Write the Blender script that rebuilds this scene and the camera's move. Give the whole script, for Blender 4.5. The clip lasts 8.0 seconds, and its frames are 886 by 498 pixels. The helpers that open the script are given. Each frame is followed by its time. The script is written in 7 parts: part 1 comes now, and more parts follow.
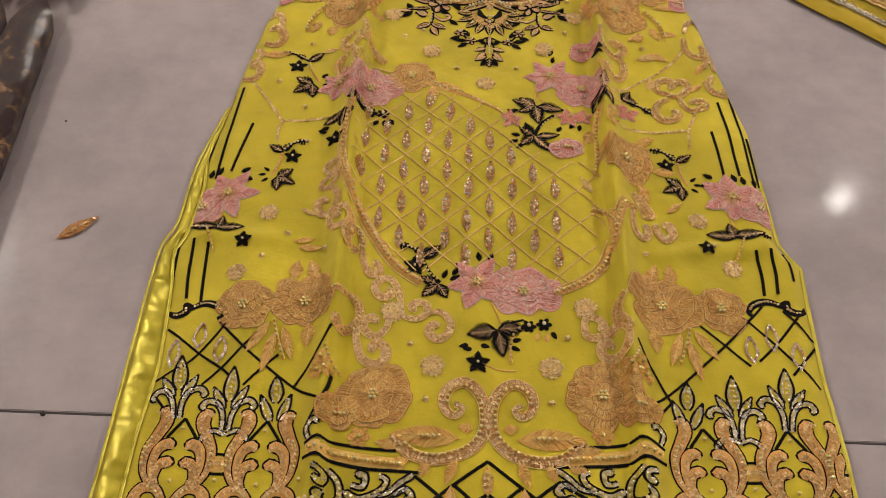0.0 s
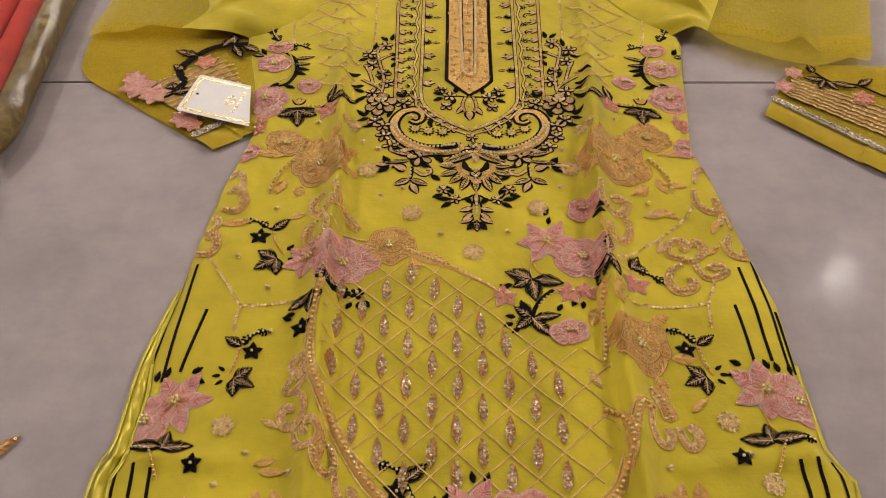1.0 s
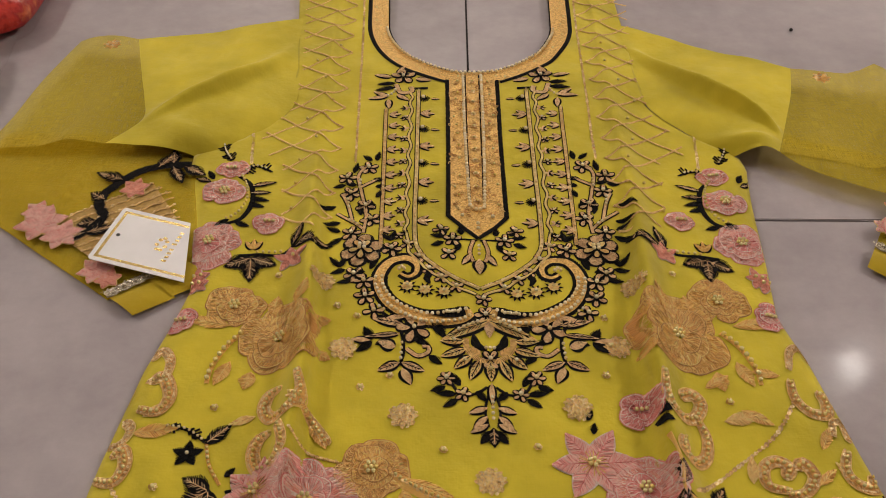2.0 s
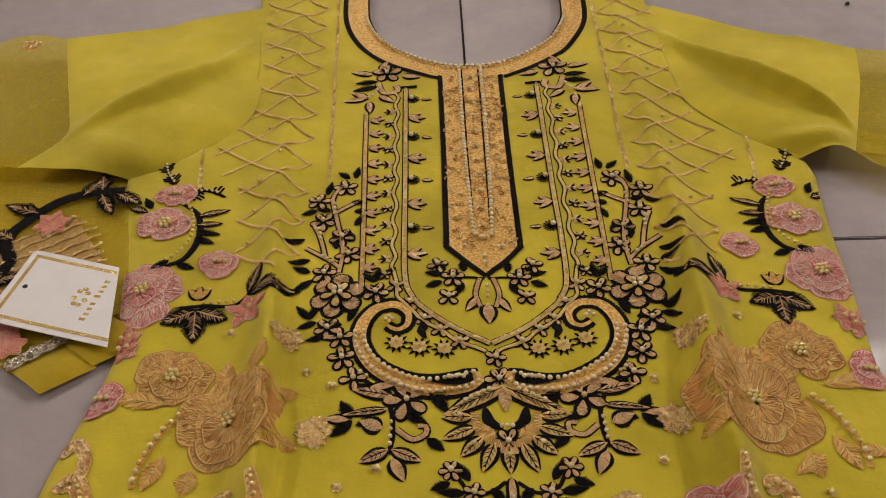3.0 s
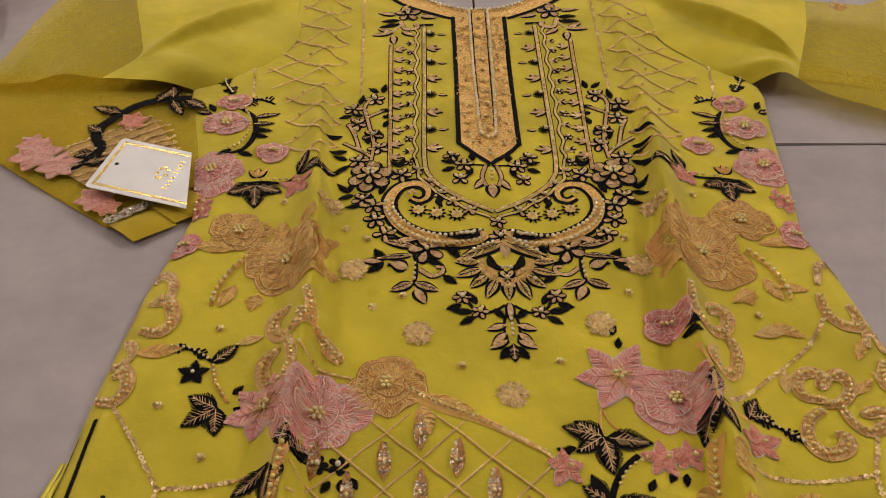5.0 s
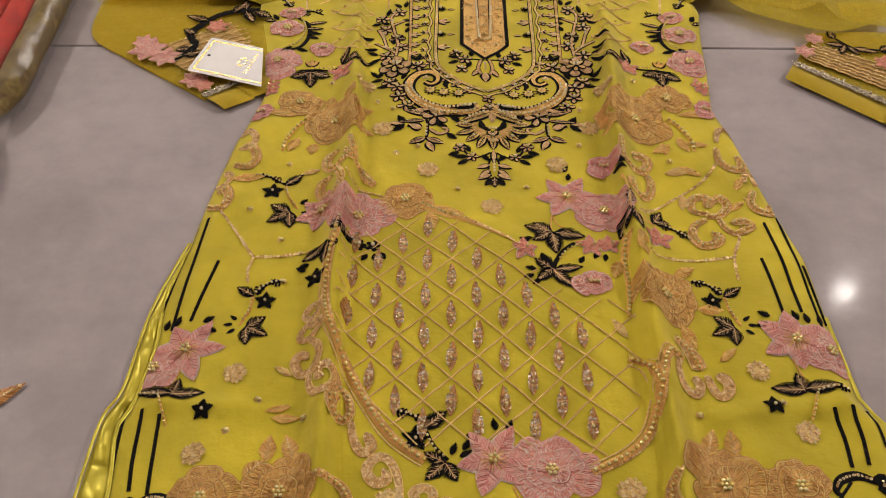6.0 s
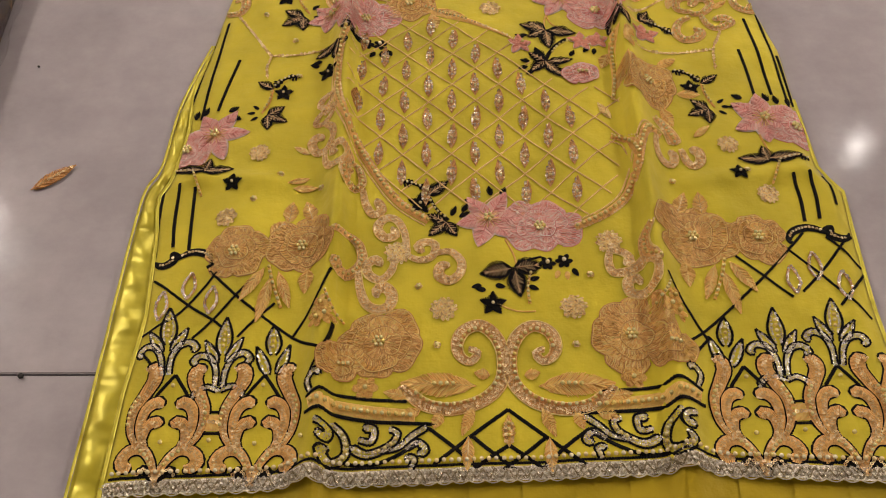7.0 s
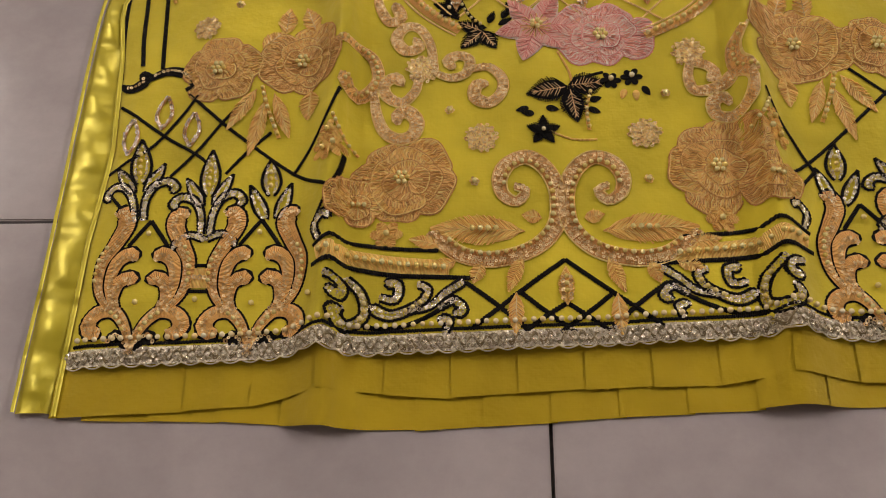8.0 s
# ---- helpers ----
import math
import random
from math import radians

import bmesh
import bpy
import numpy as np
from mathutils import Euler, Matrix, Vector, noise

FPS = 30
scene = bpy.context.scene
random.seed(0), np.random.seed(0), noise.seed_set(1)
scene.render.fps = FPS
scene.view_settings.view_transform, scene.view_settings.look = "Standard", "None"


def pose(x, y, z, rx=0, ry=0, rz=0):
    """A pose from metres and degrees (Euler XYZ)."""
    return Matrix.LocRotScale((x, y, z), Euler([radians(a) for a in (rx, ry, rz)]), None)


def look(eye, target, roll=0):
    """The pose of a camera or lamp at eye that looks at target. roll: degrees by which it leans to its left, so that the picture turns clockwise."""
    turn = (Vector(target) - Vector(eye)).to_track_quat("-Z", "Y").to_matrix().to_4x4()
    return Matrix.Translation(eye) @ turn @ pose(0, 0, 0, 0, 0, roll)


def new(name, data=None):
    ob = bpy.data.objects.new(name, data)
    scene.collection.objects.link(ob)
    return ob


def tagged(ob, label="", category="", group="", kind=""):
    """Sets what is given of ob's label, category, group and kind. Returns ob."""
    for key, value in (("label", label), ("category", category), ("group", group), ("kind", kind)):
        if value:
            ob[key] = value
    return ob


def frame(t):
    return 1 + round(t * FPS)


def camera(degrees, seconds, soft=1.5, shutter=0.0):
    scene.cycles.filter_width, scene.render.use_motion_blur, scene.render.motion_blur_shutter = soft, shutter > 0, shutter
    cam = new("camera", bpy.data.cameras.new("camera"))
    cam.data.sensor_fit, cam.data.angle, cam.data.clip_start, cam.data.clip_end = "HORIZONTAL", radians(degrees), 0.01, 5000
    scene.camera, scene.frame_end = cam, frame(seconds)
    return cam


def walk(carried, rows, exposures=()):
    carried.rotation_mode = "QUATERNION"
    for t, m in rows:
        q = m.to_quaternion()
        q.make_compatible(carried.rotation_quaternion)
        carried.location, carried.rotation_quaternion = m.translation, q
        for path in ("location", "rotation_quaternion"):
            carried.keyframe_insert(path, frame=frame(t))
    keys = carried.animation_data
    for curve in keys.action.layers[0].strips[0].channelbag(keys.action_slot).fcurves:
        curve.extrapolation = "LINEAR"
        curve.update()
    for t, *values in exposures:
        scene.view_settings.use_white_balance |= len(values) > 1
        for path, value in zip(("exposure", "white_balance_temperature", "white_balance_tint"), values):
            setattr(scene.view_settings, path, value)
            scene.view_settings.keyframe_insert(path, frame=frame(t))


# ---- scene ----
cam = camera(53.7, 8.0, soft=0.5)
PATH = [
    (0, (-0.014, -0.277, 0.605), (-0.055, 0.901, -1.01), 0.3),
    (0.5, (-0.006, -0.22, 0.608), (-0.043, 1.026, -0.956), -0.6),
    (1, (-0.013, -0.127, 0.581), (-0.036, 1.174, -0.938), -0.6),
    (1.5, (-0.026, -0.016, 0.521), (-0.03, 1.371, -0.919), 0.5),
    (1.7, (-0.029, 0.029, 0.505), (-0.016, 1.438, -0.914), 1.1),
    (2.8, (-0.025, 0.193, 0.412), (-0.019, 1.59, -1.019), -1.0),
    (3, (-0.026, 0.208, 0.396), (-0.013, 1.615, -1.026), -1.1),
    (3.5, (-0.032, 0.228, 0.379), (-0.015, 1.631, -1.047), -1.2),
    (4, (-0.033, 0.233, 0.377), (-0.018, 1.636, -1.048), -1.5),
    (4.2, (-0.035, 0.228, 0.372), (-0.018, 1.638, -1.045), -1.5),
    (5.3, (-0.041, -0.018, 0.457), (-0.022, 1.399, -0.954), 0.8),
    (5.5, (-0.036, -0.065, 0.481), (-0.023, 1.328, -0.954), 0.9),
    (6, (-0.028, -0.159, 0.528), (-0.05, 1.184, -0.954), -0.3),
    (6.5, (-0.018, -0.223, 0.534), (-0.067, 1.002, -1.046), -1.9),
    (7, (-0.014, -0.265, 0.539), (-0.076, 0.863, -1.111), -2.8),
    (7.5, (-0.027, -0.253, 0.467), (-0.093, 0.72, -1.278), -3.6),
    (8, (-0.034, -0.223, 0.425), (-0.119, 0.643, -1.376), -5.4),
]
walk(cam, [(t, look(eye, target, roll)) for t, eye, target, roll in PATH],
     [(0.0, 0.08), (1.5, -0.05), (2.8, -0.33), (4.2, -0.35), (5.5, -0.08), (6.5, 0.06), (7.0, 0.08), (8.0, -0.07)])

# ---- world, lamps ----
world = bpy.data.worlds.new("world")
scene.world = world
world.use_nodes = True
world.node_tree.nodes["Background"].inputs[0].default_value = (0.9, 0.85, 0.8, 1)
world.node_tree.nodes["Background"].inputs[1].default_value = 0.02


def lamp(name, x, y, z, size, watts, colour=(1.0, 0.92, 0.85)):
    data = bpy.data.lights.new(name, "AREA")
    data.shape, data.size, data.energy, data.color = "DISK", size, watts, colour
    ob = new(name, data)
    ob.matrix_world = pose(x, y, z)
    return ob


CEIL = 2.42
LAMPS = [(1.66, 2.26)]
# unseen rectangular panels, added to brighten cloth and floor from the sides and north
ADDED_PANELS = [(-2.18, 1.4, 0.3, 1.2, 28), (2.72, 1.4, 0.3, 1.2, 51), (-0.3, 3.3, 1.2, 0.3, 22)]
for lx, ly in LAMPS:
    lamp("ceiling_lamp_light", lx, ly, CEIL - 0.035, 0.06, 0.8)
for lx, ly, sx, sy, watts in ADDED_PANELS:
    ob = lamp("added_panel_light", lx, ly, CEIL - 0.035, sx, watts)
    ob.data.shape, ob.data.size_y = "RECTANGLE", sy

# ---- materials ----
MATS = {}


def ramp(nt, fac, stops):
    n = nt.nodes.new("ShaderNodeValToRGB")
    el = n.color_ramp.elements
    el[0].position, el[0].color = stops[0][0], (*stops[0][1], 1)
    el[1].position, el[1].color = stops[-1][0], (*stops[-1][1], 1)
    for p, c in stops[1:-1]:
        e = el.new(p)
        e.color = (*c, 1)
    nt.links.new(fac, n.inputs[0])
    return n.outputs[0]


def tex(nt, vec, scale, detail=3.0, rough=0.55, kind="ShaderNodeTexNoise"):
    n = nt.nodes.new(kind)
    n.inputs["Scale"].default_value = scale
    if kind == "ShaderNodeTexNoise":
        n.inputs["Detail"].default_value, n.inputs["Roughness"].default_value = detail, rough
    nt.links.new(vec, n.inputs["Vector"])
    return n.outputs[0]


def scaled(nt, vec, sx, sy, sz=1.0):
    n = nt.nodes.new("ShaderNodeMapping")
    n.inputs["Scale"].default_value = (sx, sy, sz)
    nt.links.new(vec, n.inputs["Vector"])
    return n.outputs[0]


def mathn(nt, op, a, b):
    n = nt.nodes.new("ShaderNodeMath")
    n.operation = op
    for i, v in enumerate((a, b)):
        if isinstance(v, (int, float)):
            n.inputs[i].default_value = v
        else:
            nt.links.new(v, n.inputs[i])
    return n.outputs[0]


def mixc(nt, fac, a, b, mode="MIX"):
    n = nt.nodes.new("ShaderNodeMix")
    n.data_type, n.blend_type = "RGBA", mode
    for s, v in ((n.inputs[0], fac), (n.inputs[6], a), (n.inputs[7], b)):
        if isinstance(v, (int, float)):
            s.default_value = v
        elif isinstance(v, tuple):
            s.default_value = (*v, 1)
        else:
            nt.links.new(v, s)
    return n.outputs[2]


def base(name, rough=0.8, metal=0.0, spec=0.5, sheen=0.0):
    m = bpy.data.materials.new(name)
    m.use_nodes = True
    b = m.node_tree.nodes["Principled BSDF"]
    b.inputs["Roughness"].default_value, b.inputs["Metallic"].default_value = rough, metal
    b.inputs["Specular IOR Level"].default_value = spec
    b.inputs["Sheen Weight"].default_value = sheen
    MATS[name] = m
    nt = m.node_tree
    co = nt.nodes.new("ShaderNodeTexCoord")
    return m, nt, b, co


def bump(nt, b, h, dist, strength=1.0):
    n = nt.nodes.new("ShaderNodeBump")
    n.inputs["Distance"].default_value, n.inputs["Strength"].default_value = dist, strength
    nt.links.new(h, n.inputs["Height"])
    nt.links.new(n.outputs[0], b.inputs["Normal"])


def thread(name, dark, light, rough=0.5, metal=0.0, pitch=2000.0, sheen=0.0, vary=0.5):
    """Satin stitch: threads lie along the first UV axis, one beside the next along the second."""
    m, nt, b, co = base(name, rough, metal, 0.12 if name == "black_thread" else 0.4, sheen)
    uv = co.outputs["UV"]
    wv = nt.nodes.new("ShaderNodeTexWave")
    wv.bands_direction = "Y"
    wv.inputs["Scale"].default_value, wv.inputs["Distortion"].default_value = pitch * 0.22, 2.2
    wv.inputs["Detail"].default_value, wv.inputs["Detail Scale"].default_value = 2.0, 0.6
    nt.links.new(uv, wv.inputs["Vector"])
    noisy = tex(nt, scaled(nt, uv, pitch * 0.07, pitch * 0.62), 1.0, 2.0)
    fine = mathn(nt, "ADD", mathn(nt, "MULTIPLY", wv.outputs["Fac"], 0.34), mathn(nt, "MULTIPLY", noisy, 0.66))
    broad = tex(nt, co.outputs["Object"], 160.0, 2.0)
    geo = nt.nodes.new("ShaderNodeNewGeometry")
    f = mathn(nt, "ADD", mathn(nt, "MULTIPLY", fine, 0.75), mathn(nt, "MULTIPLY", broad, 0.3))
    f = mathn(nt, "ADD", f, mathn(nt, "MULTIPLY", mathn(nt, "SUBTRACT", geo.outputs["Random Per Island"], 0.5), 0.25 * vary))
    # shade between threads is painted in: the ramp darkens where the bump is low
    gap = tuple(c * 0.62 for c in dark)
    mid = tuple((c + e) * 0.5 for c, e in zip(dark, light))
    col = ramp(nt, f, [(0.29, gap), (0.37, dark), (0.46, mid), (0.53, light), (0.64, tuple(min(0.95, c * 1.12) for c in light))])
    nt.links.new(col, b.inputs["Base Color"])
    bump(nt, b, fine, 0.0010, 1.0)
    return m


def cloth(name, dark, light, rough=0.75, sheen=0.25, weave=1500.0, see=0.0, wave=0.0, spec=0.25, metal=0.0):
    m, nt, b, co = base(name, rough, metal, spec, sheen)
    ob = co.outputs["Object"]
    w = mathn(nt, "ADD", tex(nt, scaled(nt, ob, weave, weave * 0.06), 1.0, 1.0), tex(nt, scaled(nt, ob, weave * 0.06, weave), 1.0, 1.0))
    big = tex(nt, ob, 14.0, 3.0)
    f = mathn(nt, "ADD", mathn(nt, "MULTIPLY", w, 0.07), mathn(nt, "MULTIPLY", big, 0.86))
    nt.links.new(ramp(nt, f, [(0.3, dark), (0.7, light)]), b.inputs["Base Color"])
    crease = tex(nt, ob, 38.0, 4.0)
    crumple = tex(nt, scaled(nt, ob, 11.0, 7.0), 1.0, 3.0, 0.6)
    h = mathn(nt, "ADD", mathn(nt, "MULTIPLY", w, 0.02), mathn(nt, "MULTIPLY", crease, 1.0 + wave))
    h = mathn(nt, "ADD", h, mathn(nt, "MULTIPLY", crumple, 4.5))
    bump(nt, b, h, 0.004, 0.5)
    if see:
        out = nt.nodes["Material Output"]
        tr = nt.nodes.new("ShaderNodeBsdfTransparent")
        tr.inputs[0].default_value = (*[0.35 + 0.65 * min(1, c * 1.6) for c in light], 1)
        mx = nt.nodes.new("ShaderNodeMixShader")
        nt.links.new(mathn(nt, "MULTIPLY", mathn(nt, "ADD", w, 0.25), see * 0.8), mx.inputs[0])
        nt.links.new(b.outputs[0], mx.inputs[1])
        nt.links.new(tr.outputs[0], mx.inputs[2])
        nt.links.new(mx.outputs[0], out.inputs[0])
    return m


cloth("lime_chiffon", (0.485, 0.390, 0.018), (0.775, 0.620, 0.034))
cloth("lime_sheer", (0.60, 0.46, 0.02), (0.70, 0.54, 0.03), see=0.55)
cloth("mustard_hem", (0.43, 0.300, 0.004), (0.55, 0.385, 0.006), rough=0.7)
m, nt, b, co = base("satin", 0.36, 0.35, 0.7)
ob = co.outputs["Object"]
nt.links.new(ramp(nt, tex(nt, ob, 60.0, 2.0), [(0.3, (0.52, 0.43, 0.02)), (0.7, (0.68, 0.57, 0.035))]), b.inputs["Base Color"])
tw = nt.nodes.new("ShaderNodeMapping")
tw.inputs["Rotation"].default_value, tw.inputs["Scale"].default_value = (0, 0, 0.6), (14, 34, 14)
nt.links.new(ob, tw.inputs["Vector"])
bump(nt, b, tex(nt, tw.outputs[0], 1.0, 2.0, 0.5), 0.010, 0.8)
thread("tan_thread", (0.86, 0.37, 0.07), (1.0, 0.59, 0.155), rough=0.4, vary=1.0)
thread("beige_thread", (0.58, 0.31, 0.13), (0.95, 0.60, 0.30), rough=0.4)
thread("copper_thread", (0.60, 0.26, 0.06), (0.94, 0.50, 0.15), rough=0.4)
thread("brown_thread", (0.40, 0.15, 0.035), (0.70, 0.33, 0.09), rough=0.45)
thread("blush_thread", (1.0, 0.56, 0.47), (1.0, 0.77, 0.66), rough=0.4, vary=1.0)
thread("pale_thread", (0.95, 0.50, 0.15), (1.0, 0.69, 0.25), rough=0.4, pitch=2200, vary=1.0)
thread("pink_thread", (0.98, 0.32, 0.265), (1.0, 0.55, 0.46), rough=0.4, vary=1.0)
thread("rose_thread", (0.74, 0.15, 0.13), (0.98, 0.36, 0.32), rough=0.45, vary=1.0)
thread("coral_thread", (0.80, 0.22, 0.15), (1.0, 0.42, 0.30), rough=0.45)
thread("black_thread", (0.003, 0.003, 0.004), (0.012, 0.010, 0.009), rough=0.75, sheen=0.0, pitch=1500)
thread("gold_thread", (0.42, 0.20, 0.045), (0.86, 0.54, 0.18), rough=0.42, metal=0.25, pitch=1500)
thread("gold_cord", (0.56, 0.31, 0.09), (0.95, 0.62, 0.23), rough=0.5, pitch=1300)


def metal_bits(name, dark, light, rough, metal=0.85):
    m, nt, b, co = base(name, rough, metal, 0.5)
    geo = nt.nodes.new("ShaderNodeNewGeometry")
    nt.links.new(ramp(nt, geo.outputs["Random Per Island"], [(0.0, dark), (1.0, light)]), b.inputs["Base Color"])
    bump(nt, b, tex(nt, co.outputs["Object"], 900.0, 2.0), 0.0006, 0.8)


metal_bits("sequin", (0.58, 0.33, 0.12), (1.0, 0.80, 0.46), 0.28, 0.65)
metal_bits("silver_sequin", (0.45, 0.38, 0.26), (1.0, 0.93, 0.80), 0.26, 0.8)
metal_bits("silver_lace", (0.24, 0.18, 0.09), (1.0, 0.90, 0.70), 0.36, 0.65)
m, nt, b, co = base("pearl", 0.24, 0.1, 0.9)
oi = nt.nodes.new("ShaderNodeObjectInfo")
gi = nt.nodes.new("ShaderNodeNewGeometry")
rnd = mathn(nt, "FRACT", mathn(nt, "ADD", oi.outputs["Random"], gi.outputs["Random Per Island"]), 0.0)
nt.links.new(ramp(nt, rnd, [(0.0, (0.95, 0.72, 0.33)), (0.5, (0.98, 0.83, 0.50)), (1.0, (1.0, 0.90, 0.66))]), b.inputs["Base Color"])
b.inputs["Coat Weight"].default_value = 0.8
m, nt, b, co = base("gold_pearl", 0.2, 0.25, 0.9)
gi = nt.nodes.new("ShaderNodeNewGeometry")
nt.links.new(ramp(nt, gi.outputs["Random Per Island"], [(0.0, (1.0, 0.74, 0.20)), (1.0, (1.0, 0.90, 0.46))]), b.inputs["Base Color"])

m, nt, b, co = base("floor_tile", 0.2, 0.0, 0.5)
ob = co.outputs["Object"]
geo = nt.nodes.new("ShaderNodeObjectInfo")
# mottled tile tone; the floor's cloudy reflections are painted into its lighter patches
cloud = tex(nt, ob, 5.0, 5.0, 0.6)
vein = tex(nt, scaled(nt, ob, 13.0, 15.0), 1.0, 7.0, 0.72)
f = mathn(nt, "ADD", mathn(nt, "MULTIPLY", cloud, 0.55), mathn(nt, "MULTIPLY", vein, 0.45))
f = mathn(nt, "ADD", f, mathn(nt, "MULTIPLY", geo.outputs["Random"], 0.04))
nt.links.new(ramp(nt, f, [(0.37, (0.355, 0.314, 0.322)), (0.5, (0.425, 0.379, 0.390)), (0.66, (0.52, 0.47, 0.478))]), b.inputs["Base Color"])
nt.links.new(ramp(nt, tex(nt, ob, 17.0, 5.0), [(0.3, (0.07,) * 3), (0.75, (0.16,) * 3)]), b.inputs["Roughness"])
bump(nt, b, tex(nt, ob, 45.0, 3.0), 0.0006, 0.13)


def plain(name, dark, light, rough=0.7, scale=30.0, metal=0.0, dist=0.001):
    m, nt, b, co = base(name, rough, metal)
    n = tex(nt, co.outputs["Object"], scale, 4.0)
    nt.links.new(ramp(nt, n, [(0.3, dark), (0.7, light)]), b.inputs["Base Color"])
    bump(nt, b, n, dist, 0.4)
    return m


plain("gold_filigree", (0.46, 0.22, 0.04), (1.0, 0.66, 0.19), 0.42, 620, 0.25, 0.0016)
plain("lace_net", (0.20, 0.16, 0.10), (0.95, 0.86, 0.68), 0.35, 760, 0.6, 0.0016)
plain("cuff_net", (0.36, 0.21, 0.045), (0.56, 0.35, 0.09), 0.6, 420, 0.1, 0.001)
plain("grout", (0.035, 0.03, 0.028), (0.07, 0.062, 0.058), 0.9, 200)
plain("wall_paint", (0.58, 0.54, 0.49), (0.64, 0.60, 0.55), 0.85, 4)
plain("ceiling_paint", (0.74, 0.72, 0.69), (0.79, 0.77, 0.74), 0.9, 6)
plain("tag_card", (0.88, 0.86, 0.86), (0.93, 0.91, 0.91), 0.4, 60, dist=0.0002)
plain("tag_gold", (0.62, 0.45, 0.16), (0.95, 0.74, 0.32), 0.24, 700, 1.0, 0.0006)
plain("tag_hole", (0.02, 0.02, 0.02), (0.05, 0.05, 0.05), 0.8)
plain("lamp_rim", (0.75, 0.75, 0.74), (0.8, 0.8, 0.79), 0.4)
plain("dark_speck", (0.02, 0.018, 0.016), (0.05, 0.045, 0.04), 0.8)
m, nt, b, co = base("lamp_glow", 0.5)
b.inputs["Emission Color"].default_value, b.inputs["Emission Strength"].default_value = (1.0, 0.9, 0.8, 1), 3.0
b.inputs["Base Color"].default_value = (0.9, 0.9, 0.88, 1)


def printed(name, cols, scale=26.0):
    m, nt, b, co = base(name, 0.6, 0.0, 0.2)
    n = tex(nt, co.outputs["Object"], scale, 5.0, 0.7)
    k = len(cols)
    nt.links.new(ramp(nt, n, [(0.3 + 0.4 * i / (k - 1), c) for i, c in enumerate(cols)]), b.inputs["Base Color"])
    bump(nt, b, tex(nt, co.outputs["Object"], 120.0, 3.0), 0.003, 0.6)


printed("red_print", [(0.34, 0.02, 0.015), (0.66, 0.055, 0.035), (0.42, 0.03, 0.03), (0.80, 0.22, 0.07)], 44)
printed("olive_print", [(0.07, 0.05, 0.02), (0.26, 0.19, 0.06), (0.14, 0.09, 0.04), (0.34, 0.25, 0.09)])
printed("dark_print", [(0.010, 0.009, 0.012), (0.03, 0.015, 0.018), (0.05, 0.028, 0.022), (0.40, 0.22, 0.08)], 70)
printed("purple_print", [(0.04, 0.02, 0.05), (0.16, 0.06, 0.13), (0.35, 0.10, 0.10), (0.10, 0.12, 0.10)])
printed("green_print", [(0.10, 0.14, 0.03), (0.22, 0.24, 0.06), (0.15, 0.17, 0.05)])
m, nt, b, co = base("clear_plastic", 0.12, 0.0, 0.5)
bump(nt, b, tex(nt, co.outputs["Object"], 30.0, 3.0, 0.5), 0.004, 0.4)
gl = nt.nodes.new("ShaderNodeBsdfGlossy")
gl.inputs["Roughness"].default_value = 0.24
for l in b.inputs["Normal"].links:
    nt.links.new(l.from_socket, gl.inputs["Normal"])
tr = nt.nodes.new("ShaderNodeBsdfTransparent")
tr.inputs[0].default_value = (0.98, 0.98, 0.975, 1)
fr = nt.nodes.new("ShaderNodeFresnel")
fr.inputs["IOR"].default_value = 1.40
mx = nt.nodes.new("ShaderNodeMixShader")
nt.links.new(mathn(nt, "MULTIPLY", fr.outputs[0], 0.07), mx.inputs[0])
nt.links.new(tr.outputs[0], mx.inputs[1])
nt.links.new(gl.outputs[0], mx.inputs[2])
nt.links.new(mx.outputs[0], nt.nodes["Material Output"].inputs[0])

# ---- shapes ----


def lerp(a, b, t):
    return a + (b - a) * t


def gauss(d, s):
    return math.exp(-(d / s) ** 2)


def table(rows, v):
    """Piecewise straight lookup in rows of (key, value), keys rising."""
    if v <= rows[0][0]:
        return rows[0][1]
    for (a, p), (b_, q) in zip(rows, rows[1:]):
        if v <= b_:
            return p + (q - p) * (v - a) / (b_ - a)
    return rows[-1][1]


LEFT = [(-0.12, -0.247), (-0.015, -0.248), (0.04, -0.244), (0.11, -0.250), (0.149, -0.257), (0.168, -0.249), (0.218, -0.245), (0.259, -0.249),
        (0.314, -0.241), (0.372, -0.235), (0.444, -0.225), (0.488, -0.214), (0.515, -0.209), (0.573, -0.219), (0.655, -0.236),
        (0.669, -0.236), (0.69, -0.198), (0.726, -0.166), (0.80, -0.163), (0.96, -0.180)]
RIGHT = [(-0.12, 0.270), (-0.011, 0.270), (0.048, 0.267), (0.114, 0.268), (0.155, 0.270), (0.170, 0.256), (0.239, 0.253), (0.308, 0.252),
         (0.36, 0.241), (0.45, 0.226), (0.494, 0.215), (0.55, 0.221), (0.611, 0.226), (0.655, 0.232), (0.668, 0.228),
         (0.703, 0.191), (0.744, 0.161), (0.796, 0.158), (0.96, 0.158)]
RIDGE_L = [(-0.12, -0.113), (0.2, -0.113), (0.33, -0.118), (0.45, -0.116), (0.6, -0.128), (0.9, -0.134)]
RIDGE_R = [(-0.12, 0.121), (0.2, 0.118), (0.33, 0.118), (0.45, 0.116), (0.6, 0.124), (0.9, 0.132)]
RIDGE_H = [(-0.12, 0.013), (0.1, 0.016), (0.3, 0.019), (0.45, 0.020), (0.60, 0.012), (0.68, 0.006), (0.9, 0.003)]


def ridge(d, inner, outer):
    return gauss(d, outer if d > 0 else inner)


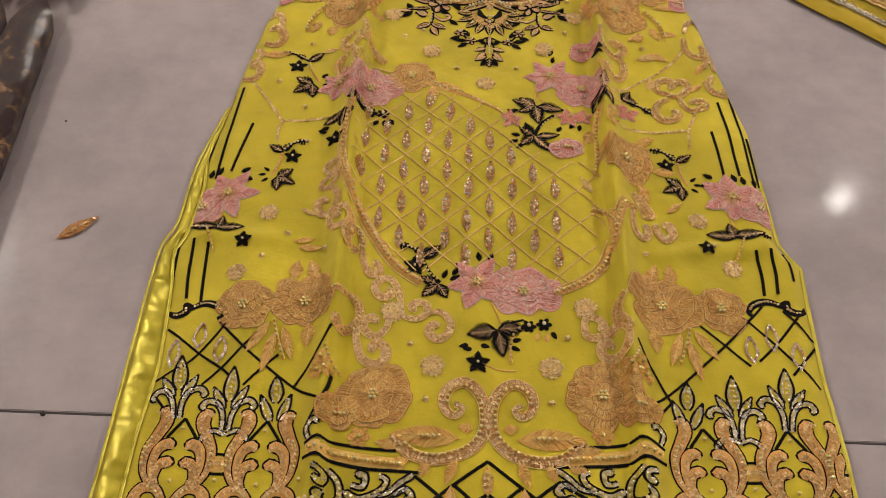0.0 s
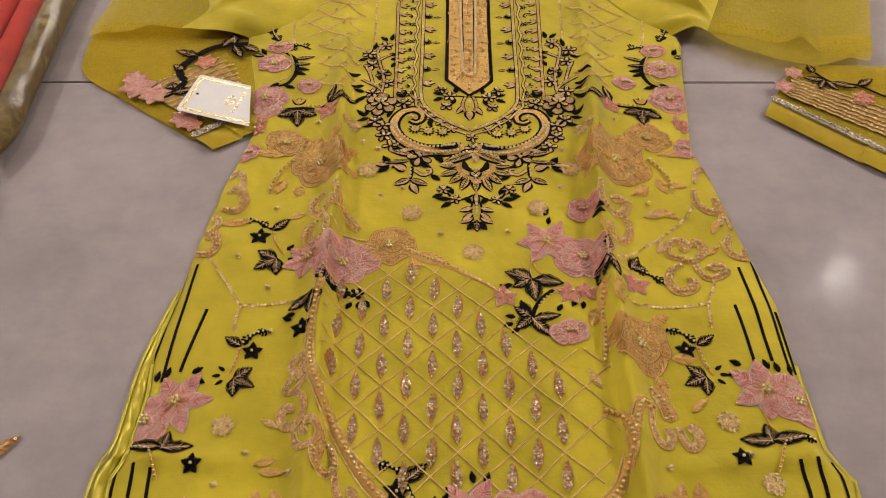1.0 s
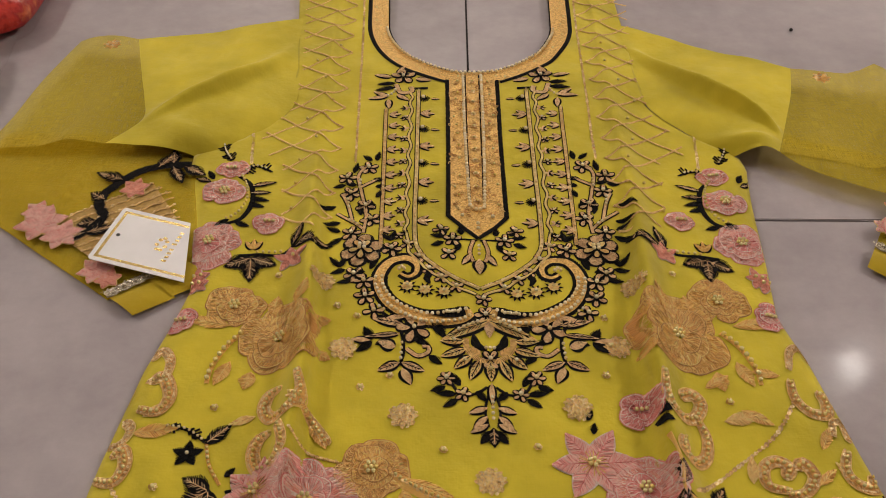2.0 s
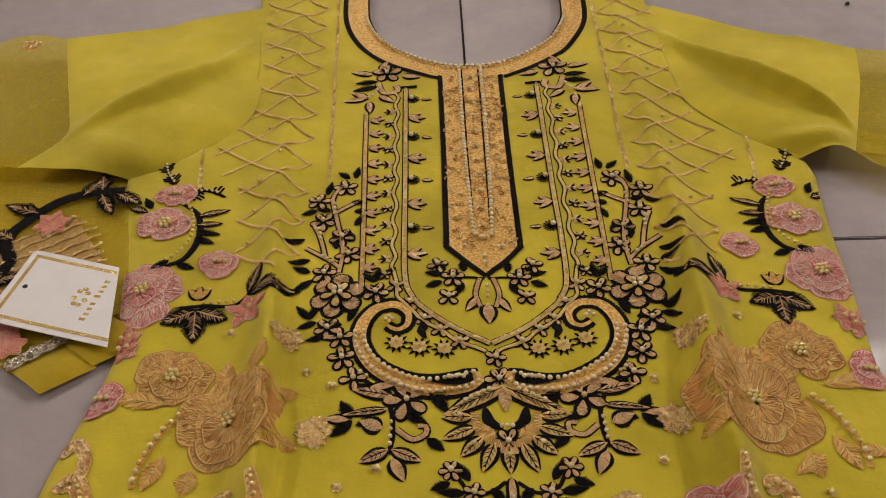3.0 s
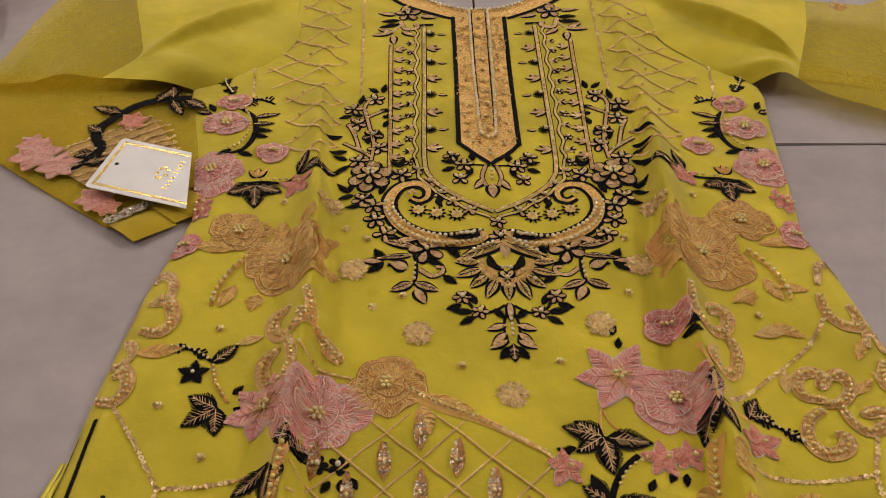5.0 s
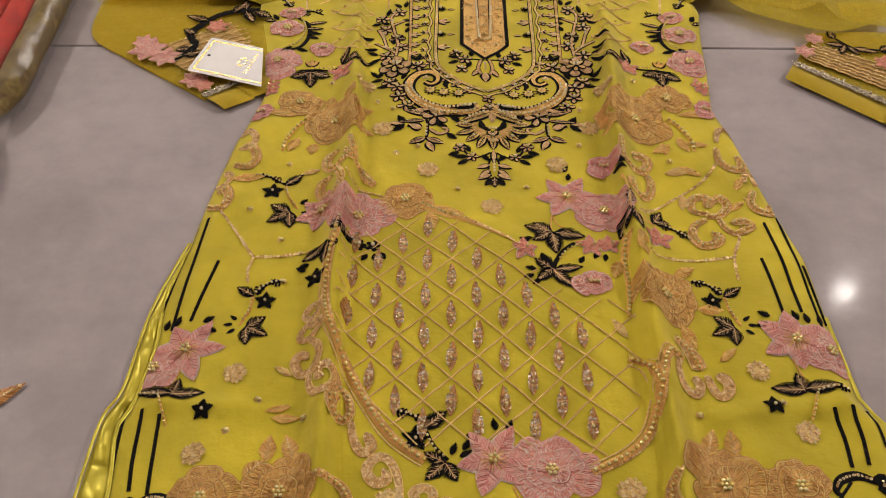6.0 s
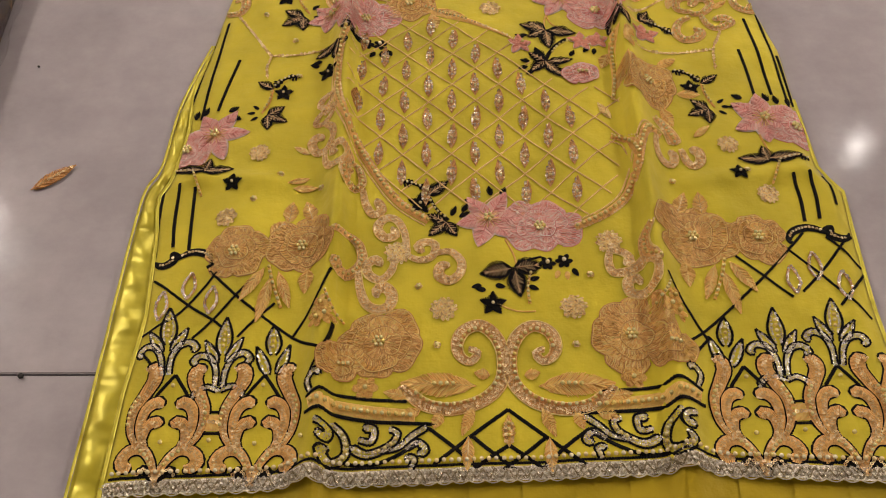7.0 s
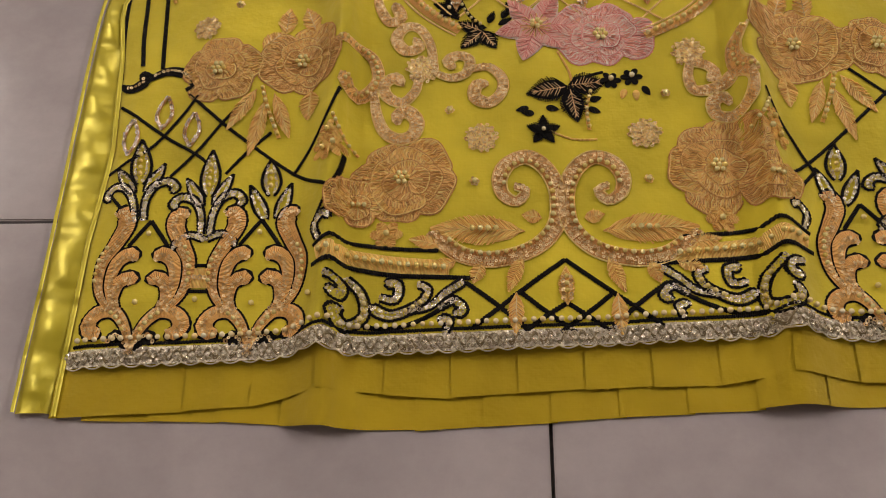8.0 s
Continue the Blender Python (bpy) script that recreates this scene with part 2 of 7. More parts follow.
def H(x, y):
    """Height of the tunic's face as it lies: two soft lengthwise folds, a cross crease at the slits, faint wrinkles."""
    z = 0.0065
    a = table(RIDGE_H, y)
    wob = 0.0035 * noise.noise((0.3, y * 11, 2.2)) + 0.0015 * noise.noise((0.3, y * 30, 5.2))
    z += a * ridge(-(x - table(RIDGE_L, y) - wob), 0.0055, 0.013) + a * ridge(x - table(RIDGE_R, y) - wob * 1.2, 0.0055, 0.013)
    z += 0.004 * gauss(y - 0.165 - 0.1 * (abs(x) - 0.2), 0.008) * min(1.0, max(0.0, (abs(x) - 0.13) / 0.05))
    z += 0.0035 * gauss(y - 0.09 - 1.6 * x * x, 0.03) * gauss(x, 0.12) + 0.007 * gauss(y - 0.29, 0.085) * gauss(x, 0.075)
    z += 0.0022 * math.sin(70 * x + 12 * y) * gauss(y - 0.12, 0.09)
    z += 0.0040 * noise.noise((x * 13, y * 7, 1.3)) + 0.0016 * noise.noise((x * 34 + y * 12, y * 22, 4.1))
    z += 0.0020 * abs(noise.noise((x * 22 - y * 9, y * 15 + x * 6, 6.4))) * min(1.0, abs(x) / 0.1)
    edge = min(x - table(LEFT, y), table(RIGHT, y) - x)
    k = min(1.0, max(0.0, edge / 0.014 + max(0.0, (y - 0.645) / 0.03)))
    return 0.0022 + (z - 0.0022) * (0.25 + 0.75 * k * k * (3 - 2 * k))


class Sheet:
    """Collects faces, each with a material and UVs, into one mesh. clip: keep within the tunic's sides."""
    clip = False

    def __init__(self, drape=None):
        self.v, self.f, self.uv, self.m, self.names, self.drape = [], [], [], [], [], drape or H
        self.depth, self.pieces = 0, []

    def slot(self, mat):
        if mat not in self.names:
            self.names.append(mat)
        return self.names.index(mat)

    def grid(self, pts, uvs, mat):
        """pts: rows of points, all rows equally long."""
        o, n, s = len(self.v), len(pts[0]), self.slot(mat)
        for r, u in zip(pts, uvs):
            self.v.extend(r)
            self.uv.extend(u)
        for i in range(len(pts) - 1):
            for j in range(n - 1):
                self.f.append((o + i * n + j, o + i * n + j + 1, o + (i + 1) * n + j + 1, o + (i + 1) * n + j))
                self.m.append(s)

    def mesh(self, name, spans=None):
        """A mesh of all faces, or of those in the spans (v0, v1, f0, f1)."""
        v, f, uv, m_ = self.v, self.f, self.uv, self.m
        if spans is not None:
            v, f, uv, m_ = [], [], [], []
            for v0, v1, f0, f1 in spans:
                d = len(v) - v0
                v.extend(self.v[v0:v1])
                uv.extend(self.uv[v0:v1])
                f.extend(tuple(i + d for i in k) for k in self.f[f0:f1])
                m_.extend(self.m[f0:f1])
        if self.clip and self.drape is H:
            v = [(min(max(x, table(LEFT, y) + 0.0008), table(RIGHT, y) - 0.0008), y, z) if y < 0.66 else (x, y, z) for x, y, z in v]
        used = sorted(set(m_))
        me = bpy.data.meshes.new(name)
        me.from_pydata(v, [], f)
        for n in used:
            me.materials.append(MATS[self.names[n]])
        me.polygons.foreach_set("material_index", [used.index(k) for k in m_])
        me.polygons.foreach_set("use_smooth", [True] * len(f))
        idx = np.zeros(len(me.loops), dtype=np.int32)
        me.loops.foreach_get("vertex_index", idx)
        me.uv_layers.new(name="thread").data.foreach_set("uv", np.array(uv, dtype=np.float32)[idx].ravel())
        return me


def piece(name):
    """Marks what a drawing function adds as a piece that part() makes an object of its own."""
    def wrap(fn):
        def inner(s, *a, **k):
            v0, f0 = len(s.v), len(s.f)
            s.depth += 1
            out = fn(s, *a, **k)
            s.depth -= 1
            if s.depth == 0 and len(s.f) > f0:
                s.pieces.append((name, v0, len(s.v), f0, len(s.f)))
            return out
        return inner
    return wrap


def part(name, sheet, parent, label=""):
    split = sheet.pieces if len(sheet.pieces) > 1 and parent.parent is None else []
    if not split:
        ob = new(name, sheet.mesh(name))
    else:
        rest, v, f = [], 0, 0
        for _, v0, v1, f0, f1 in split:
            if f0 > f:
                rest.append((v, v0, f, f0))
            v, f = v1, f1
        if len(sheet.f) > f:
            rest.append((v, len(sheet.v), f, len(sheet.f)))
        ob = new(name, sheet.mesh(name, rest) if rest else None)
        for n, *span in split:
            o = new(n, sheet.mesh(n, [span]))
            o.parent = ob
    ob.parent = parent
    return tagged(ob, label)


def curve(pts, step=0.0022):
    """A smooth line through the points, evenly divided."""
    if len(pts) == 2:
        n = max(2, int(math.dist(*pts) / step))
        return [(lerp(pts[0][0], pts[1][0], i / n), lerp(pts[0][1], pts[1][1], i / n)) for i in range(n + 1)]
    out = []
    p = [pts[0]] + list(pts) + [pts[-1]]
    for i in range(1, len(p) - 2):
        n = max(2, int(math.dist(p[i], p[i + 1]) / step))
        for k in range(n):
            t = k / n
            out.append(tuple(0.5 * (2 * p[i][c] + (p[i + 1][c] - p[i - 1][c]) * t + (2 * p[i - 1][c] - 5 * p[i][c] + 4 * p[i + 1][c] - p[i + 2][c]) * t * t
                                    + (3 * p[i][c] - p[i - 1][c] - 3 * p[i + 1][c] + p[i + 2][c]) * t ** 3) for c in (0, 1)))
    out.append(tuple(pts[-1]))
    return out


def stroke(s, pts, w, mat, z=0.0004, h=0.0008, along=False, rag=0.0, smooth=True, step=0.0022, lift=0.0):
    """A stitched band along a line. w: half width, or a function of the way along, 0 to 1."""
    h *= 0.6
    if rag:
        step = 0.0008
    line = curve(pts, step) if smooth else spaced(pts, step) + [pts[-1]] if rag else pts
    n, d, rows, uvs = len(line), 0.0, [], []
    u0, v0 = random.random(), random.random()
    for i, (x, y) in enumerate(line):
        a, b_ = line[max(0, i - 1)], line[min(n - 1, i + 1)]
        dx, dy = b_[0] - a[0], b_[1] - a[1]
        q = math.hypot(dx, dy) or 1.0
        nx, ny = -dy / q, dx / q
        t = i / (n - 1)
        if i:
            d += math.dist(line[i - 1], line[i])
        hw = w(t) if callable(w) else w
        nick = rag * (0.75 if i % 2 else -0.55) + rag * random.uniform(-0.35, 0.35)
        wl, wr = hw + nick, hw - nick * 0.8
        row, uv = [], []
        for k in (-1.0, -0.62, 0.0, 0.62, 1.0):
            off = k * (wl if k < 0 else wr)
            px, py = x + nx * off, y + ny * off
            row.append((px, py, s.drape(px, py) + z + h * (1 - k * k) + lift * t))
            uv.append((v0 + d, u0 + off) if along else (u0 + off, v0 + d))
        rows.append(row)
        uvs.append(uv)
    s.grid(rows, uvs, mat)
    return line


def leafy(t):
    return math.sin(math.pi * min(1.0, 0.04 + 0.96 * t) ** 0.8)


def stitch(s, a, b_, w, mat, z, arch_h=0.00022):
    """One thread from a to b_: a thin ridge, tapering at both ends."""
    dx, dy = b_[0] - a[0], b_[1] - a[1]
    q = math.hypot(dx, dy) or 1.0
    nx, ny = -dy / q * w, dx / q * w
    o, k = len(s.v), s.slot(mat)
    u0, v0 = random.random(), random.random()
    za, zb = s.drape(*a) + z, s.drape(*b_) + z
    for (x, y), zz, f, d in ((a, za, 0.7, 0.0), (b_, zb, 0.7, q)):
        for g in (-f, 0.0, f):
            s.v.append((x + nx * g, y + ny * g, zz + (arch_h if g == 0.0 else 0.0)))
            s.uv.append((u0 + d, v0 + g * w))
    s.f.extend(((o, o + 1, o + 4, o + 3), (o + 1, o + 2, o + 5, o + 4)))
    s.m.extend((k, k))


def satin(s, at, length, half, mat, z, pitch=0.0008, lean=0.16, inner=0.0, over=1.05, gap=0.0, w=0.00046):
    """Slanting stitches from a leaf's midrib to its two edges. at(l, o): a place along and across the leaf."""
    n = max(4, int(length / pitch))
    for i in range(n):
        t = (i + 0.5) / n
        e = half(t)
        for sd in (-1, 1):
            if random.random() < gap:
                continue
            r = over + random.uniform(-0.12, 0.10)
            lo = inner * random.uniform(0.6, 1.3)
            stitch(s, at(length * (t - lean * 0.5), sd * e * lo), at(min(length * 1.03, length * (t + lean * 0.4)), sd * e * r), w, mat, z + random.uniform(0, 0.00012))


@piece("leaf")
def leaf(s, x, y, ang, length, width, mat, z=0.0005, bend=0.0, vein="", edge="", h=0.0006, along=False, rag=0.0, round_tip=False):
    """A pointed leaf from its foot, in satin stitch. ang: degrees from the x axis."""
    a = radians(ang)
    c, q = math.cos(a), math.sin(a)

    def at(l, o):
        o += bend * length * 4 * (l / length) * (1 - l / length)
        return (x + c * l - q * o, y + q * l + c * o)
    prof = (lambda t: math.sin(math.pi * min(1.0, 0.05 + 0.95 * t) ** 1.35) ** 0.6) if round_tip else leafy
    mid = [at(0, 0), at(length * 0.5, 0), at(length, 0)]
    black = mat == "black_thread"
    if edge:
        big = edge == "black_thread"
        stroke(s, mid, lambda t: width * prof(t) + (0.0006 if big else 0.0005), edge, z - 0.0001, h * 0.4, rag=0.0003 if big else 0.0, step=max(0.0009, length / 14))
        z += 0.0002
    inside = 0.66 if edge == "black_thread" else 0.88 if edge else 0.86
    stroke(s, mid, lambda t: width * prof(t) * inside, mat, z, h * 0.5, along, rag, step=length / 9)
    zz = z + h * 0.3 + 0.0001
    if length > 0.0075:
        satin(s, at, length, lambda t: width * prof(t) * (1.0 if not edge else inside), mat, zz, over=1.12 if black else 1.0, pitch=0.0010 if black else 0.0008)
    if vein:
        fine = "beige_thread" if black else vein
        stitch(s, at(length * 0.04, 0), at(length * 0.5, 0), 0.00045, fine, zz + 0.0003)
        stitch(s, at(length * 0.45, 0), at(length * 0.86, 0), 0.0004, fine, zz + 0.0003)
        n = max(3, int(length / (0.0024 if black else 0.0034)))
        for i in range(n):
            k = 0.10 + 0.72 * (i + random.uniform(0.2, 0.8)) / n
            for sd in (-1, 1):
                e = width * prof(min(1, k + 0.1)) * random.uniform(0.35, 0.72)
                stitch(s, at(length * k, 0), at(length * (k + 0.13), sd * e), 0.00032, fine, zz + 0.00025)


def disc(s, x, y, r, mat, z, tilt=0.5, n=7):
    """A sequin: a tiny tilted ring with a hole."""
    o, k = len(s.v), s.slot(mat)
    tx, ty, a0 = random.uniform(-tilt, tilt), random.uniform(-tilt, tilt), random.random() * 6
    zb = s.drape(x, y) + z
    for f, dz in ((1.0, 0.0), (0.36, -0.16 * r)):
        for i in range(n):
            a = a0 + 2 * math.pi * i / n
            dx, dy = f * r * math.cos(a), f * r * math.sin(a)
            s.v.append((x + dx, y + dy, zb + tx * dx + ty * dy + dz))
            s.uv.append((dx, dy))
    for i in range(n):
        j = (i + 1) % n
        s.f.append((o + i, o + j, o + n + j, o + n + i))
        s.m.append(k)


BALL = {}


def ball(s, x, y, r, mat, z=0.0):
    """A bead as faces of a joined mesh."""
    if "b" not in BALL:
        bm = bmesh.new()
        bmesh.ops.create_icosphere(bm, subdivisions=1, radius=1)
        BALL["b"] = ([v.co.copy() for v in bm.verts], [[v.index for v in f.verts] for f in bm.faces])
        bm.free()
    vs, fs = BALL["b"]
    o, k, zb = len(s.v), s.slot(mat), s.drape(x, y) + z + r * 0.8
    for c in vs:
        s.v.append((x + c.x * r, y + c.y * r, zb + c.z * r))
        s.uv.append((0, 0))
    for f in fs:
        s.f.append(tuple(o + i for i in f))
        s.m.append(k)


def spaced(line, gap, start=0.0):
    out, need = [], start
    for a, b_ in zip(line, line[1:]):
        d = math.dist(a, b_)
        while need <= d:
            t = need / d if d else 0
            out.append((lerp(a[0], b_[0], t), lerp(a[1], b_[1], t)))
            need += gap
        need -= d
    return out


def sequins(s, pts, r=0.0011, gap=0.0026, z=0.0014, jit=0.0002, mat="sequin"):
    for x, y in spaced(pts, gap):
        disc(s, x + random.uniform(-jit, jit), y + random.uniform(-jit, jit), r * random.uniform(0.85, 1.1), mat, z)


def beads(s, pts, r=0.0019, gap=0.0042, z=0.0012, mat="gold_pearl"):
    r, gap = r * 0.86, gap * 1.06
    for x, y in spaced(pts, gap, gap * 0.5):
        ball(s, x, y, r * random.uniform(0.9, 1.08), mat, z)


def offset(line, d):
    out = []
    for i, (x, y) in enumerate(line):
        a, b_ = line[max(0, i - 1)], line[min(len(line) - 1, i + 1)]
        dx, dy = b_[0] - a[0], b_[1] - a[1]
        q = math.hypot(dx, dy) or 1
        out.append((x - dy / q * d, y + dx / q * d))
    return out


def swell(line, f):
    """The line moved sideways by f(way along, 0 to 1)."""
    out, n = [], len(line)
    for i, (x, y) in enumerate(line):
        a, b_ = line[max(0, i - 1)], line[min(n - 1, i + 1)]
        dx, dy = b_[0] - a[0], b_[1] - a[1]
        q = math.hypot(dx, dy) or 1
        d = f(i / (n - 1))
        out.append((x - dy / q * d, y + dx / q * d))
    return out


def spiral(cx, cy, r0, r1, a0, turns):
    n = max(6, int(abs(turns) * 14))
    return [(cx + lerp(r0, r1, i / n) * math.cos(radians(a0 + 360 * turns * i / n)), cy + lerp(r0, r1, i / n) * math.sin(radians(a0 + 360 * turns * i / n))) for i in range(n + 1)]


class Pen:
    """Draws in a motif's own axes: place, turn, size, mirrored or not."""

    def __init__(self, s, x, y, ang=0.0, size=1.0, flip=1):
        self.s, self.x, self.y, self.a, self.k, self.flip = s, x, y, radians(ang), size, flip

    def p(self, x, y):
        x, y = x * self.k * self.flip, y * self.k
        c, q = math.cos(self.a), math.sin(self.a)
        return (self.x + c * x - q * y, self.y + q * x + c * y)

    def deg(self, a):
        return math.degrees(self.a) + (a if self.flip > 0 else 180 - a)

    def leaf(self, x, y, ang, length, width, mat, **kw):
        if "bend" in kw:
            kw["bend"] *= self.flip
        leaf(self.s, *self.p(x, y), self.deg(ang), length * self.k, width * self.k, mat, **kw)

    def line(self, pts, w, mat, **kw):
        return stroke(self.s, [self.p(*q) for q in pts], w, mat, **kw)

    def bead(self, x, y, r=0.0018, mat="pearl", z=0.0016):
        ball(self.s, *self.p(x, y), r, mat, z)


@piece("blossom")
def blossom(s, x, y, r, n, mat, rot=0.0, edge="", z=0.0004, fat=0.60, heart="", bead="pearl"):
    """A small flower of n round petals."""
    for i in range(n):
        a = rot + 360 * i / n + random.uniform(-4, 4)
        rr = r * random.uniform(0.92, 1.06)
        if edge:
            stroke(s, [(x, y), (x + 0.55 * rr * math.cos(radians(a)), y + 0.55 * rr * math.sin(radians(a))), (x + 1.03 * rr * math.cos(radians(a)), y + 1.03 * rr * math.sin(radians(a)))],
                   lambda t: (r * fat * 0.54 + 0.0004) * math.sin(math.pi * min(1.0, 0.05 + 0.95 * t) ** 1.35) ** 0.6, edge, z, 0.0003, rag=0.0003)
            leaf(s, x + 0.24 * r * math.cos(radians(a)), y + 0.24 * r * math.sin(radians(a)), a, rr * 0.70, r * fat * 0.37, mat, z=z + 0.0004 + 0.0001 * (i % 2), along=True, round_tip=True)
        else:
            leaf(s, x, y, a, rr, r * fat * 0.6, mat, z=z + 0.0001 * (i % 2), along=True, round_tip=True)
    if heart:
        for i in range(n):
            a = radians(rot + 360 * i / n)
            stroke(s, [(x, y), (x + 0.5 * r * math.cos(a), y + 0.5 * r * math.sin(a))], 0.0004, heart, z + 0.0015, 0.0002)
    if bead:
        ball(s, x, y, min(0.0019, r * 0.3), bead, z + 0.001)


@piece("petal")
def rose_petal(s, x, y, ang, r0, r1, spread, mat, root, edge, z, rows=3):
    """A petal in rows of short radial stitches over an underlay, with a fine cord round its rim."""
    ph, lobes = random.uniform(0, 6), random.uniform(4, 7)
    # darker thread for every other row: shading between rows put into the colour
    band = {"tan_thread": "copper_thread", "pink_thread": "coral_thread"}.get(mat, mat)

    def rim(q):
        return r1 * (1 - 0.10 * q * q - 0.14 * q ** 4 + 0.035 * math.sin(lobes * q + ph))

    def at(q, f):
        r = lerp(r0, rim(q), f)
        a = radians(ang + spread * q * (0.62 + 0.38 * math.sin(math.pi * (0.2 + 0.6 * f))))
        return (x + r * math.cos(a), y + r * math.sin(a))
    grid, uvs = [], []
    for i in range(5):
        grid.append([(*p, s.drape(*p) + z) for p in (at(k / 5 - 1, i / 4 * 0.97) for k in range(11))])
        uvs.append([(p[0] * 0.5, p[1] * 0.5) for p in grid[-1]])
    s.grid(grid, uvs, root)
    n = max(6, int(1.75 * radians(spread) * lerp(r0, r1, 0.75) / 0.00062))
    for k in range(rows):
        f0, f1 = k / rows, (k + 1) / rows
        lean = (0.05 if k % 2 else -0.05) * random.uniform(0.6, 1.4)
        for i in range(n):
            q = 2 * (i + random.uniform(0.2, 0.8)) / n - 1
            if f1 < 0.5 and i % 2:
                continue
            m_ = edge if random.random() < 0.25 else band if k % 2 and random.random() < 0.7 else mat
            stitch(s, at(q, max(0.0, f0 + random.uniform(-0.03, 0.02))), at(max(-1, min(1, q + lean)), f1 + random.uniform(-0.025, 0.03)),
                   0.00036, m_, z + 0.00015 + 0.00009 * (rows - k) + random.uniform(0, 0.00006))
    edge_line = [at(k / 7 - 1, 1.0) for k in range(15)]
    # root-coloured line under the rim paints the shade between petals
    stroke(s, edge_line, 0.0011, root, z + 0.00008, 0.0002, rag=0.0003, step=0.0016)
    stroke(s, edge_line, 0.00038, edge, z + 0.00022, 0.0004, rag=0.0002, step=0.0016)
    if rows > 4:
        stroke(s, [at(0.82 * (k / 4 - 1), 0.66 + 0.05 * math.sin(k + ph)) for k in range(9)], 0.00032, edge, z + 0.0003, 0.0003)


def rose(parent, x, y, r, mat, inner, rot=0.0, squash=1.0, pearls=7, label="", name="embroidered_rose", rings=3, edge="pale_thread", root="brown_thread"):
    """A stitched rose: uneven outer petals, a cupped heart set off the middle, and a knot of beads as its own part."""
    s = Sheet()
    plan = [(5, 0.22, 1.0, 50, mat, 0.0003, 7), (4, 0.12, 0.70, 60, mat, 0.0009, 5), (3, 0.04, 0.42, 72, inner, 0.0015, 3)]
    for k, (n, a, b_, sp, mt, z, rows) in enumerate(plan[3 - rings:]):
        for i in range(n):
            ang = rot + 31 * k + 360 * i / n + random.uniform(-12, 12)
            grow = (1.36, 0.62 * 2.0)[k] if rings == 2 else 1.0
            rr = r * b_ * grow * random.uniform(0.82, 1.10) * (1 - (1 - squash) * abs(math.sin(radians(ang - rot))))
            rose_petal(s, x + 0.05 * r * k * math.cos(rot), y + 0.05 * r * k * math.sin(rot), ang, r * a, rr, sp * random.uniform(0.88, 1.14), random.choice((mt, mt, "copper_thread" if mt == "tan_thread" else mt)), root, edge, z + 0.00012 * (i % 3), rows)
    ob = part(name, s, parent, label)
    if pearls:
        b = Sheet()
        rb = 0.0016
        for i in range(pearls):
            a = 2 * math.pi * i / max(1, pearls - 1)
            d = 0 if i == 0 else rb * 2.0
            ball(b, x + d * math.cos(a), y + d * math.sin(a), rb, "gold_pearl", 0.0024)
        tagged(part("bead_knot", b, ob, "knot of golden pearl beads"), kind="stuff")
    return ob

# ---- setting: tiled floor, walls, ceiling, lamps ----


def box(bm, x0, y0, z0, x1, y1, z1):
    vs = [bm.verts.new(c) for c in ((x0, y0, z0), (x1, y0, z0), (x1, y1, z0), (x0, y1, z0), (x0, y0, z1), (x1, y0, z1), (x1, y1, z1), (x0, y1, z1))]
    for f in ((3, 2, 1, 0), (4, 5, 6, 7), (0, 1, 5, 4), (1, 2, 6, 5), (2, 3, 7, 6), (3, 0, 4, 7)):
        bm.faces.new([vs[i] for i in f])


def solid(name, boxes, mat, bevel=0.0):
    bm = bmesh.new()
    for b_ in boxes:
        box(bm, *b_)
    if bevel:
        bmesh.ops.bevel(bm, geom=bm.edges[:], offset=bevel, segments=2, affect="EDGES")
    me = bpy.data.meshes.new(name)
    bm.to_mesh(me)
    bm.free()
    me.materials.append(MATS[mat])
    return me


X0, X1, Y0, Y1 = -2.4, 3.0, -2.4, 3.6
floor = tagged(new("floor", solid("floor", [(X0, Y0, -0.06, X1, Y1, -0.004)], "grout")), "pale grey polished floor tiles with dark joints", "floor", kind="structure")
tile_mesh = solid("tile", [(0.0009, 0.0009, -0.008, 0.5991, 0.5991, 0.0)], "floor_tile", 0.0007)
for i in range(-4, 5):
    for j in range(-4, 6):
        t_ = new("tile", tile_mesh)
        t_.location = (0.6 * i, 0.6 * j, random.uniform(-0.0002, 0.0))
        t_.parent = floor
for n, bx in (("wall_north", (X0, Y1, 0, X1, Y1 + 0.12, CEIL)), ("wall_south", (X0, Y0 - 0.12, 0, X1, Y0, CEIL)),
              ("wall_east", (X1, Y0 - 0.12, 0, X1 + 0.12, Y1 + 0.12, CEIL)), ("wall_west", (X0 - 0.12, Y0 - 0.12, 0, X0, Y1 + 0.12, CEIL))):
    tagged(new(n, solid(n, [bx], "wall_paint")), "plain warm off-white painted shop wall", "wall", kind="structure")
tagged(new("ceiling", solid("ceiling", [(X0 - 0.12, Y0 - 0.12, CEIL, X1 + 0.12, Y1 + 0.12, CEIL + 0.1)], "ceiling_paint")), "plain white painted ceiling with downlights", "ceiling", kind="structure")


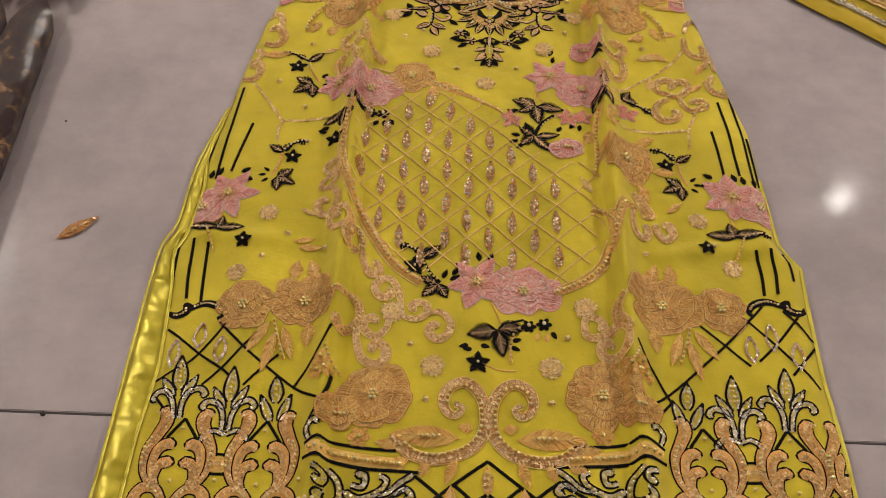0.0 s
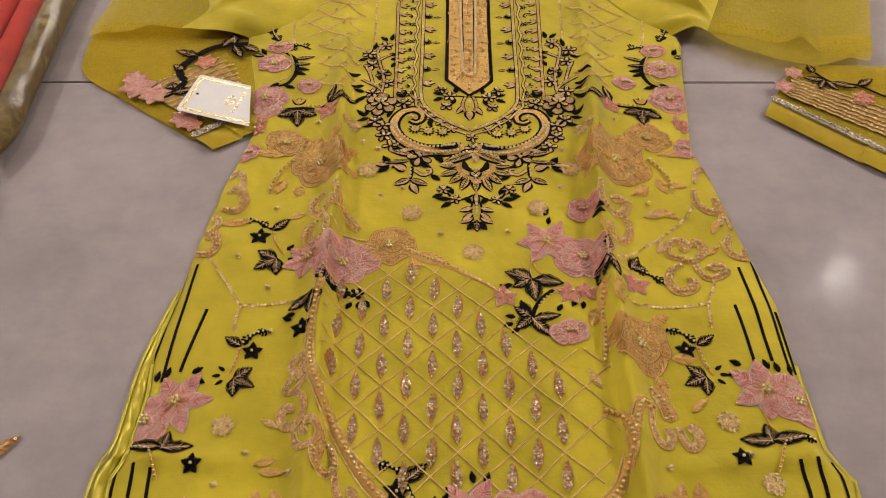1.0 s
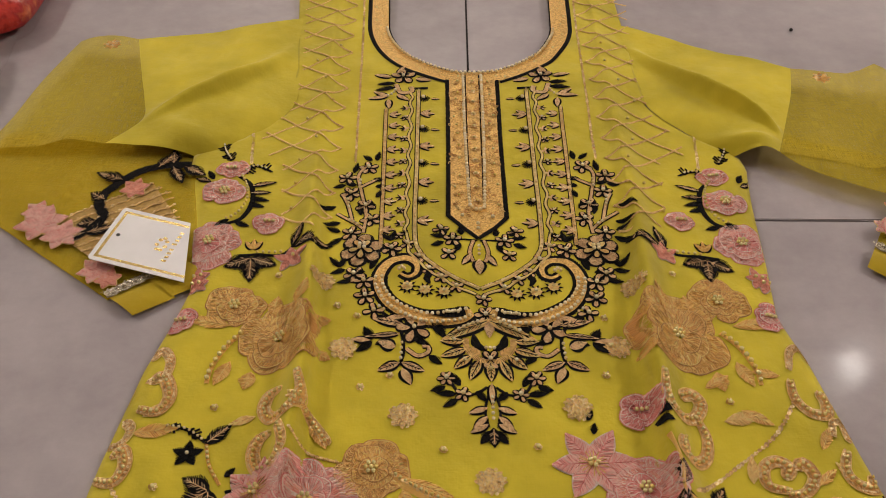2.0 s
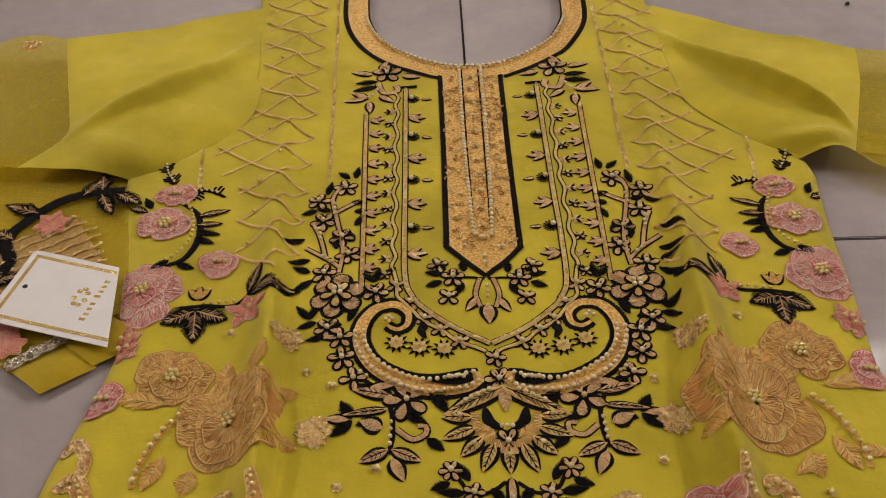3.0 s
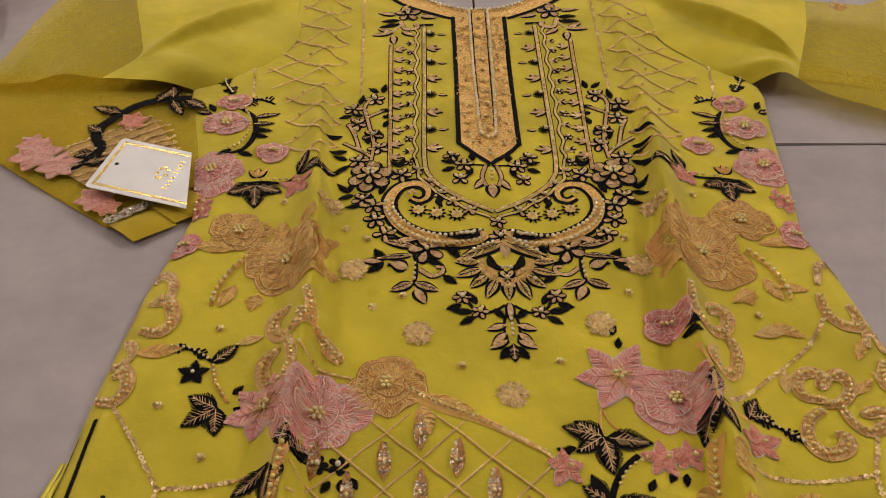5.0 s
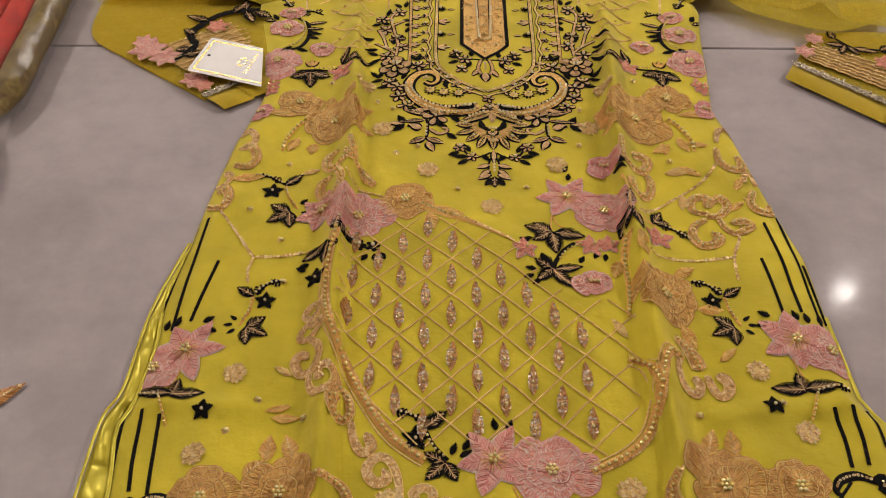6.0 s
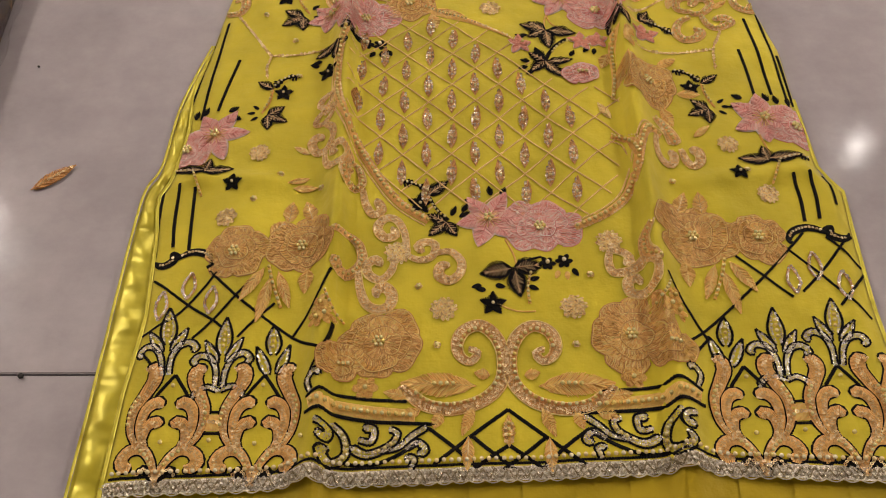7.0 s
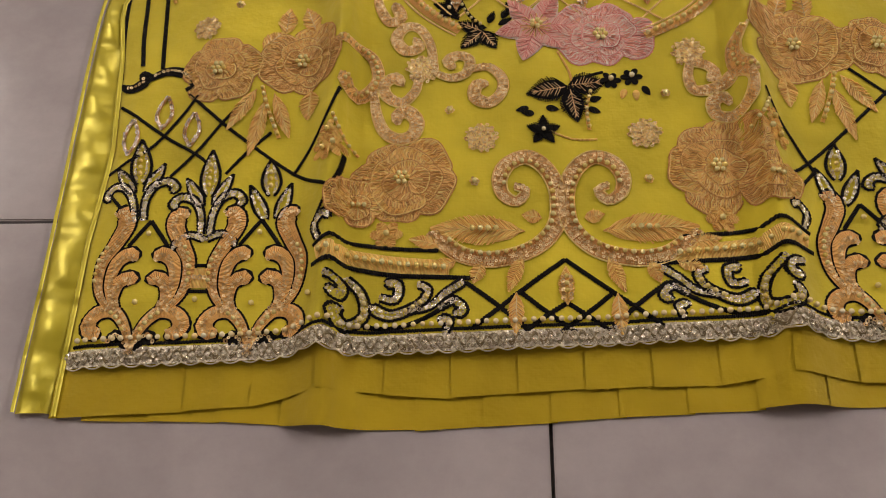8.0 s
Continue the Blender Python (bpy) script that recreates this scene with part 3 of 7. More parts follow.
def downlight(x, y):
    ob = tagged(new("ceiling_lamp"), "round white recessed downlight, switched on", "ceiling lamp", "ceiling downlights")
    ob.location = (x, y, CEIL)
    for nm, r0, r1, z, mt in (("rim", 0.05, 0.07, -0.012, "lamp_rim"), ("diffuser", 0.0, 0.05, -0.006, "lamp_glow")):
        bm = bmesh.new()
        n = 32
        rings = [[bm.verts.new((r * math.cos(2 * math.pi * i / n), r * math.sin(2 * math.pi * i / n), zz)) for i in range(n)] for r, zz in ((max(r0, 0.002), z), (r1, z), (r1, 0.0))]
        for a, b_ in zip(rings, rings[1:]):
            for i in range(n):
                bm.faces.new((a[i], a[(i + 1) % n], b_[(i + 1) % n], b_[i]))
        me = bpy.data.meshes.new(nm)
        bm.to_mesh(me)
        bm.free()
        me.materials.append(MATS[mt])
        o = new(nm, me)
        o.parent = ob
    return ob


for lx, ly in LAMPS:
    downlight(lx, ly)
# bodies for the added fill panels, kept out of view
for lx, ly, sx, sy, _ in ADDED_PANELS:
    ob = tagged(new("added_ceiling_panel"), "flat white rectangular glowing ceiling panel, added unseen to brighten the room", "ceiling lamp", "ceiling panel lamps")
    ob.location = (lx, ly, CEIL)
    hx_, hy_ = sx / 2, sy / 2
    for nm, bx, mt in (("frame", [(-hx_ - 0.02, -hy_ - 0.02, -0.014, hx_ + 0.02, hy_ + 0.02, -0.004)], "lamp_rim"), ("diffuser", [(-hx_, -hy_, -0.020, hx_, hy_, -0.014)], "lamp_glow")):
        o = new(nm, solid(nm, bx, mt))
        o.parent = ob

# ---- the tunic: cloth ----
tunic = tagged(new("embroidered_tunic"), "lime green chiffon tunic with floral embroidery, laid flat on tiles", "tunic")
C = 0.003


def neck(y):
    if y <= 0.7985:
        return 0.0
    return 0.083 * math.sqrt(max(0.0, 1 - ((0.885 - y) / 0.0868) ** 2)) if y < 0.885 else 0.083 + 0.04 * (y - 0.885)


def hem_y(x):
    """Lower edge of the embroidered face, drawn up a little where the two folds meet it."""
    return -0.083 + 0.016 * min(1.0, max(0.0, (x + 0.25) / 0.36)) - 0.004 * min(1.0, max(0.0, (x - 0.13) / 0.1)) + 0.003 * gauss(x + 0.114, 0.014) + 0.002 * gauss(x - 0.119, 0.016)


def face_rows():
    ys = [-0.12 + 0.0045 * i for i in range(0, 203)] + [0.7965 + 0.0035 * i for i in range(0, 48)]
    return ys


s = Sheet()
rows, uvs, rowsr, uvsr = [], [], [], []
for y in face_rows():
    l, r, w = table(LEFT, y), table(RIGHT, y), neck(y)
    for dst, uvd, a, b_ in ((rows, uvs, l, C - w), (rowsr, uvsr, C + w, r)):
        row, uv = [], []
        for j in range(61):
            x = lerp(a, b_, j / 60)
            y2 = y if y > 0.0 else lerp(0.0, hem_y(x), y / -0.12)
            z = H(x, y2)
            row.append((x, y2, z))
            uv.append((x, y2))
        if dst is rows:
            row.insert(0, (l - 0.0005, row[0][1], 0.0006))
            uv.insert(0, (l, y))
        else:
            row.append((r + 0.0005, row[-1][1], 0.0006))
            uv.append((r, y))
        dst.append(row)
        uvd.append(uv)
s.grid(rows, uvs, "lime_chiffon")
s.grid(rowsr, uvsr, "lime_chiffon")
part("front_panel", s, tunic, "sheer lime chiffon front over a lining")


def loft(s, a, b_, mat, zf, nu=24, nv=16):
    """A sheet between two edge lines. zf(u, v, x, y): height."""
    def even(p):
        line = curve(p, 0.001)
        return [line[round(i * (len(line) - 1) / nu)] for i in range(nu + 1)]
    ea, eb = even(a), even(b_)
    rows, uvs = [], []
    for i in range(nu + 1):
        row, uv = [], []
        for j in range(nv + 1):
            x, y = lerp(ea[i][0], eb[i][0], j / nv), lerp(ea[i][1], eb[i][1], j / nv)
            row.append((x, y, zf(i / nu, j / nv, x, y)))
            uv.append((x, y))
        rows.append(row)
        uvs.append(uv)
    s.grid(rows, uvs, mat)


def wrink(x, y, k=1.0):
    return k * (0.003 * noise.noise((x * 9, y * 9, 2.0)) + 0.0012 * noise.noise((x * 30, y * 22, 7.0)))


# satin facing of the slit, lying out beside the front
s = Sheet()
SATIN_OUT = [(-0.2425, 0.32), (-0.2570, 0.25), (-0.2605, 0.18), (-0.2685, 0.155), (-0.2698, 0.10), (-0.2693, 0.03), (-0.2688, -0.03), (-0.2685, -0.110)]
loft(s, SATIN_OUT, [(-0.239, 0.32), (-0.2475, 0.25), (-0.2485, 0.18), (-0.2575, 0.153), (-0.2485, 0.09), (-0.2450, 0.02), (-0.2475, -0.064), (-0.2505, -0.110)], "satin",
     lambda u, v, x, y: 0.0014 + 0.0028 * math.sin(math.pi * v) ** 0.7 + 0.0013 * math.sin(math.pi * v) * math.sin(190 * y + 170 * x + 4 * noise.noise((x * 20, y * 12, 3))), 90, 10)
stroke(s, SATIN_OUT, 0.0011, "satin", 0.0012, 0.0012)
part("satin_facing", s, tunic, "glossy yellow satin facing of the side slit")
for side, tab in ((-1, LEFT), (1, RIGHT)):
    s = Sheet()
    stroke(s, [(table(tab, y) + side * 0.0004, y) for y in [-0.112 + 0.012 * i for i in range(31)]], 0.0015, "satin", 0.0008, 0.0016, smooth=False)
    part("edge_piping", s, tunic, "narrow yellow piping")


def arch(u):
    return math.sin(math.pi * u)


# sleeves
def sleeve(side):
    ob = new("sleeve")
    ob.parent = tunic
    lined, sheer = Sheet(), Sheet()
    SEAM_L = [(-0.321, 0.834), (-0.312, 0.802), (-0.302, 0.768), (-0.292, 0.735), (-0.287, 0.705), (-0.310, 0.672)]
    if side < 0:
        loft(lined, [(-0.168, 0.892), (-0.167, 0.84), (-0.159, 0.79), (-0.162, 0.735), (-0.196, 0.69), (-0.236, 0.668)],
             SEAM_L, "lime_chiffon",
             lambda u, v, x, y: 0.0062 + 0.010 * v + 0.006 * arch(v) * min(1, u * 1.5) + (0.012 * gauss(u - 0.22 - 0.55 * v, 0.045) + 0.005 * gauss(u - 0.95 + 0.2 * v, 0.06)) * arch(v) + wrink(x, y, 2.0) * arch(v), 72, 64)
        loft(sheer, SEAM_L,
             [(-0.382, 0.842), (-0.389, 0.815), (-0.399, 0.77), (-0.406, 0.72), (-0.412, 0.69), (-0.412, 0.668)], "lime_sheer",
             lambda u, v, x, y: max(0.004, lerp(0.0162, 0.008, v) + 0.006 * arch(v) + 0.004 * math.sin(8 * v) * u * arch(v) + wrink(x, y) * arch(v)))
        flap = [(-0.411, 0.662), (-0.404, 0.612), (-0.354, 0.571), (-0.304, 0.535), (-0.268, 0.509)]
        back = [(-0.405, 0.70), (-0.34, 0.70), (-0.25, 0.69), (-0.215, 0.62), (-0.20, 0.56)]
        cuff = ((-0.268, 0.509), (-0.219, 0.546), (0.023, -0.017))
    else:
        seam = [(0.304, 0.792), (0.299, 0.772), (0.292, 0.748), (0.282, 0.722), (0.271, 0.694), (0.260, 0.667)]
        loft(lined, [(0.153, 0.884), (0.155, 0.838), (0.157, 0.79), (0.163, 0.742), (0.192, 0.702), (0.222, 0.670)], seam, "lime_chiffon",
             lambda u, v, x, y: 0.0062 + 0.010 * v + 0.006 * arch(v) * min(1, u * 1.5) + (0.016 * gauss(u - 0.18 - 0.65 * v, 0.04) + 0.006 * gauss(u - 0.9, 0.05)) * arch(v) + wrink(x, y, 2.0) * arch(v), 72, 64)
        loft(sheer, seam, [(0.47, 0.775), (0.46, 0.75), (0.45, 0.715), (0.44, 0.68), (0.43, 0.64), (0.42, 0.62)], "lime_sheer",
             lambda u, v, x, y: max(0.004, 0.0162 - 0.004 * v + 0.014 * gauss(v - 0.45 - 0.12 * u, 0.08) + wrink(x, y, 1.5) * arch(v)))
        loft(sheer, [(0.262, 0.668), (0.277, 0.650), (0.31, 0.63), (0.356, 0.613), (0.40, 0.625), (0.43, 0.64)],
             [(0.27, 0.69), (0.285, 0.68), (0.32, 0.67), (0.36, 0.66), (0.40, 0.66), (0.43, 0.66)], "lime_sheer", lambda u, v, x, y: 0.012 + 0.004 * v + wrink(x, y))
        flap = [(0.345, 0.622), (0.330, 0.598), (0.318, 0.578), (0.312, 0.568)]
        back = [(0.47, 0.62), (0.47, 0.58), (0.47, 0.50), (0.47, 0.43)]
        cuff = ((0.310, 0.566), (0.46, 0.436), (-0.0135, -0.022))
    part("sleeve_lining", lined, ob, "opaque lime lined upper sleeve")
    part("sheer_sleeve", sheer, ob, "see-through lime organza lower sleeve")
    s = Sheet()
    loft(s, flap, back, "lime_sheer", lambda u, v, x, y: 0.0035 + 0.0025 * arch(v) + wrink(x, y, 0.25), 24, 14)
    loft(s, flap, back, "mustard_hem", lambda u, v, x, y: 0.0012, 24, 4)
    part("cuff_panel", s, ob, "folded-back sheer cuff with embroidery")
    (ax, ay), (bx, by), (dx, dy) = cuff
    n = 2
    for i in range(n):
        s = Sheet()
        p, q = i / n, (i + 1.04) / n
        loft(s, [(lerp(ax, bx, p), lerp(ay, by, p)), (lerp(ax, bx, q), lerp(ay, by, q))], [(lerp(ax, bx, p) + dx, lerp(ay, by, p) + dy), (lerp(ax, bx, q) + dx * 1.04, lerp(ay, by, q) + dy * 1.04)], "mustard_hem",
             lambda u, v, x, y: 0.004 + 0.0016 * (1 - u) + 0.003 * arch(v * 0.8) - 0.003 * v, 6, 8)
        part("cuff_pleat", s, ob, "plain mustard pleat of the cuff hem")
    s = Sheet(lambda x, y: 0.0066)
    lace(s, [(lerp(ax, bx, i / 40), lerp(ay, by, i / 40)) for i in range(41)], 0.0042)
    part("cuff_lace", s, ob, "silver scalloped lace trim")
    return ob


def lace(s, line, w):
    """Metallic trim: a band, two wavy cords crossing, scallops along its lower edge."""
    stroke(s, line, w * 0.86, "lace_net", 0.0004, 0.0004, smooth=False)
    pts = spaced(line, 0.0012)
    for ph, amp in ((0, 0.38), (math.pi, 0.38), (0, 0.62), (math.pi, 0.62), (0, 0.85)):
        wav = []
        for i in range(len(pts)):
            a, b_ = pts[max(0, i - 1)], pts[min(len(pts) - 1, i + 1)]
            q = math.dist(a, b_) or 1
            o = amp * w * math.sin(i * 0.95 + ph) if amp < 0.8 else -w * (0.75 + 0.35 * abs(math.sin(i * 0.375)))
            wav.append((pts[i][0] - (b_[1] - a[1]) / q * o, pts[i][1] + (b_[0] - a[0]) / q * o))
        stroke(s, wav, 0.00042, "silver_lace", 0.0008, 0.0006, smooth=False)
    for x, y in pts * 3:
        disc(s, x + random.uniform(-1, 1) * w * 0.7, y + random.uniform(-1, 1) * w * 0.75, random.uniform(0.0006, 0.0010), "silver_sequin", 0.0019, 0.9, 5)


sleeves = {-1: sleeve(-1), 1: sleeve(1)}

# pleated hem, two tiers of separate pleats
TIERS = ([(-0.25, -0.1135), (-0.17, -0.1135), (-0.11, -0.1175), (-0.076, -0.1185), (-0.004, -0.1138), (0.1, -0.107), (0.27, -0.103)],
         [(-0.25, -0.1128), (-0.135, -0.1055), (-0.116, -0.0985), (-0.076, -0.101), (-0.043, -0.102), (-0.009, -0.0988), (0.098, -0.095), (0.116, -0.0895), (0.163, -0.095), (0.27, -0.093)])
for tier, (zt, off) in enumerate(((0.0004, 0.012), (0.0028, -0.004))):
    for i in range(16):
        x0 = -0.246 + off + 0.0335 * i
        x1 = min(0.271, x0 + 0.0365)
        if x0 > 0.262:
            continue
        s = Sheet()
        low = lambda x: table(TIERS[tier], x) + 0.0006 * noise.noise((x * 9, tier, 0))
        loft(s, [(x0, hem_y(x0) - 0.001), (x1, hem_y(x1) - 0.001)], [(x0, low(x0)), (x1, low(x1) + random.uniform(-0.0008, 0.0008))], "mustard_hem",
             lambda u, v, x, y: max(0.0006 + 0.0016 * tier + 0.0008 * (1 - u), min(H(x, y) - 0.0012, zt + 0.0012 * (1 - u) ** 0.8 + (0.012 * gauss(x + 0.112, 0.015) + 0.012 * gauss(x - 0.121, 0.017)) * (1 - 0.3 * v) + 0.0006 * noise.noise((x * 40, y * 40, tier)) - 0.001 * v)), 14, 6)
        part("pleat", s, tunic)
s = Sheet()
lace(s, [(-0.246 + 0.002 * i, hem_y(-0.246 + 0.002 * i)) for i in range(258)], 0.0055)
part("hem_lace", s, tunic, "silver scalloped metallic lace trim")

# ---- the tunic: embroidery ----
Sheet.clip = True
YT = "beige_thread"
BK, TN, PL, PK, RS, CO, GD, GC = "black_thread", "tan_thread", "pale_thread", "pink_thread", "rose_thread", "coral_thread", "gold_thread", "gold_cord"


def lattice(s, inside, x0, y0, hx, hy, w, mat, span=20, rag=0.0, double=False):
    """Crossing slanted cords clipped to a region; (x0, y0) is the middle of a diamond, hx and hy its half diagonals."""
    for fam in (1, -1):
        for k in range(-span, span + 1):
            run = []
            for i in range(-11 * span, 11 * span + 1):
                t = i * 0.09
                x = x0 + hx * (2 * k + 1 + t) * 0.5 * 1.0
                y = y0 + fam * hy * (2 * k + 1 - t) * 0.5
                if inside(x, y):
                    run.append((x + 0.0005 * noise.noise((x * 60, y * 60, fam)), y + 0.0005 * noise.noise((x * 60, y * 60, 9 + fam))))
                else:
                    if len(run) > 3:
                        stroke(s, run, w, mat, 0.0004 + 0.0004 * (fam > 0), 0.0006, rag=rag, smooth=False)
                    run = []
            if len(run) > 3:
                stroke(s, run, w, mat, 0.0004, 0.0006, rag=rag, smooth=False)


def outlined(s, pts, w, fill, z=0.0004, edge=0.0007, rag=0.00018, along=False):
    """A filled band with a black stitched outline."""
    stroke(s, pts, (lambda t: (w(t) if callable(w) else w) + edge), BK, z - 0.0001, 0.0003, rag=rag * 1.8)
    return stroke(s, pts, w, fill, z + 0.00025, 0.0007, along=along)


def pearl_row(parent, line, r, gap, z=0.0012):
    """Single pearls sewn on one by one."""
    if "mesh" not in BALL:
        bm = bmesh.new()
        bmesh.ops.create_icosphere(bm, subdivisions=2, radius=0.00185)
        for f in bm.faces:
            f.smooth = True
        BALL["mesh"] = bpy.data.meshes.new("pearl")
        bm.to_mesh(BALL["mesh"])
        bm.free()
        BALL["mesh"].materials.append(MATS["pearl"])
    for x, y in spaced(line, gap, gap * 0.5):
        x, y = x + random.uniform(-0.0002, 0.0002), y + random.uniform(-0.0002, 0.0002)
        o = new("pearl", BALL["mesh"])
        o.location = (x, y, H(x, y) + z + 0.8 * r)
        o.scale = [r / 0.00205 * random.uniform(0.92, 1.06)] * 3
        o.parent = parent


def curlicue(s, base_pts, w, fill="copper_thread", black=False, seq=True, bead=False, taper=0.5):
    """A scroll that thins and thickens, sequinned along its back."""
    w *= 1.22
    wid = lambda t: w * (taper + (1.1 - taper) * t ** 0.7) * (1.0 if t < 0.84 else math.sqrt(max(0.02, 1 - ((t - 0.84) / 0.162) ** 2)))
    if black:
        line = outlined(s, base_pts, wid, fill)
    else:
        line = stroke(s, base_pts, wid, fill, 0.0005, 0.001)
        for sg in (-1, 1):
            stroke(s, swell(line, lambda t: sg * wid(t) * 0.96), 0.0005, PL, 0.0007, 0.0006, smooth=False)
    if seq:
        for o in (-0.62, -0.2, 0.2, 0.62):
            if bead and abs(o) < 0.5:
                continue
            sequins(s, swell(line, lambda t: o * wid(t)), 0.00095, 0.0020, 0.0013, 0.0003)
    if bead:
        beads(s, line, 0.0016, 0.0036, 0.0014)
    return line


# -- neckline band and placket
s = Sheet()
top = [0.96, 0.93, 0.905, 0.885]
edge_in = [(-neck(y), y) for y in top] + [(-0.083 * math.cos(radians(a)), 0.885 - 0.0868 * math.sin(radians(a))) for a in range(8, 91, 7)]
edge_in = [(x + C, y) for x, y in edge_in]
edge_in += [(2 * C - x, y) for x, y in edge_in[::-1][1:]]
band = curve(edge_in, 0.003)
stroke(s, offset(band, -0.0088), 0.0092, "gold_filigree", 0.0004, 0.0008, smooth=False)
sequins(s, offset(band, -0.010), 0.0011, 0.009, 0.0018, 0.004, "gold_pearl")
neckband = part("neckline_band", s, tunic, "gold-embroidered neckline band edged in black")
s = Sheet()
cut = [p for p in offset(band, -0.0192)]
for grp in ([p for p in cut if p[0] < C - 0.0215], [p for p in cut if p[0] > C + 0.0235]):
    stroke(s, grp, 0.0021, BK, 0.0005, 0.0008, rag=0.0003, smooth=False)
part("black_outline", s, neckband)
pearl_row(neckband, offset(band, -0.0022)[28:-28], 0.0018, 0.0043)
s = Sheet()
stroke(s, offset(band, 0.0004), 0.0009, BK, 0.0002, 0.0006, rag=0.0004, smooth=False)
part("dark_edge", s, neckband)

s = Sheet()
rows, uvs = [], []
for i in range(45):
    t = i / 44
    y = lerp(0.793, 0.568, t)
    w = 0.0232 if y > 0.592 else 0.0232 * max(0.02, (y - 0.567) / 0.025)
    rows.append([(C + k * w, y, H(C + k * w, y) + 0.0006 + 0.0004 * (1 - k * k)) for k in (-1, -0.5, 0, 0.5, 1)])
    uvs.append([(k * w, y) for k in (-1, -0.5, 0, 0.5, 1)])
s.grid(rows, uvs, "gold_filigree")
for i in range(260):
    x, y = C + random.uniform(-0.021, 0.021), random.uniform(0.592, 0.788)
    q = spiral(x, y, 0.0006, random.uniform(0.0018, 0.0028), random.uniform(0, 360), random.choice((-0.9, 0.9)))
    stroke(s, q, 0.0005, random.choice((GC, GD, "brown_thread")), 0.0011, 0.0006, smooth=False)
placket = part("placket", s, tunic, "golden embroidered placket with rows of pearls")
s = Sheet()
for q in ([(-0.0235, 0.785), (-0.0228, 0.69), (-0.0232, 0.592)], [(-0.0236, 0.594), (-0.012, 0.5795), (C - C, 0.567)]):
    for sd in (-1, 1):
        stroke(s, [(C + sd * -x, y) for x, y in q], 0.0019, BK, 0.0007, 0.0009, rag=0.0004)
for sd in (-1, 1):
    stroke(s, [(C + sd * 0.0065, 0.793), (C + sd * 0.006, 0.69), (C + sd * 0.0053, 0.61)], 0.0006, BK, 0.0012, 0.0004)
part("black_outline", s, placket)
uline = [(C - 0.0085, 0.795), (C - 0.0082, 0.70), (C - 0.0062, 0.612), (C - 0.0050, 0.6035), (C, 0.6), (C + 0.0050, 0.6035), (C + 0.0062, 0.612), (C + 0.0082, 0.70), (C + 0.0085, 0.795)]
pearl_row(placket, curve(uline), 0.0018, 0.0040, 0.0016)
s = Sheet()
for i in range(11):
    y = 0.782 - 0.017 * i
    for k in range(8):
        a = k * 0.785
        disc(s, C + 0.0016 * math.cos(a), y + 0.0016 * math.sin(a), 0.001, "sequin", 0.0022, 0.6)
    ball(s, C, y, 0.0012, "gold_pearl", 0.0018)
    for sd in (-1, 1):
        ball(s, C + sd * random.uniform(0.013, 0.018), y + random.uniform(-0.006, 0.006), 0.0013, "gold_pearl", 0.0012)
for x, y in ((C, 0.583), (C - 0.012, 0.592), (C + 0.012, 0.593), (C, 0.577)):
    ball(s, x, y, 0.0017, "pearl", 0.0014)
part("sequin_studs", s, placket, "tiny gold sequin studs")


def tulip(s, x, y, sd, k=1.0, fill=YT):
    for a, l, w in ((0, 0.0105, 0.0022), (34, 0.0085, 0.0019), (-34, 0.0085, 0.0019)):
        ang = a if sd > 0 else 180 - a
        leaf(s, x, y, ang, l * k, w * k, fill if a else "sequin" if random.random() < 0.35 else fill, edge=BK, h=0.0007)


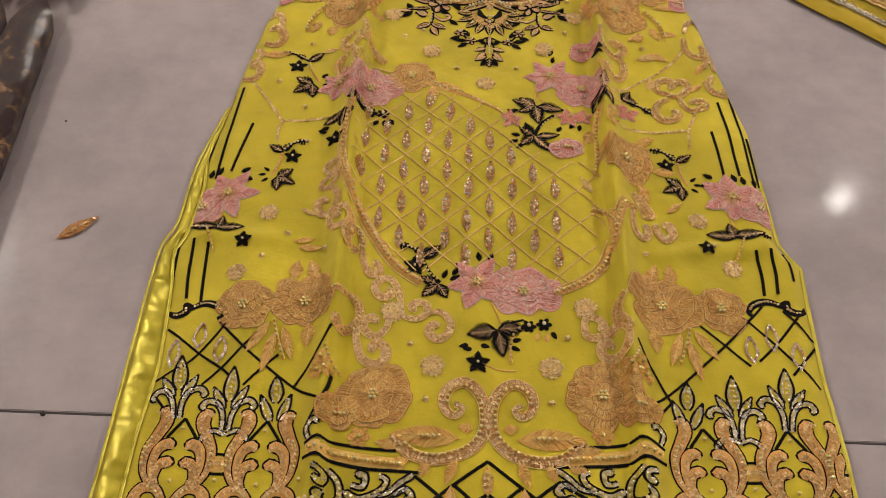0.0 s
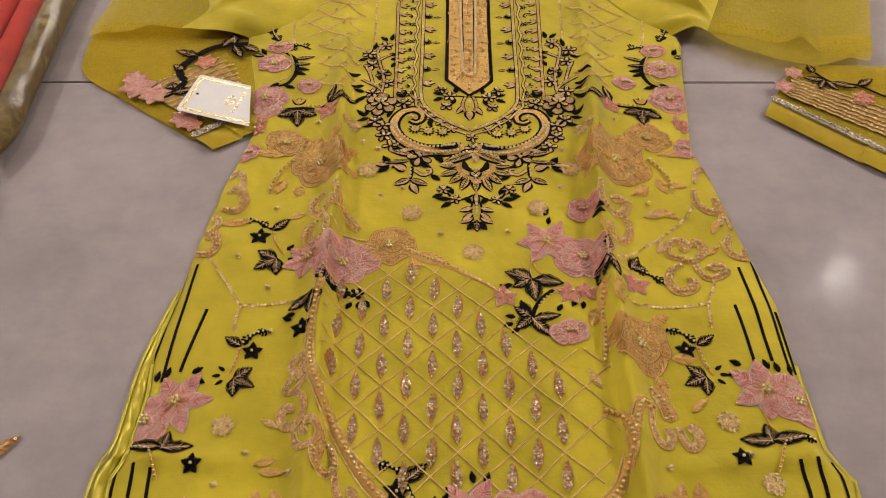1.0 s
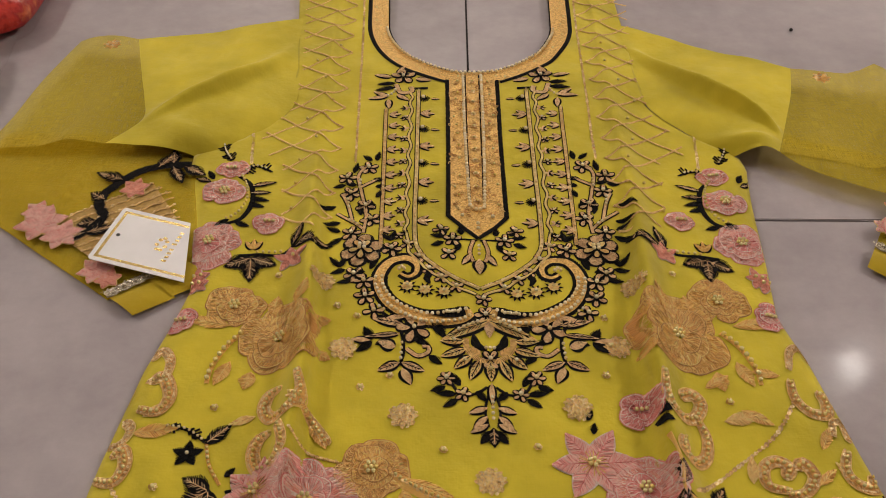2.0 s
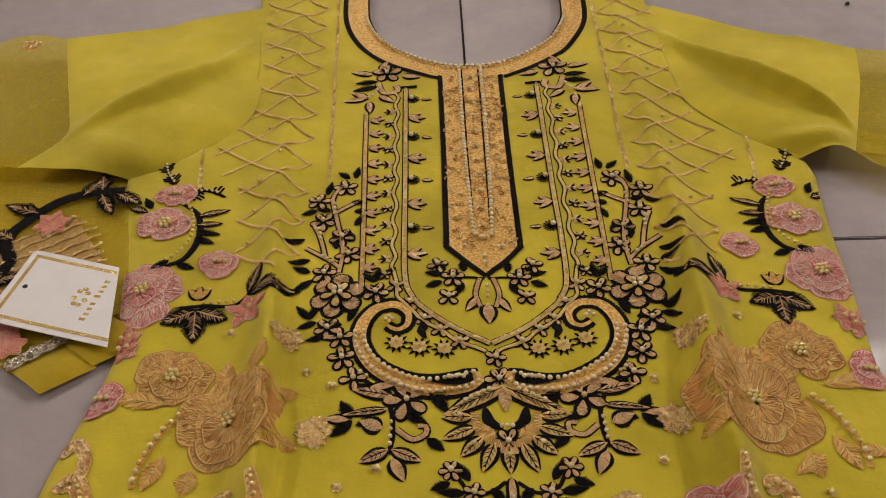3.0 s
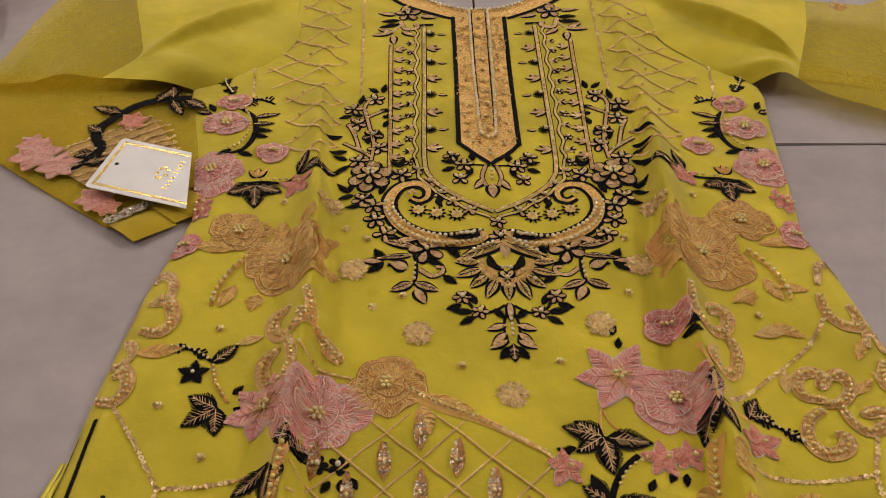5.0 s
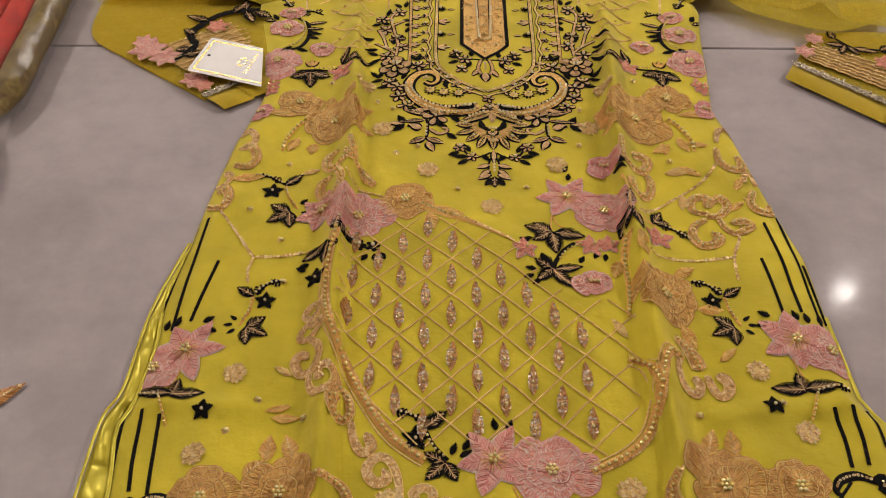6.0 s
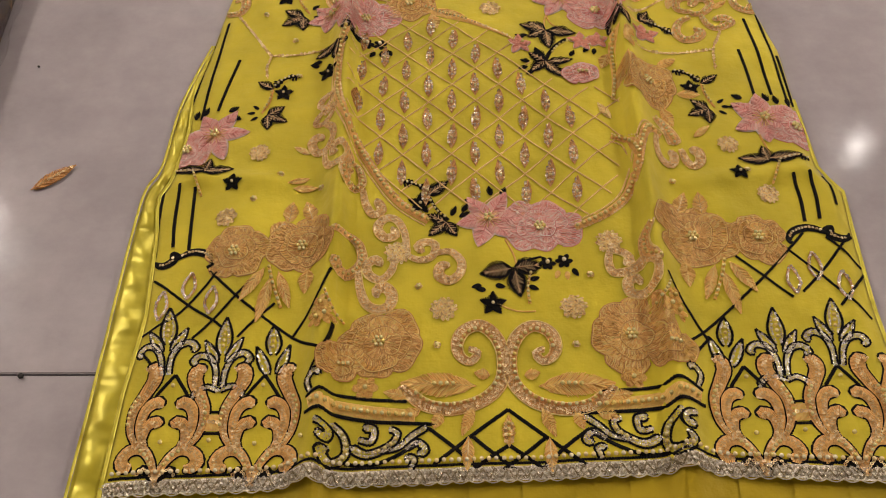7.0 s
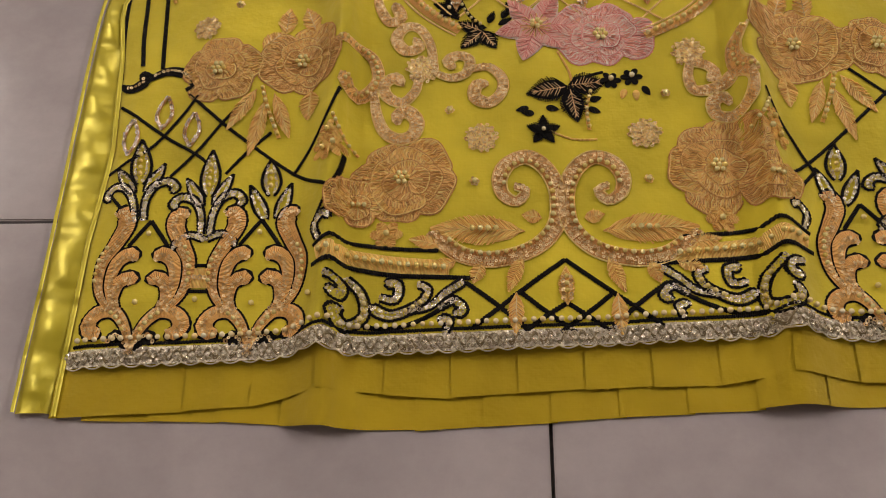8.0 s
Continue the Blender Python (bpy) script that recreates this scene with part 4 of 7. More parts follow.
# -- ladder borders either side of the placket
for sd in (-1, 1):
    c = C + sd * 0.0005
    s = Sheet()
    main = [(c + sd * 0.0495, 0.767), (c + sd * 0.0490, 0.66), (c + sd * 0.0488, 0.575), (c + sd * 0.044, 0.552), (c + sd * 0.034, 0.540), (c + sd * 0.018, 0.527), (c, 0.5165)]
    line = outlined(s, main, 0.0015, PL)
    sequins(s, line, 0.0010, 0.0024, 0.0019)
    ln2 = offset(line, -sd * -0.0066)
    wavy = [(x + sd * 0.0012 * math.sin(i * 0.62), y) for i, (x, y) in enumerate(ln2)]
    outlined(s, wavy[2:], 0.0010, PL, edge=0.0007)
    outer = [(c + sd * 0.0785, 0.738), (c + sd * 0.0765, 0.65), (c + sd * 0.0745, 0.562)]
    sequins(s, outlined(s, outer, 0.0014, PL), 0.0009, 0.0026, 0.0016)
    lad = part("ladder_border", s, tunic, "tan satin-stitch ladder border outlined in black")
    s = Sheet()
    for i in range(4):
        y = 0.754 - 0.0473 * i
        x = c + sd * 0.044
        for k in range(14):
            a = 2 * math.pi * k / 14
            stroke(s, [(x, y), (x + 0.0052 * math.cos(a), y + 0.0052 * math.sin(a))], 0.00045, BK, 0.0005, 0.0006)
        ball(s, x + sd * 0.001, y, 0.002, "pearl", 0.0014)
        leaf(s, x - sd * 0.0065, y, 0 if sd < 0 else 180, 0.0075, 0.0014, YT, edge=BK)
        tulip(s, c + sd * 0.0465, y - 0.0245, -sd, 1.15)
    for i in range(10):
        tulip(s, c + sd * 0.0745, 0.7285 - 0.0167 * i, -sd, 0.95)
    for i in range(12):
        y = 0.738 - 0.0152 * i
        blossom(s, c + sd * 0.0605, y, 0.0042, 4, YT, random.uniform(0, 90), BK if i % 2 else "", bead="pearl" if i % 2 else "")
        for a in (40, 90, 140):
            leaf(s, c + sd * 0.0605, y - 0.0005, 90 + sd * (a - 90 - 90), 0.0052, 0.0011, BK)
    for x, y in ((0.045, 0.547), (0.054, 0.561), (0.028, 0.527), (0.017, 0.518), (0.037, 0.535)):
        blossom(s, c + sd * x, y, 0.0062, 4, YT, 30, BK)
    part("bud_border", s, tunic, "row of small tulip buds, pearls and black tassels")

    # spray at the top of the ladder
    s = Sheet()
    blossom(s, c + sd * 0.0645, 0.789, 0.012, 5, YT, 20, BK, heart=BK)
    for x, y, a, l, w, f in ((0.052, 0.785, -12, 0.014, 0.0036, YT), (0.07, 0.795, 60, 0.013, 0.003, YT), (0.076, 0.788, 170, 0.016, 0.0034, YT), (0.072, 0.778, 185, 0.016, 0.0028, BK),
                             (0.072, 0.771, 190, 0.018, 0.003, BK), (0.078, 0.758, 190, 0.018, 0.0034, YT), (0.078, 0.758, 150, 0.015, 0.003, YT), (0.069, 0.759, -40, 0.014, 0.0035, YT), (0.077, 0.752, -85, 0.014, 0.0034, YT)):
        Pen(s, c, 0, 0, 1, -sd).leaf(-x, y, a, l, w, f, edge=BK if f == YT else "")
    outlined(s, [(c + sd * 0.071, 0.776), (c + sd * 0.066, 0.763), (c + sd * 0.056, 0.766), (c + sd * 0.057, 0.773)], 0.0022, YT)
    stroke(s, [(c + sd * 0.053, 0.7705), (c + sd * 0.041, 0.7705)], 0.0016, BK, 0.0006, 0.0008, rag=0.0003)
    beads(s, curve([(c + sd * 0.079, 0.755), (c + sd * 0.073, 0.760), (c + sd * 0.071, 0.766)]), 0.0017, 0.0037, mat="pearl")
    part("corner_spray", s, lad, "black and tan flower spray")

    # flowering branch beside the ladder
    s = Sheet()
    q = Pen(s, c, 0, 0, 1, sd)
    for pts in ([(0.089, 0.575), (0.088, 0.597), (0.093, 0.622), (0.097, 0.644), (0.091, 0.657)], [(0.089, 0.58), (0.097, 0.588), (0.111, 0.598)], [(0.098, 0.588), (0.103, 0.608), (0.108, 0.62)], [(0.094, 0.63), (0.086, 0.636), (0.081, 0.640)]):
        stroke(s, [q.p(*k) for k in pts], 0.0021, BK, 0.0003, 0.0003, rag=0.0004)
        stroke(s, [q.p(*k) for k in pts], 0.0012, YT, 0.0006, 0.0006)
    for x, y, r in ((0.089, 0.654, 0.0085), (0.106, 0.641, 0.0085), (0.102, 0.622, 0.0085), (0.089, 0.607, 0.0085), (0.084, 0.591, 0.0085), (0.098, 0.575, 0.0085)):
        blossom(s, *q.p(x, y), r, 5, YT, random.uniform(0, 72), BK, heart=BK)
    for x, y, a, l in ((0.083, 0.664, 100, 0.012), (0.087, 0.664, 40, 0.011), (0.101, 0.648, 100, 0.014), (0.107, 0.632, -20, 0.011), (0.084, 0.640, 190, 0.010), (0.098, 0.632, 10, 0.010), (0.082, 0.630, 170, 0.009),
                       (0.113, 0.606, -30, 0.015), (0.081, 0.617, 120, 0.012), (0.081, 0.603, 60, 0.013), (0.092, 0.597, 80, 0.015), (0.108, 0.587, -15, 0.014), (0.105, 0.570, -40, 0.016), (0.107, 0.577, 20, 0.012),
                       (0.066, 0.566, 100, 0.012), (0.066, 0.566, 40, 0.012), (0.062, 0.570, 140, 0.011), (0.058, 0.548, 30, 0.014), (0.078, 0.540, 60, 0.014), (0.081, 0.536, 110, 0.016), (0.085, 0.533, 10, 0.012),
                       (0.104, 0.539, 50, 0.014), (0.104, 0.539, 110, 0.013), (0.100, 0.536, -20, 0.012), (0.094, 0.525, -10, 0.012)):
        q.leaf(x, y, a, l * 0.92, 0.0025, BK)
    beads(s, curve([q.p(0.095, 0.626), q.p(0.095, 0.640)]), 0.0017, 0.004, mat="pearl")
    beads(s, curve([q.p(0.102, 0.604), q.p(0.104, 0.616)]), 0.0017, 0.004, mat="pearl")
    beads(s, curve([q.p(0.092, 0.583), q.p(0.101, 0.590)]), 0.0017, 0.004, mat="pearl")
    blossom(s, *q.p(0.089, 0.556), 0.0175, 6, YT, 20, BK, fat=0.75, bead="")
    blossom(s, *q.p(0.089, 0.556), 0.0105, 5, PL, 50, BK, z=0.0022, bead="")
    for i in range(4):
        q.bead(0.0865 + 0.0036 * (i % 2), 0.5545 + 0.0036 * (i // 2), 0.0018, z=0.004)
    for x, y in ((0.066, 0.557), (0.093, 0.531), (0.085, 0.523), (0.083, 0.508)):
        blossom(s, *q.p(x, y), 0.0085, 5, YT, random.uniform(0, 72), BK, heart=BK)
    part("flowering_branch", s, tunic, "black and tan flowering branch")

    # curled paisley
    body = [(0.006, 0.4945), (0.018, 0.4895), (0.036, 0.4885), (0.052, 0.494), (0.066, 0.504), (0.0735, 0.519), (0.0725, 0.534), (0.065, 0.545), (0.054, 0.5465), (0.0465, 0.540), (0.047, 0.5315), (0.053, 0.5285), (0.0585, 0.532)]
    fat = lambda t: (0.0010 + 0.0056 * (1 - t) ** 0.8) * min(1.0, 0.5 + t * 9)
    s = Sheet()
    pts = [q.p(*k) for k in body]
    stroke(s, pts, lambda t: fat(t) + 0.0026, BK, 0.0003, 0.0005, rag=0.0005)
    line = stroke(s, pts, fat, "gold_filigree", 0.0007, 0.0009)
    pais = part("paisley", s, tunic, "golden paisley outlined in black and set with pearls")
    s = Sheet()
    stroke(s, [q.p(0.011, 0.493), q.p(0.022, 0.4915), q.p(0.037, 0.493)], lambda t: 0.0008 + 0.0028 * math.sin(math.pi * min(1, 0.25 + 0.75 * t)), BK, 0.0022, 0.0008)
    for x in (0.016, 0.020, 0.024):
        q.s = s
        q.bead(x, 0.492, 0.0016, z=0.003)
    for i in range(3):
        q.bead(0.0555 + 0.002 * i, 0.5345 + 0.002 * (i % 2), 0.0016, z=0.002)
    part("seed_eye", s, pais)
    n = len(line)
    for sg in (-1, 1):
        out = []
        for i in range(int(n * 0.03), int(n * 0.60)):
            a, b_ = line[max(0, i - 1)], line[min(n - 1, i + 1)]
            k = math.dist(a, b_) or 1
            o = sg * fat(i / (n - 1)) * 0.62
            out.append((line[i][0] - (b_[1] - a[1]) / k * o, line[i][1] + (b_[0] - a[0]) / k * o))
        pearl_row(pais, out, 0.0016, 0.0040, 0.0016)

    # sprig under the paisley
    s = Sheet()
    q = Pen(s, c, 0, 0, 1, sd)
    stroke(s, [q.p(0.078, 0.497), q.p(0.066, 0.490), q.p(0.056, 0.476), q.p(0.054, 0.46), q.p(0.056, 0.448)], 0.0013, BK, 0.0004, 0.0008, rag=0.0003)
    blossom(s, *q.p(0.047, 0.480), 0.013, 5, YT, 40, BK)
    blossom(s, *q.p(0.076, 0.494), 0.008, 4, YT, 10, BK)
    for x, y, a, l, w, f in ((0.056, 0.483, 170, 0.020, 0.0042, YT), (0.058, 0.474, 188, 0.022, 0.0024, YT), (0.078, 0.468, 175, 0.012, 0.003, YT), (0.076, 0.469, 120, 0.012, 0.0035, BK), (0.076, 0.467, -140, 0.013, 0.0035, BK), (0.066, 0.488, 10, 0.013, 0.0032, YT),
                             (0.060, 0.463, 160, 0.012, 0.005, YT), (0.057, 0.45, 205, 0.015, 0.0038, YT), (0.054, 0.45, -25, 0.016, 0.0038, YT), (0.054, 0.445, -65, 0.014, 0.0042, YT), (0.034, 0.487, -60, 0.018, 0.0038, BK), (0.048, 0.472, -30, 0.014, 0.003, BK),
                             (0.036, 0.456, -40, 0.011, 0.003, BK), (0.064, 0.468, 200, 0.010, 0.003, BK), (0.072, 0.490, -40, 0.010, 0.0028, BK), (0.060, 0.490, -60, 0.010, 0.0026, BK)):
        # leaf angles here are read on the left-hand side
        q2 = Pen(s, c, 0, 0, 1, -sd)
        q2.leaf(-x, y, a, l, w, f, edge=BK if f == YT else "", vein=BK if f == YT and l > 0.014 else "")
    outlined(s, [q.p(0.052, 0.462), q.p(0.044, 0.456), q.p(0.037, 0.459), q.p(0.037, 0.464), q.p(0.041, 0.464)], 0.0014, YT)
    beads(s, curve([q.p(0.055, 0.468), q.p(0.0555, 0.452)]), 0.0016, 0.004, mat="pearl")
    beads(s, curve([q.p(0.074, 0.499), q.p(0.066, 0.493)]), 0.0016, 0.004, mat="pearl")
    for x, y in ((0.053, 0.519), (0.040, 0.515), (0.026, 0.513)):
        for i in range(10):
            a = radians(36 * i)
            leaf(s, *q.p(x, y), 36 * i, 0.0075, 0.0013, BK)
        blossom(s, *q.p(x, y), 0.0045, 8, PL, 0, z=0.0014)
    stroke(s, [q.p(0.041, 0.535), q.p(0.037, 0.531), q.p(0.039, 0.526), q.p(0.036, 0.521)], lambda t: 0.0006 + 0.0022 * math.sin(math.pi * t), BK, 0.0006, 0.0008)
    part("flower_sprig", s, tunic, "black and tan sprig with pearls")

    # flower pair below the placket's point
    s = Sheet()
    q = Pen(s, C, 0, 0, 1, sd)
    blossom(s, *q.p(0.020, 0.566), 0.008, 5, YT, 15, BK, heart=BK)
    blossom(s, *q.p(0.029, 0.577), 0.007, 4, YT, 15, BK)
    blossom(s, *q.p(0.023, 0.551), 0.007, 4, YT, 40, BK)
    stroke(s, [q.p(0.001, 0.565), q.p(0.01, 0.566), q.p(0.02, 0.566)], 0.0009, BK)
    for x, y, a, l in ((0.026, 0.569, 10, 0.011), (0.025, 0.572, 60, 0.011), (0.013, 0.571, 80, 0.009), (0.014, 0.561, -60, 0.010), (0.027, 0.563, -20, 0.010)):
        q.leaf(x, y, a, l, 0.0026, BK)
    outlined(s, [q.p(0.004, 0.565), q.p(0.007, 0.553), q.p(0.0045, 0.543)], 0.0013, YT)
    q.leaf(0.006, 0.55, -55, 0.012, 0.003, YT, edge=BK)
    part("flower_sprig", s, tunic, "black and tan sprig with pearls")

s = Sheet()
leaf(s, C, 0.545, -90, 0.014, 0.005, YT, edge=BK)
for i in range(3):
    ball(s, C, 0.558 - 0.004 * i, 0.0015, "pearl", 0.0012)
blossom(s, C + 0.003, 0.492, 0.0085, 6, YT, 0, BK, heart=BK)
blossom(s, C + 0.002, 0.5065, 0.0065, 5, YT, 0, BK)
# half sun of petals
cx, cy = C + 0.005, 0.468
stroke(s, [(cx + 0.0165 * math.cos(radians(a)), cy + 0.0165 * math.sin(radians(a))) for a in range(170, 371, 10)], 0.0022, GD, 0.0006, 0.001)
for i, a in enumerate(range(178, 363, 23)):
    x, y = cx + 0.0185 * math.cos(radians(a)), cy + 0.0175 * math.sin(radians(a))
    leaf(s, x, y, a, 0.0175 if i % 2 else 0.0155, 0.0042, PL, edge=BK, vein=BK)
    if i % 2 == 0:
        ball(s, x + 0.006 * math.cos(radians(a)), y + 0.006 * math.sin(radians(a)), 0.0016, "pearl", 0.002)
for sd in (-1, 1):
    a = 207 if sd < 0 else -27
    leaf(s, cx, 0.487, a, 0.036, 0.0058, PL, edge=BK, vein=BK)
    for i in range(5):
        d = 0.009 + 0.0037 * i
        ball(s, cx + d * math.cos(radians(a)), 0.488 + d * math.sin(radians(a)), 0.0016, "pearl", 0.0026)
    stroke(s, [(cx + sd * 0.011, 0.474), (cx + sd * 0.009, 0.465), (cx + sd * 0.002, 0.461)], lambda t: 0.0008 + 0.0024 * math.sin(math.pi * t), BK, 0.0008, 0.001)
    leaf(s, cx + sd * 0.007, 0.457, 90 - sd * 50, 0.010, 0.0035, GD)
blossom(s, cx, 0.453, 0.0085, 6, YT, 0, BK, heart=BK)
for i in range(3):
    ball(s, cx + (i - 1) * 0.0028, 0.4615, 0.0015, "pearl", 0.002)
leaf(s, cx, 0.486, -90, 0.014, 0.0035, YT)
part("sun_medallion", s, tunic, "tan half-sun of petals with pearls")
s = Sheet()
for sd in (-1, 1):
    q = Pen(s, cx, 0, 0, 1, sd)
    blossom(s, *q.p(0.030, 0.437), 0.0065, 6, YT, 0, BK)
    stroke(s, [q.p(0.003, 0.43), q.p(0.012, 0.424), q.p(0.022, 0.426), q.p(0.028, 0.436)], 0.0011, BK, rag=0.0003)
    blossom(s, *q.p(0.019, 0.424), 0.0062, 5, YT, 0, BK)
    for x, y, a, l in ((0.021, 0.431, 60, 0.012), (0.024, 0.424, 5, 0.013), (0.023, 0.420, -35, 0.011), (0.010, 0.426, 230, 0.010), (0.031, 0.430, -20, 0.010)):
        q.leaf(x, y, a, l, 0.0027, BK)
    stroke(s, [q.p(0.002, 0.424), q.p(0.005, 0.412), q.p(0.003, 0.398)], 0.0009, BK, rag=0.0003)
    for y, a in ((0.413, -20), (0.406, -45), (0.400, -30)):
        q.leaf(0.004, y, a, 0.012, 0.003, YT, edge=BK)
    q.leaf(0.001, 0.395, -50, 0.012, 0.0036, BK)
for i in range(5):
    ball(s, cx, 0.421 - 0.0042 * i, 0.0014, "pearl", 0.0012)
leaf(s, cx, 0.397, -90, 0.014, 0.0045, BK, vein=YT)
leaf(s, cx, 0.432, -90, 0.016, 0.0028, YT, edge=BK)
part("pendant_spray", s, tunic, "black and tan pendant spray ending in a point")

# -- sequin lines beside the yoke, corded shoulder lattice
for sd in (-1, 1):
    s = Sheet()
    ln = curve([(C + sd * 0.112, 0.95), (C + sd * 0.1085, 0.885), (C + sd * 0.1055, 0.79), (C + sd * 0.1015, 0.662)])
    sequins(s, ln, 0.0014, 0.0031, 0.0007)
    stroke(s, ln, 0.0005, GC, 0.0002, 0.0004)
    ln = curve([(C + sd * 0.193, 0.70), (C + sd * 0.188, 0.656)])
    sequins(s, ln, 0.0014, 0.0031, 0.0007)
    part("sequin_line", s, tunic, "single line of gold sequins")
    s = Sheet()
    OUT = [(0.565, 0.128), (0.585, 0.152), (0.66, 0.160), (0.675, 0.185), (0.70, 0.180), (0.735, 0.164), (0.79, 0.158), (0.96, 0.172)]
    lattice(s, lambda x, y: 0.570 < y < 0.95 and 0.1115 + 0.006 * (y - 0.6) < sd * x < table(OUT, y), sd * 0.1335, 0.7706 if sd < 0 else 0.7531, 0.0203, 0.0148, 0.0010, GC, 26, 0.0003)
    for i in range(9):
        ball(s, C + sd * random.choice((0.128, 0.148, 0.137)), 0.60 + 0.03 * i, 0.0015, "gold_pearl", 0.0004)
    part("cord_lattice", s, tunic, "slanting lattice of twisted golden cord")


# -- flowers and sprigs on the front
def trefoil(s, q, x, y, a, k=1.0, spread=58, vein=TN):
    for d, l in ((0, 1.0), (spread, 0.9), (-spread, 0.9)):
        q.leaf(x, y, a + d, 0.021 * k * l, 0.0062 * k, BK, vein=vein)


def star(s, x, y, r=0.0085, bead="pearl"):
    for i in range(5):
        leaf(s, x, y, 90 + 72 * i, r, r * 0.32, BK)
    ball(s, x, y, 0.0014, bead, 0.0012)


def feather(s, q, pts, w=0.0048):
    line = stroke(s, [q.p(*p) for p in pts], 0.0012, BK, 0.0004, 0.0007)
    for i, (x, y) in enumerate(spaced(line, 0.0026)):
        for sg in (-1, 1):
            a = math.atan2(line[-1][1] - line[0][1], line[-1][0] - line[0][0]) + sg * 0.9
            l = w * (0.6 + 0.5 * math.sin(1.1 * i))
            stroke(s, [(x, y), (x + l * math.cos(a), y + l * math.sin(a))], 0.0008, BK, 0.0004, 0.0006)
    beads(s, line, 0.0013, 0.0034, 0.0010, "pearl")


def side_sprig(x, y, ang, flip, k=1.0):
    s = Sheet()
    q = Pen(s, x, y, ang, k, flip)
    feather(s, q, [(-0.036, 0.010), (-0.022, 0.008), (-0.010, 0.000)])
    star(s, *q.p(-0.018, -0.010), 0.0098 * k)
    q.leaf(-0.008, -0.002, 45, 0.019, 0.005, BK, vein=TN)
    stroke(s, [q.p(-0.008, -0.002), q.p(-0.003, -0.018), q.p(0.006, -0.032)], 0.0011, TN, 0.0004, 0.0007)
    beads(s, curve([q.p(-0.007, -0.004), q.p(-0.003, -0.018), q.p(0.004, -0.029)]), 0.0014, 0.0036)
    trefoil(s, q, 0.0, -0.036, 215, 1.0, 62)
    for dx, dy, a in ((0.008, -0.026, 50), (0.012, -0.030, 10), (0.010, -0.036, -20)):
        q.leaf(dx, dy, a, 0.008, 0.0022, BK)
    return part("leaf_sprig", s, tunic, "black leaf sprig with a star flower and beads")


side_sprig(-0.164, 0.388, 0, 1)
side_sprig(-0.187, 0.262, 12, -1, 0.85)
side_sprig(0.187, 0.266, -12, 1, 0.88)

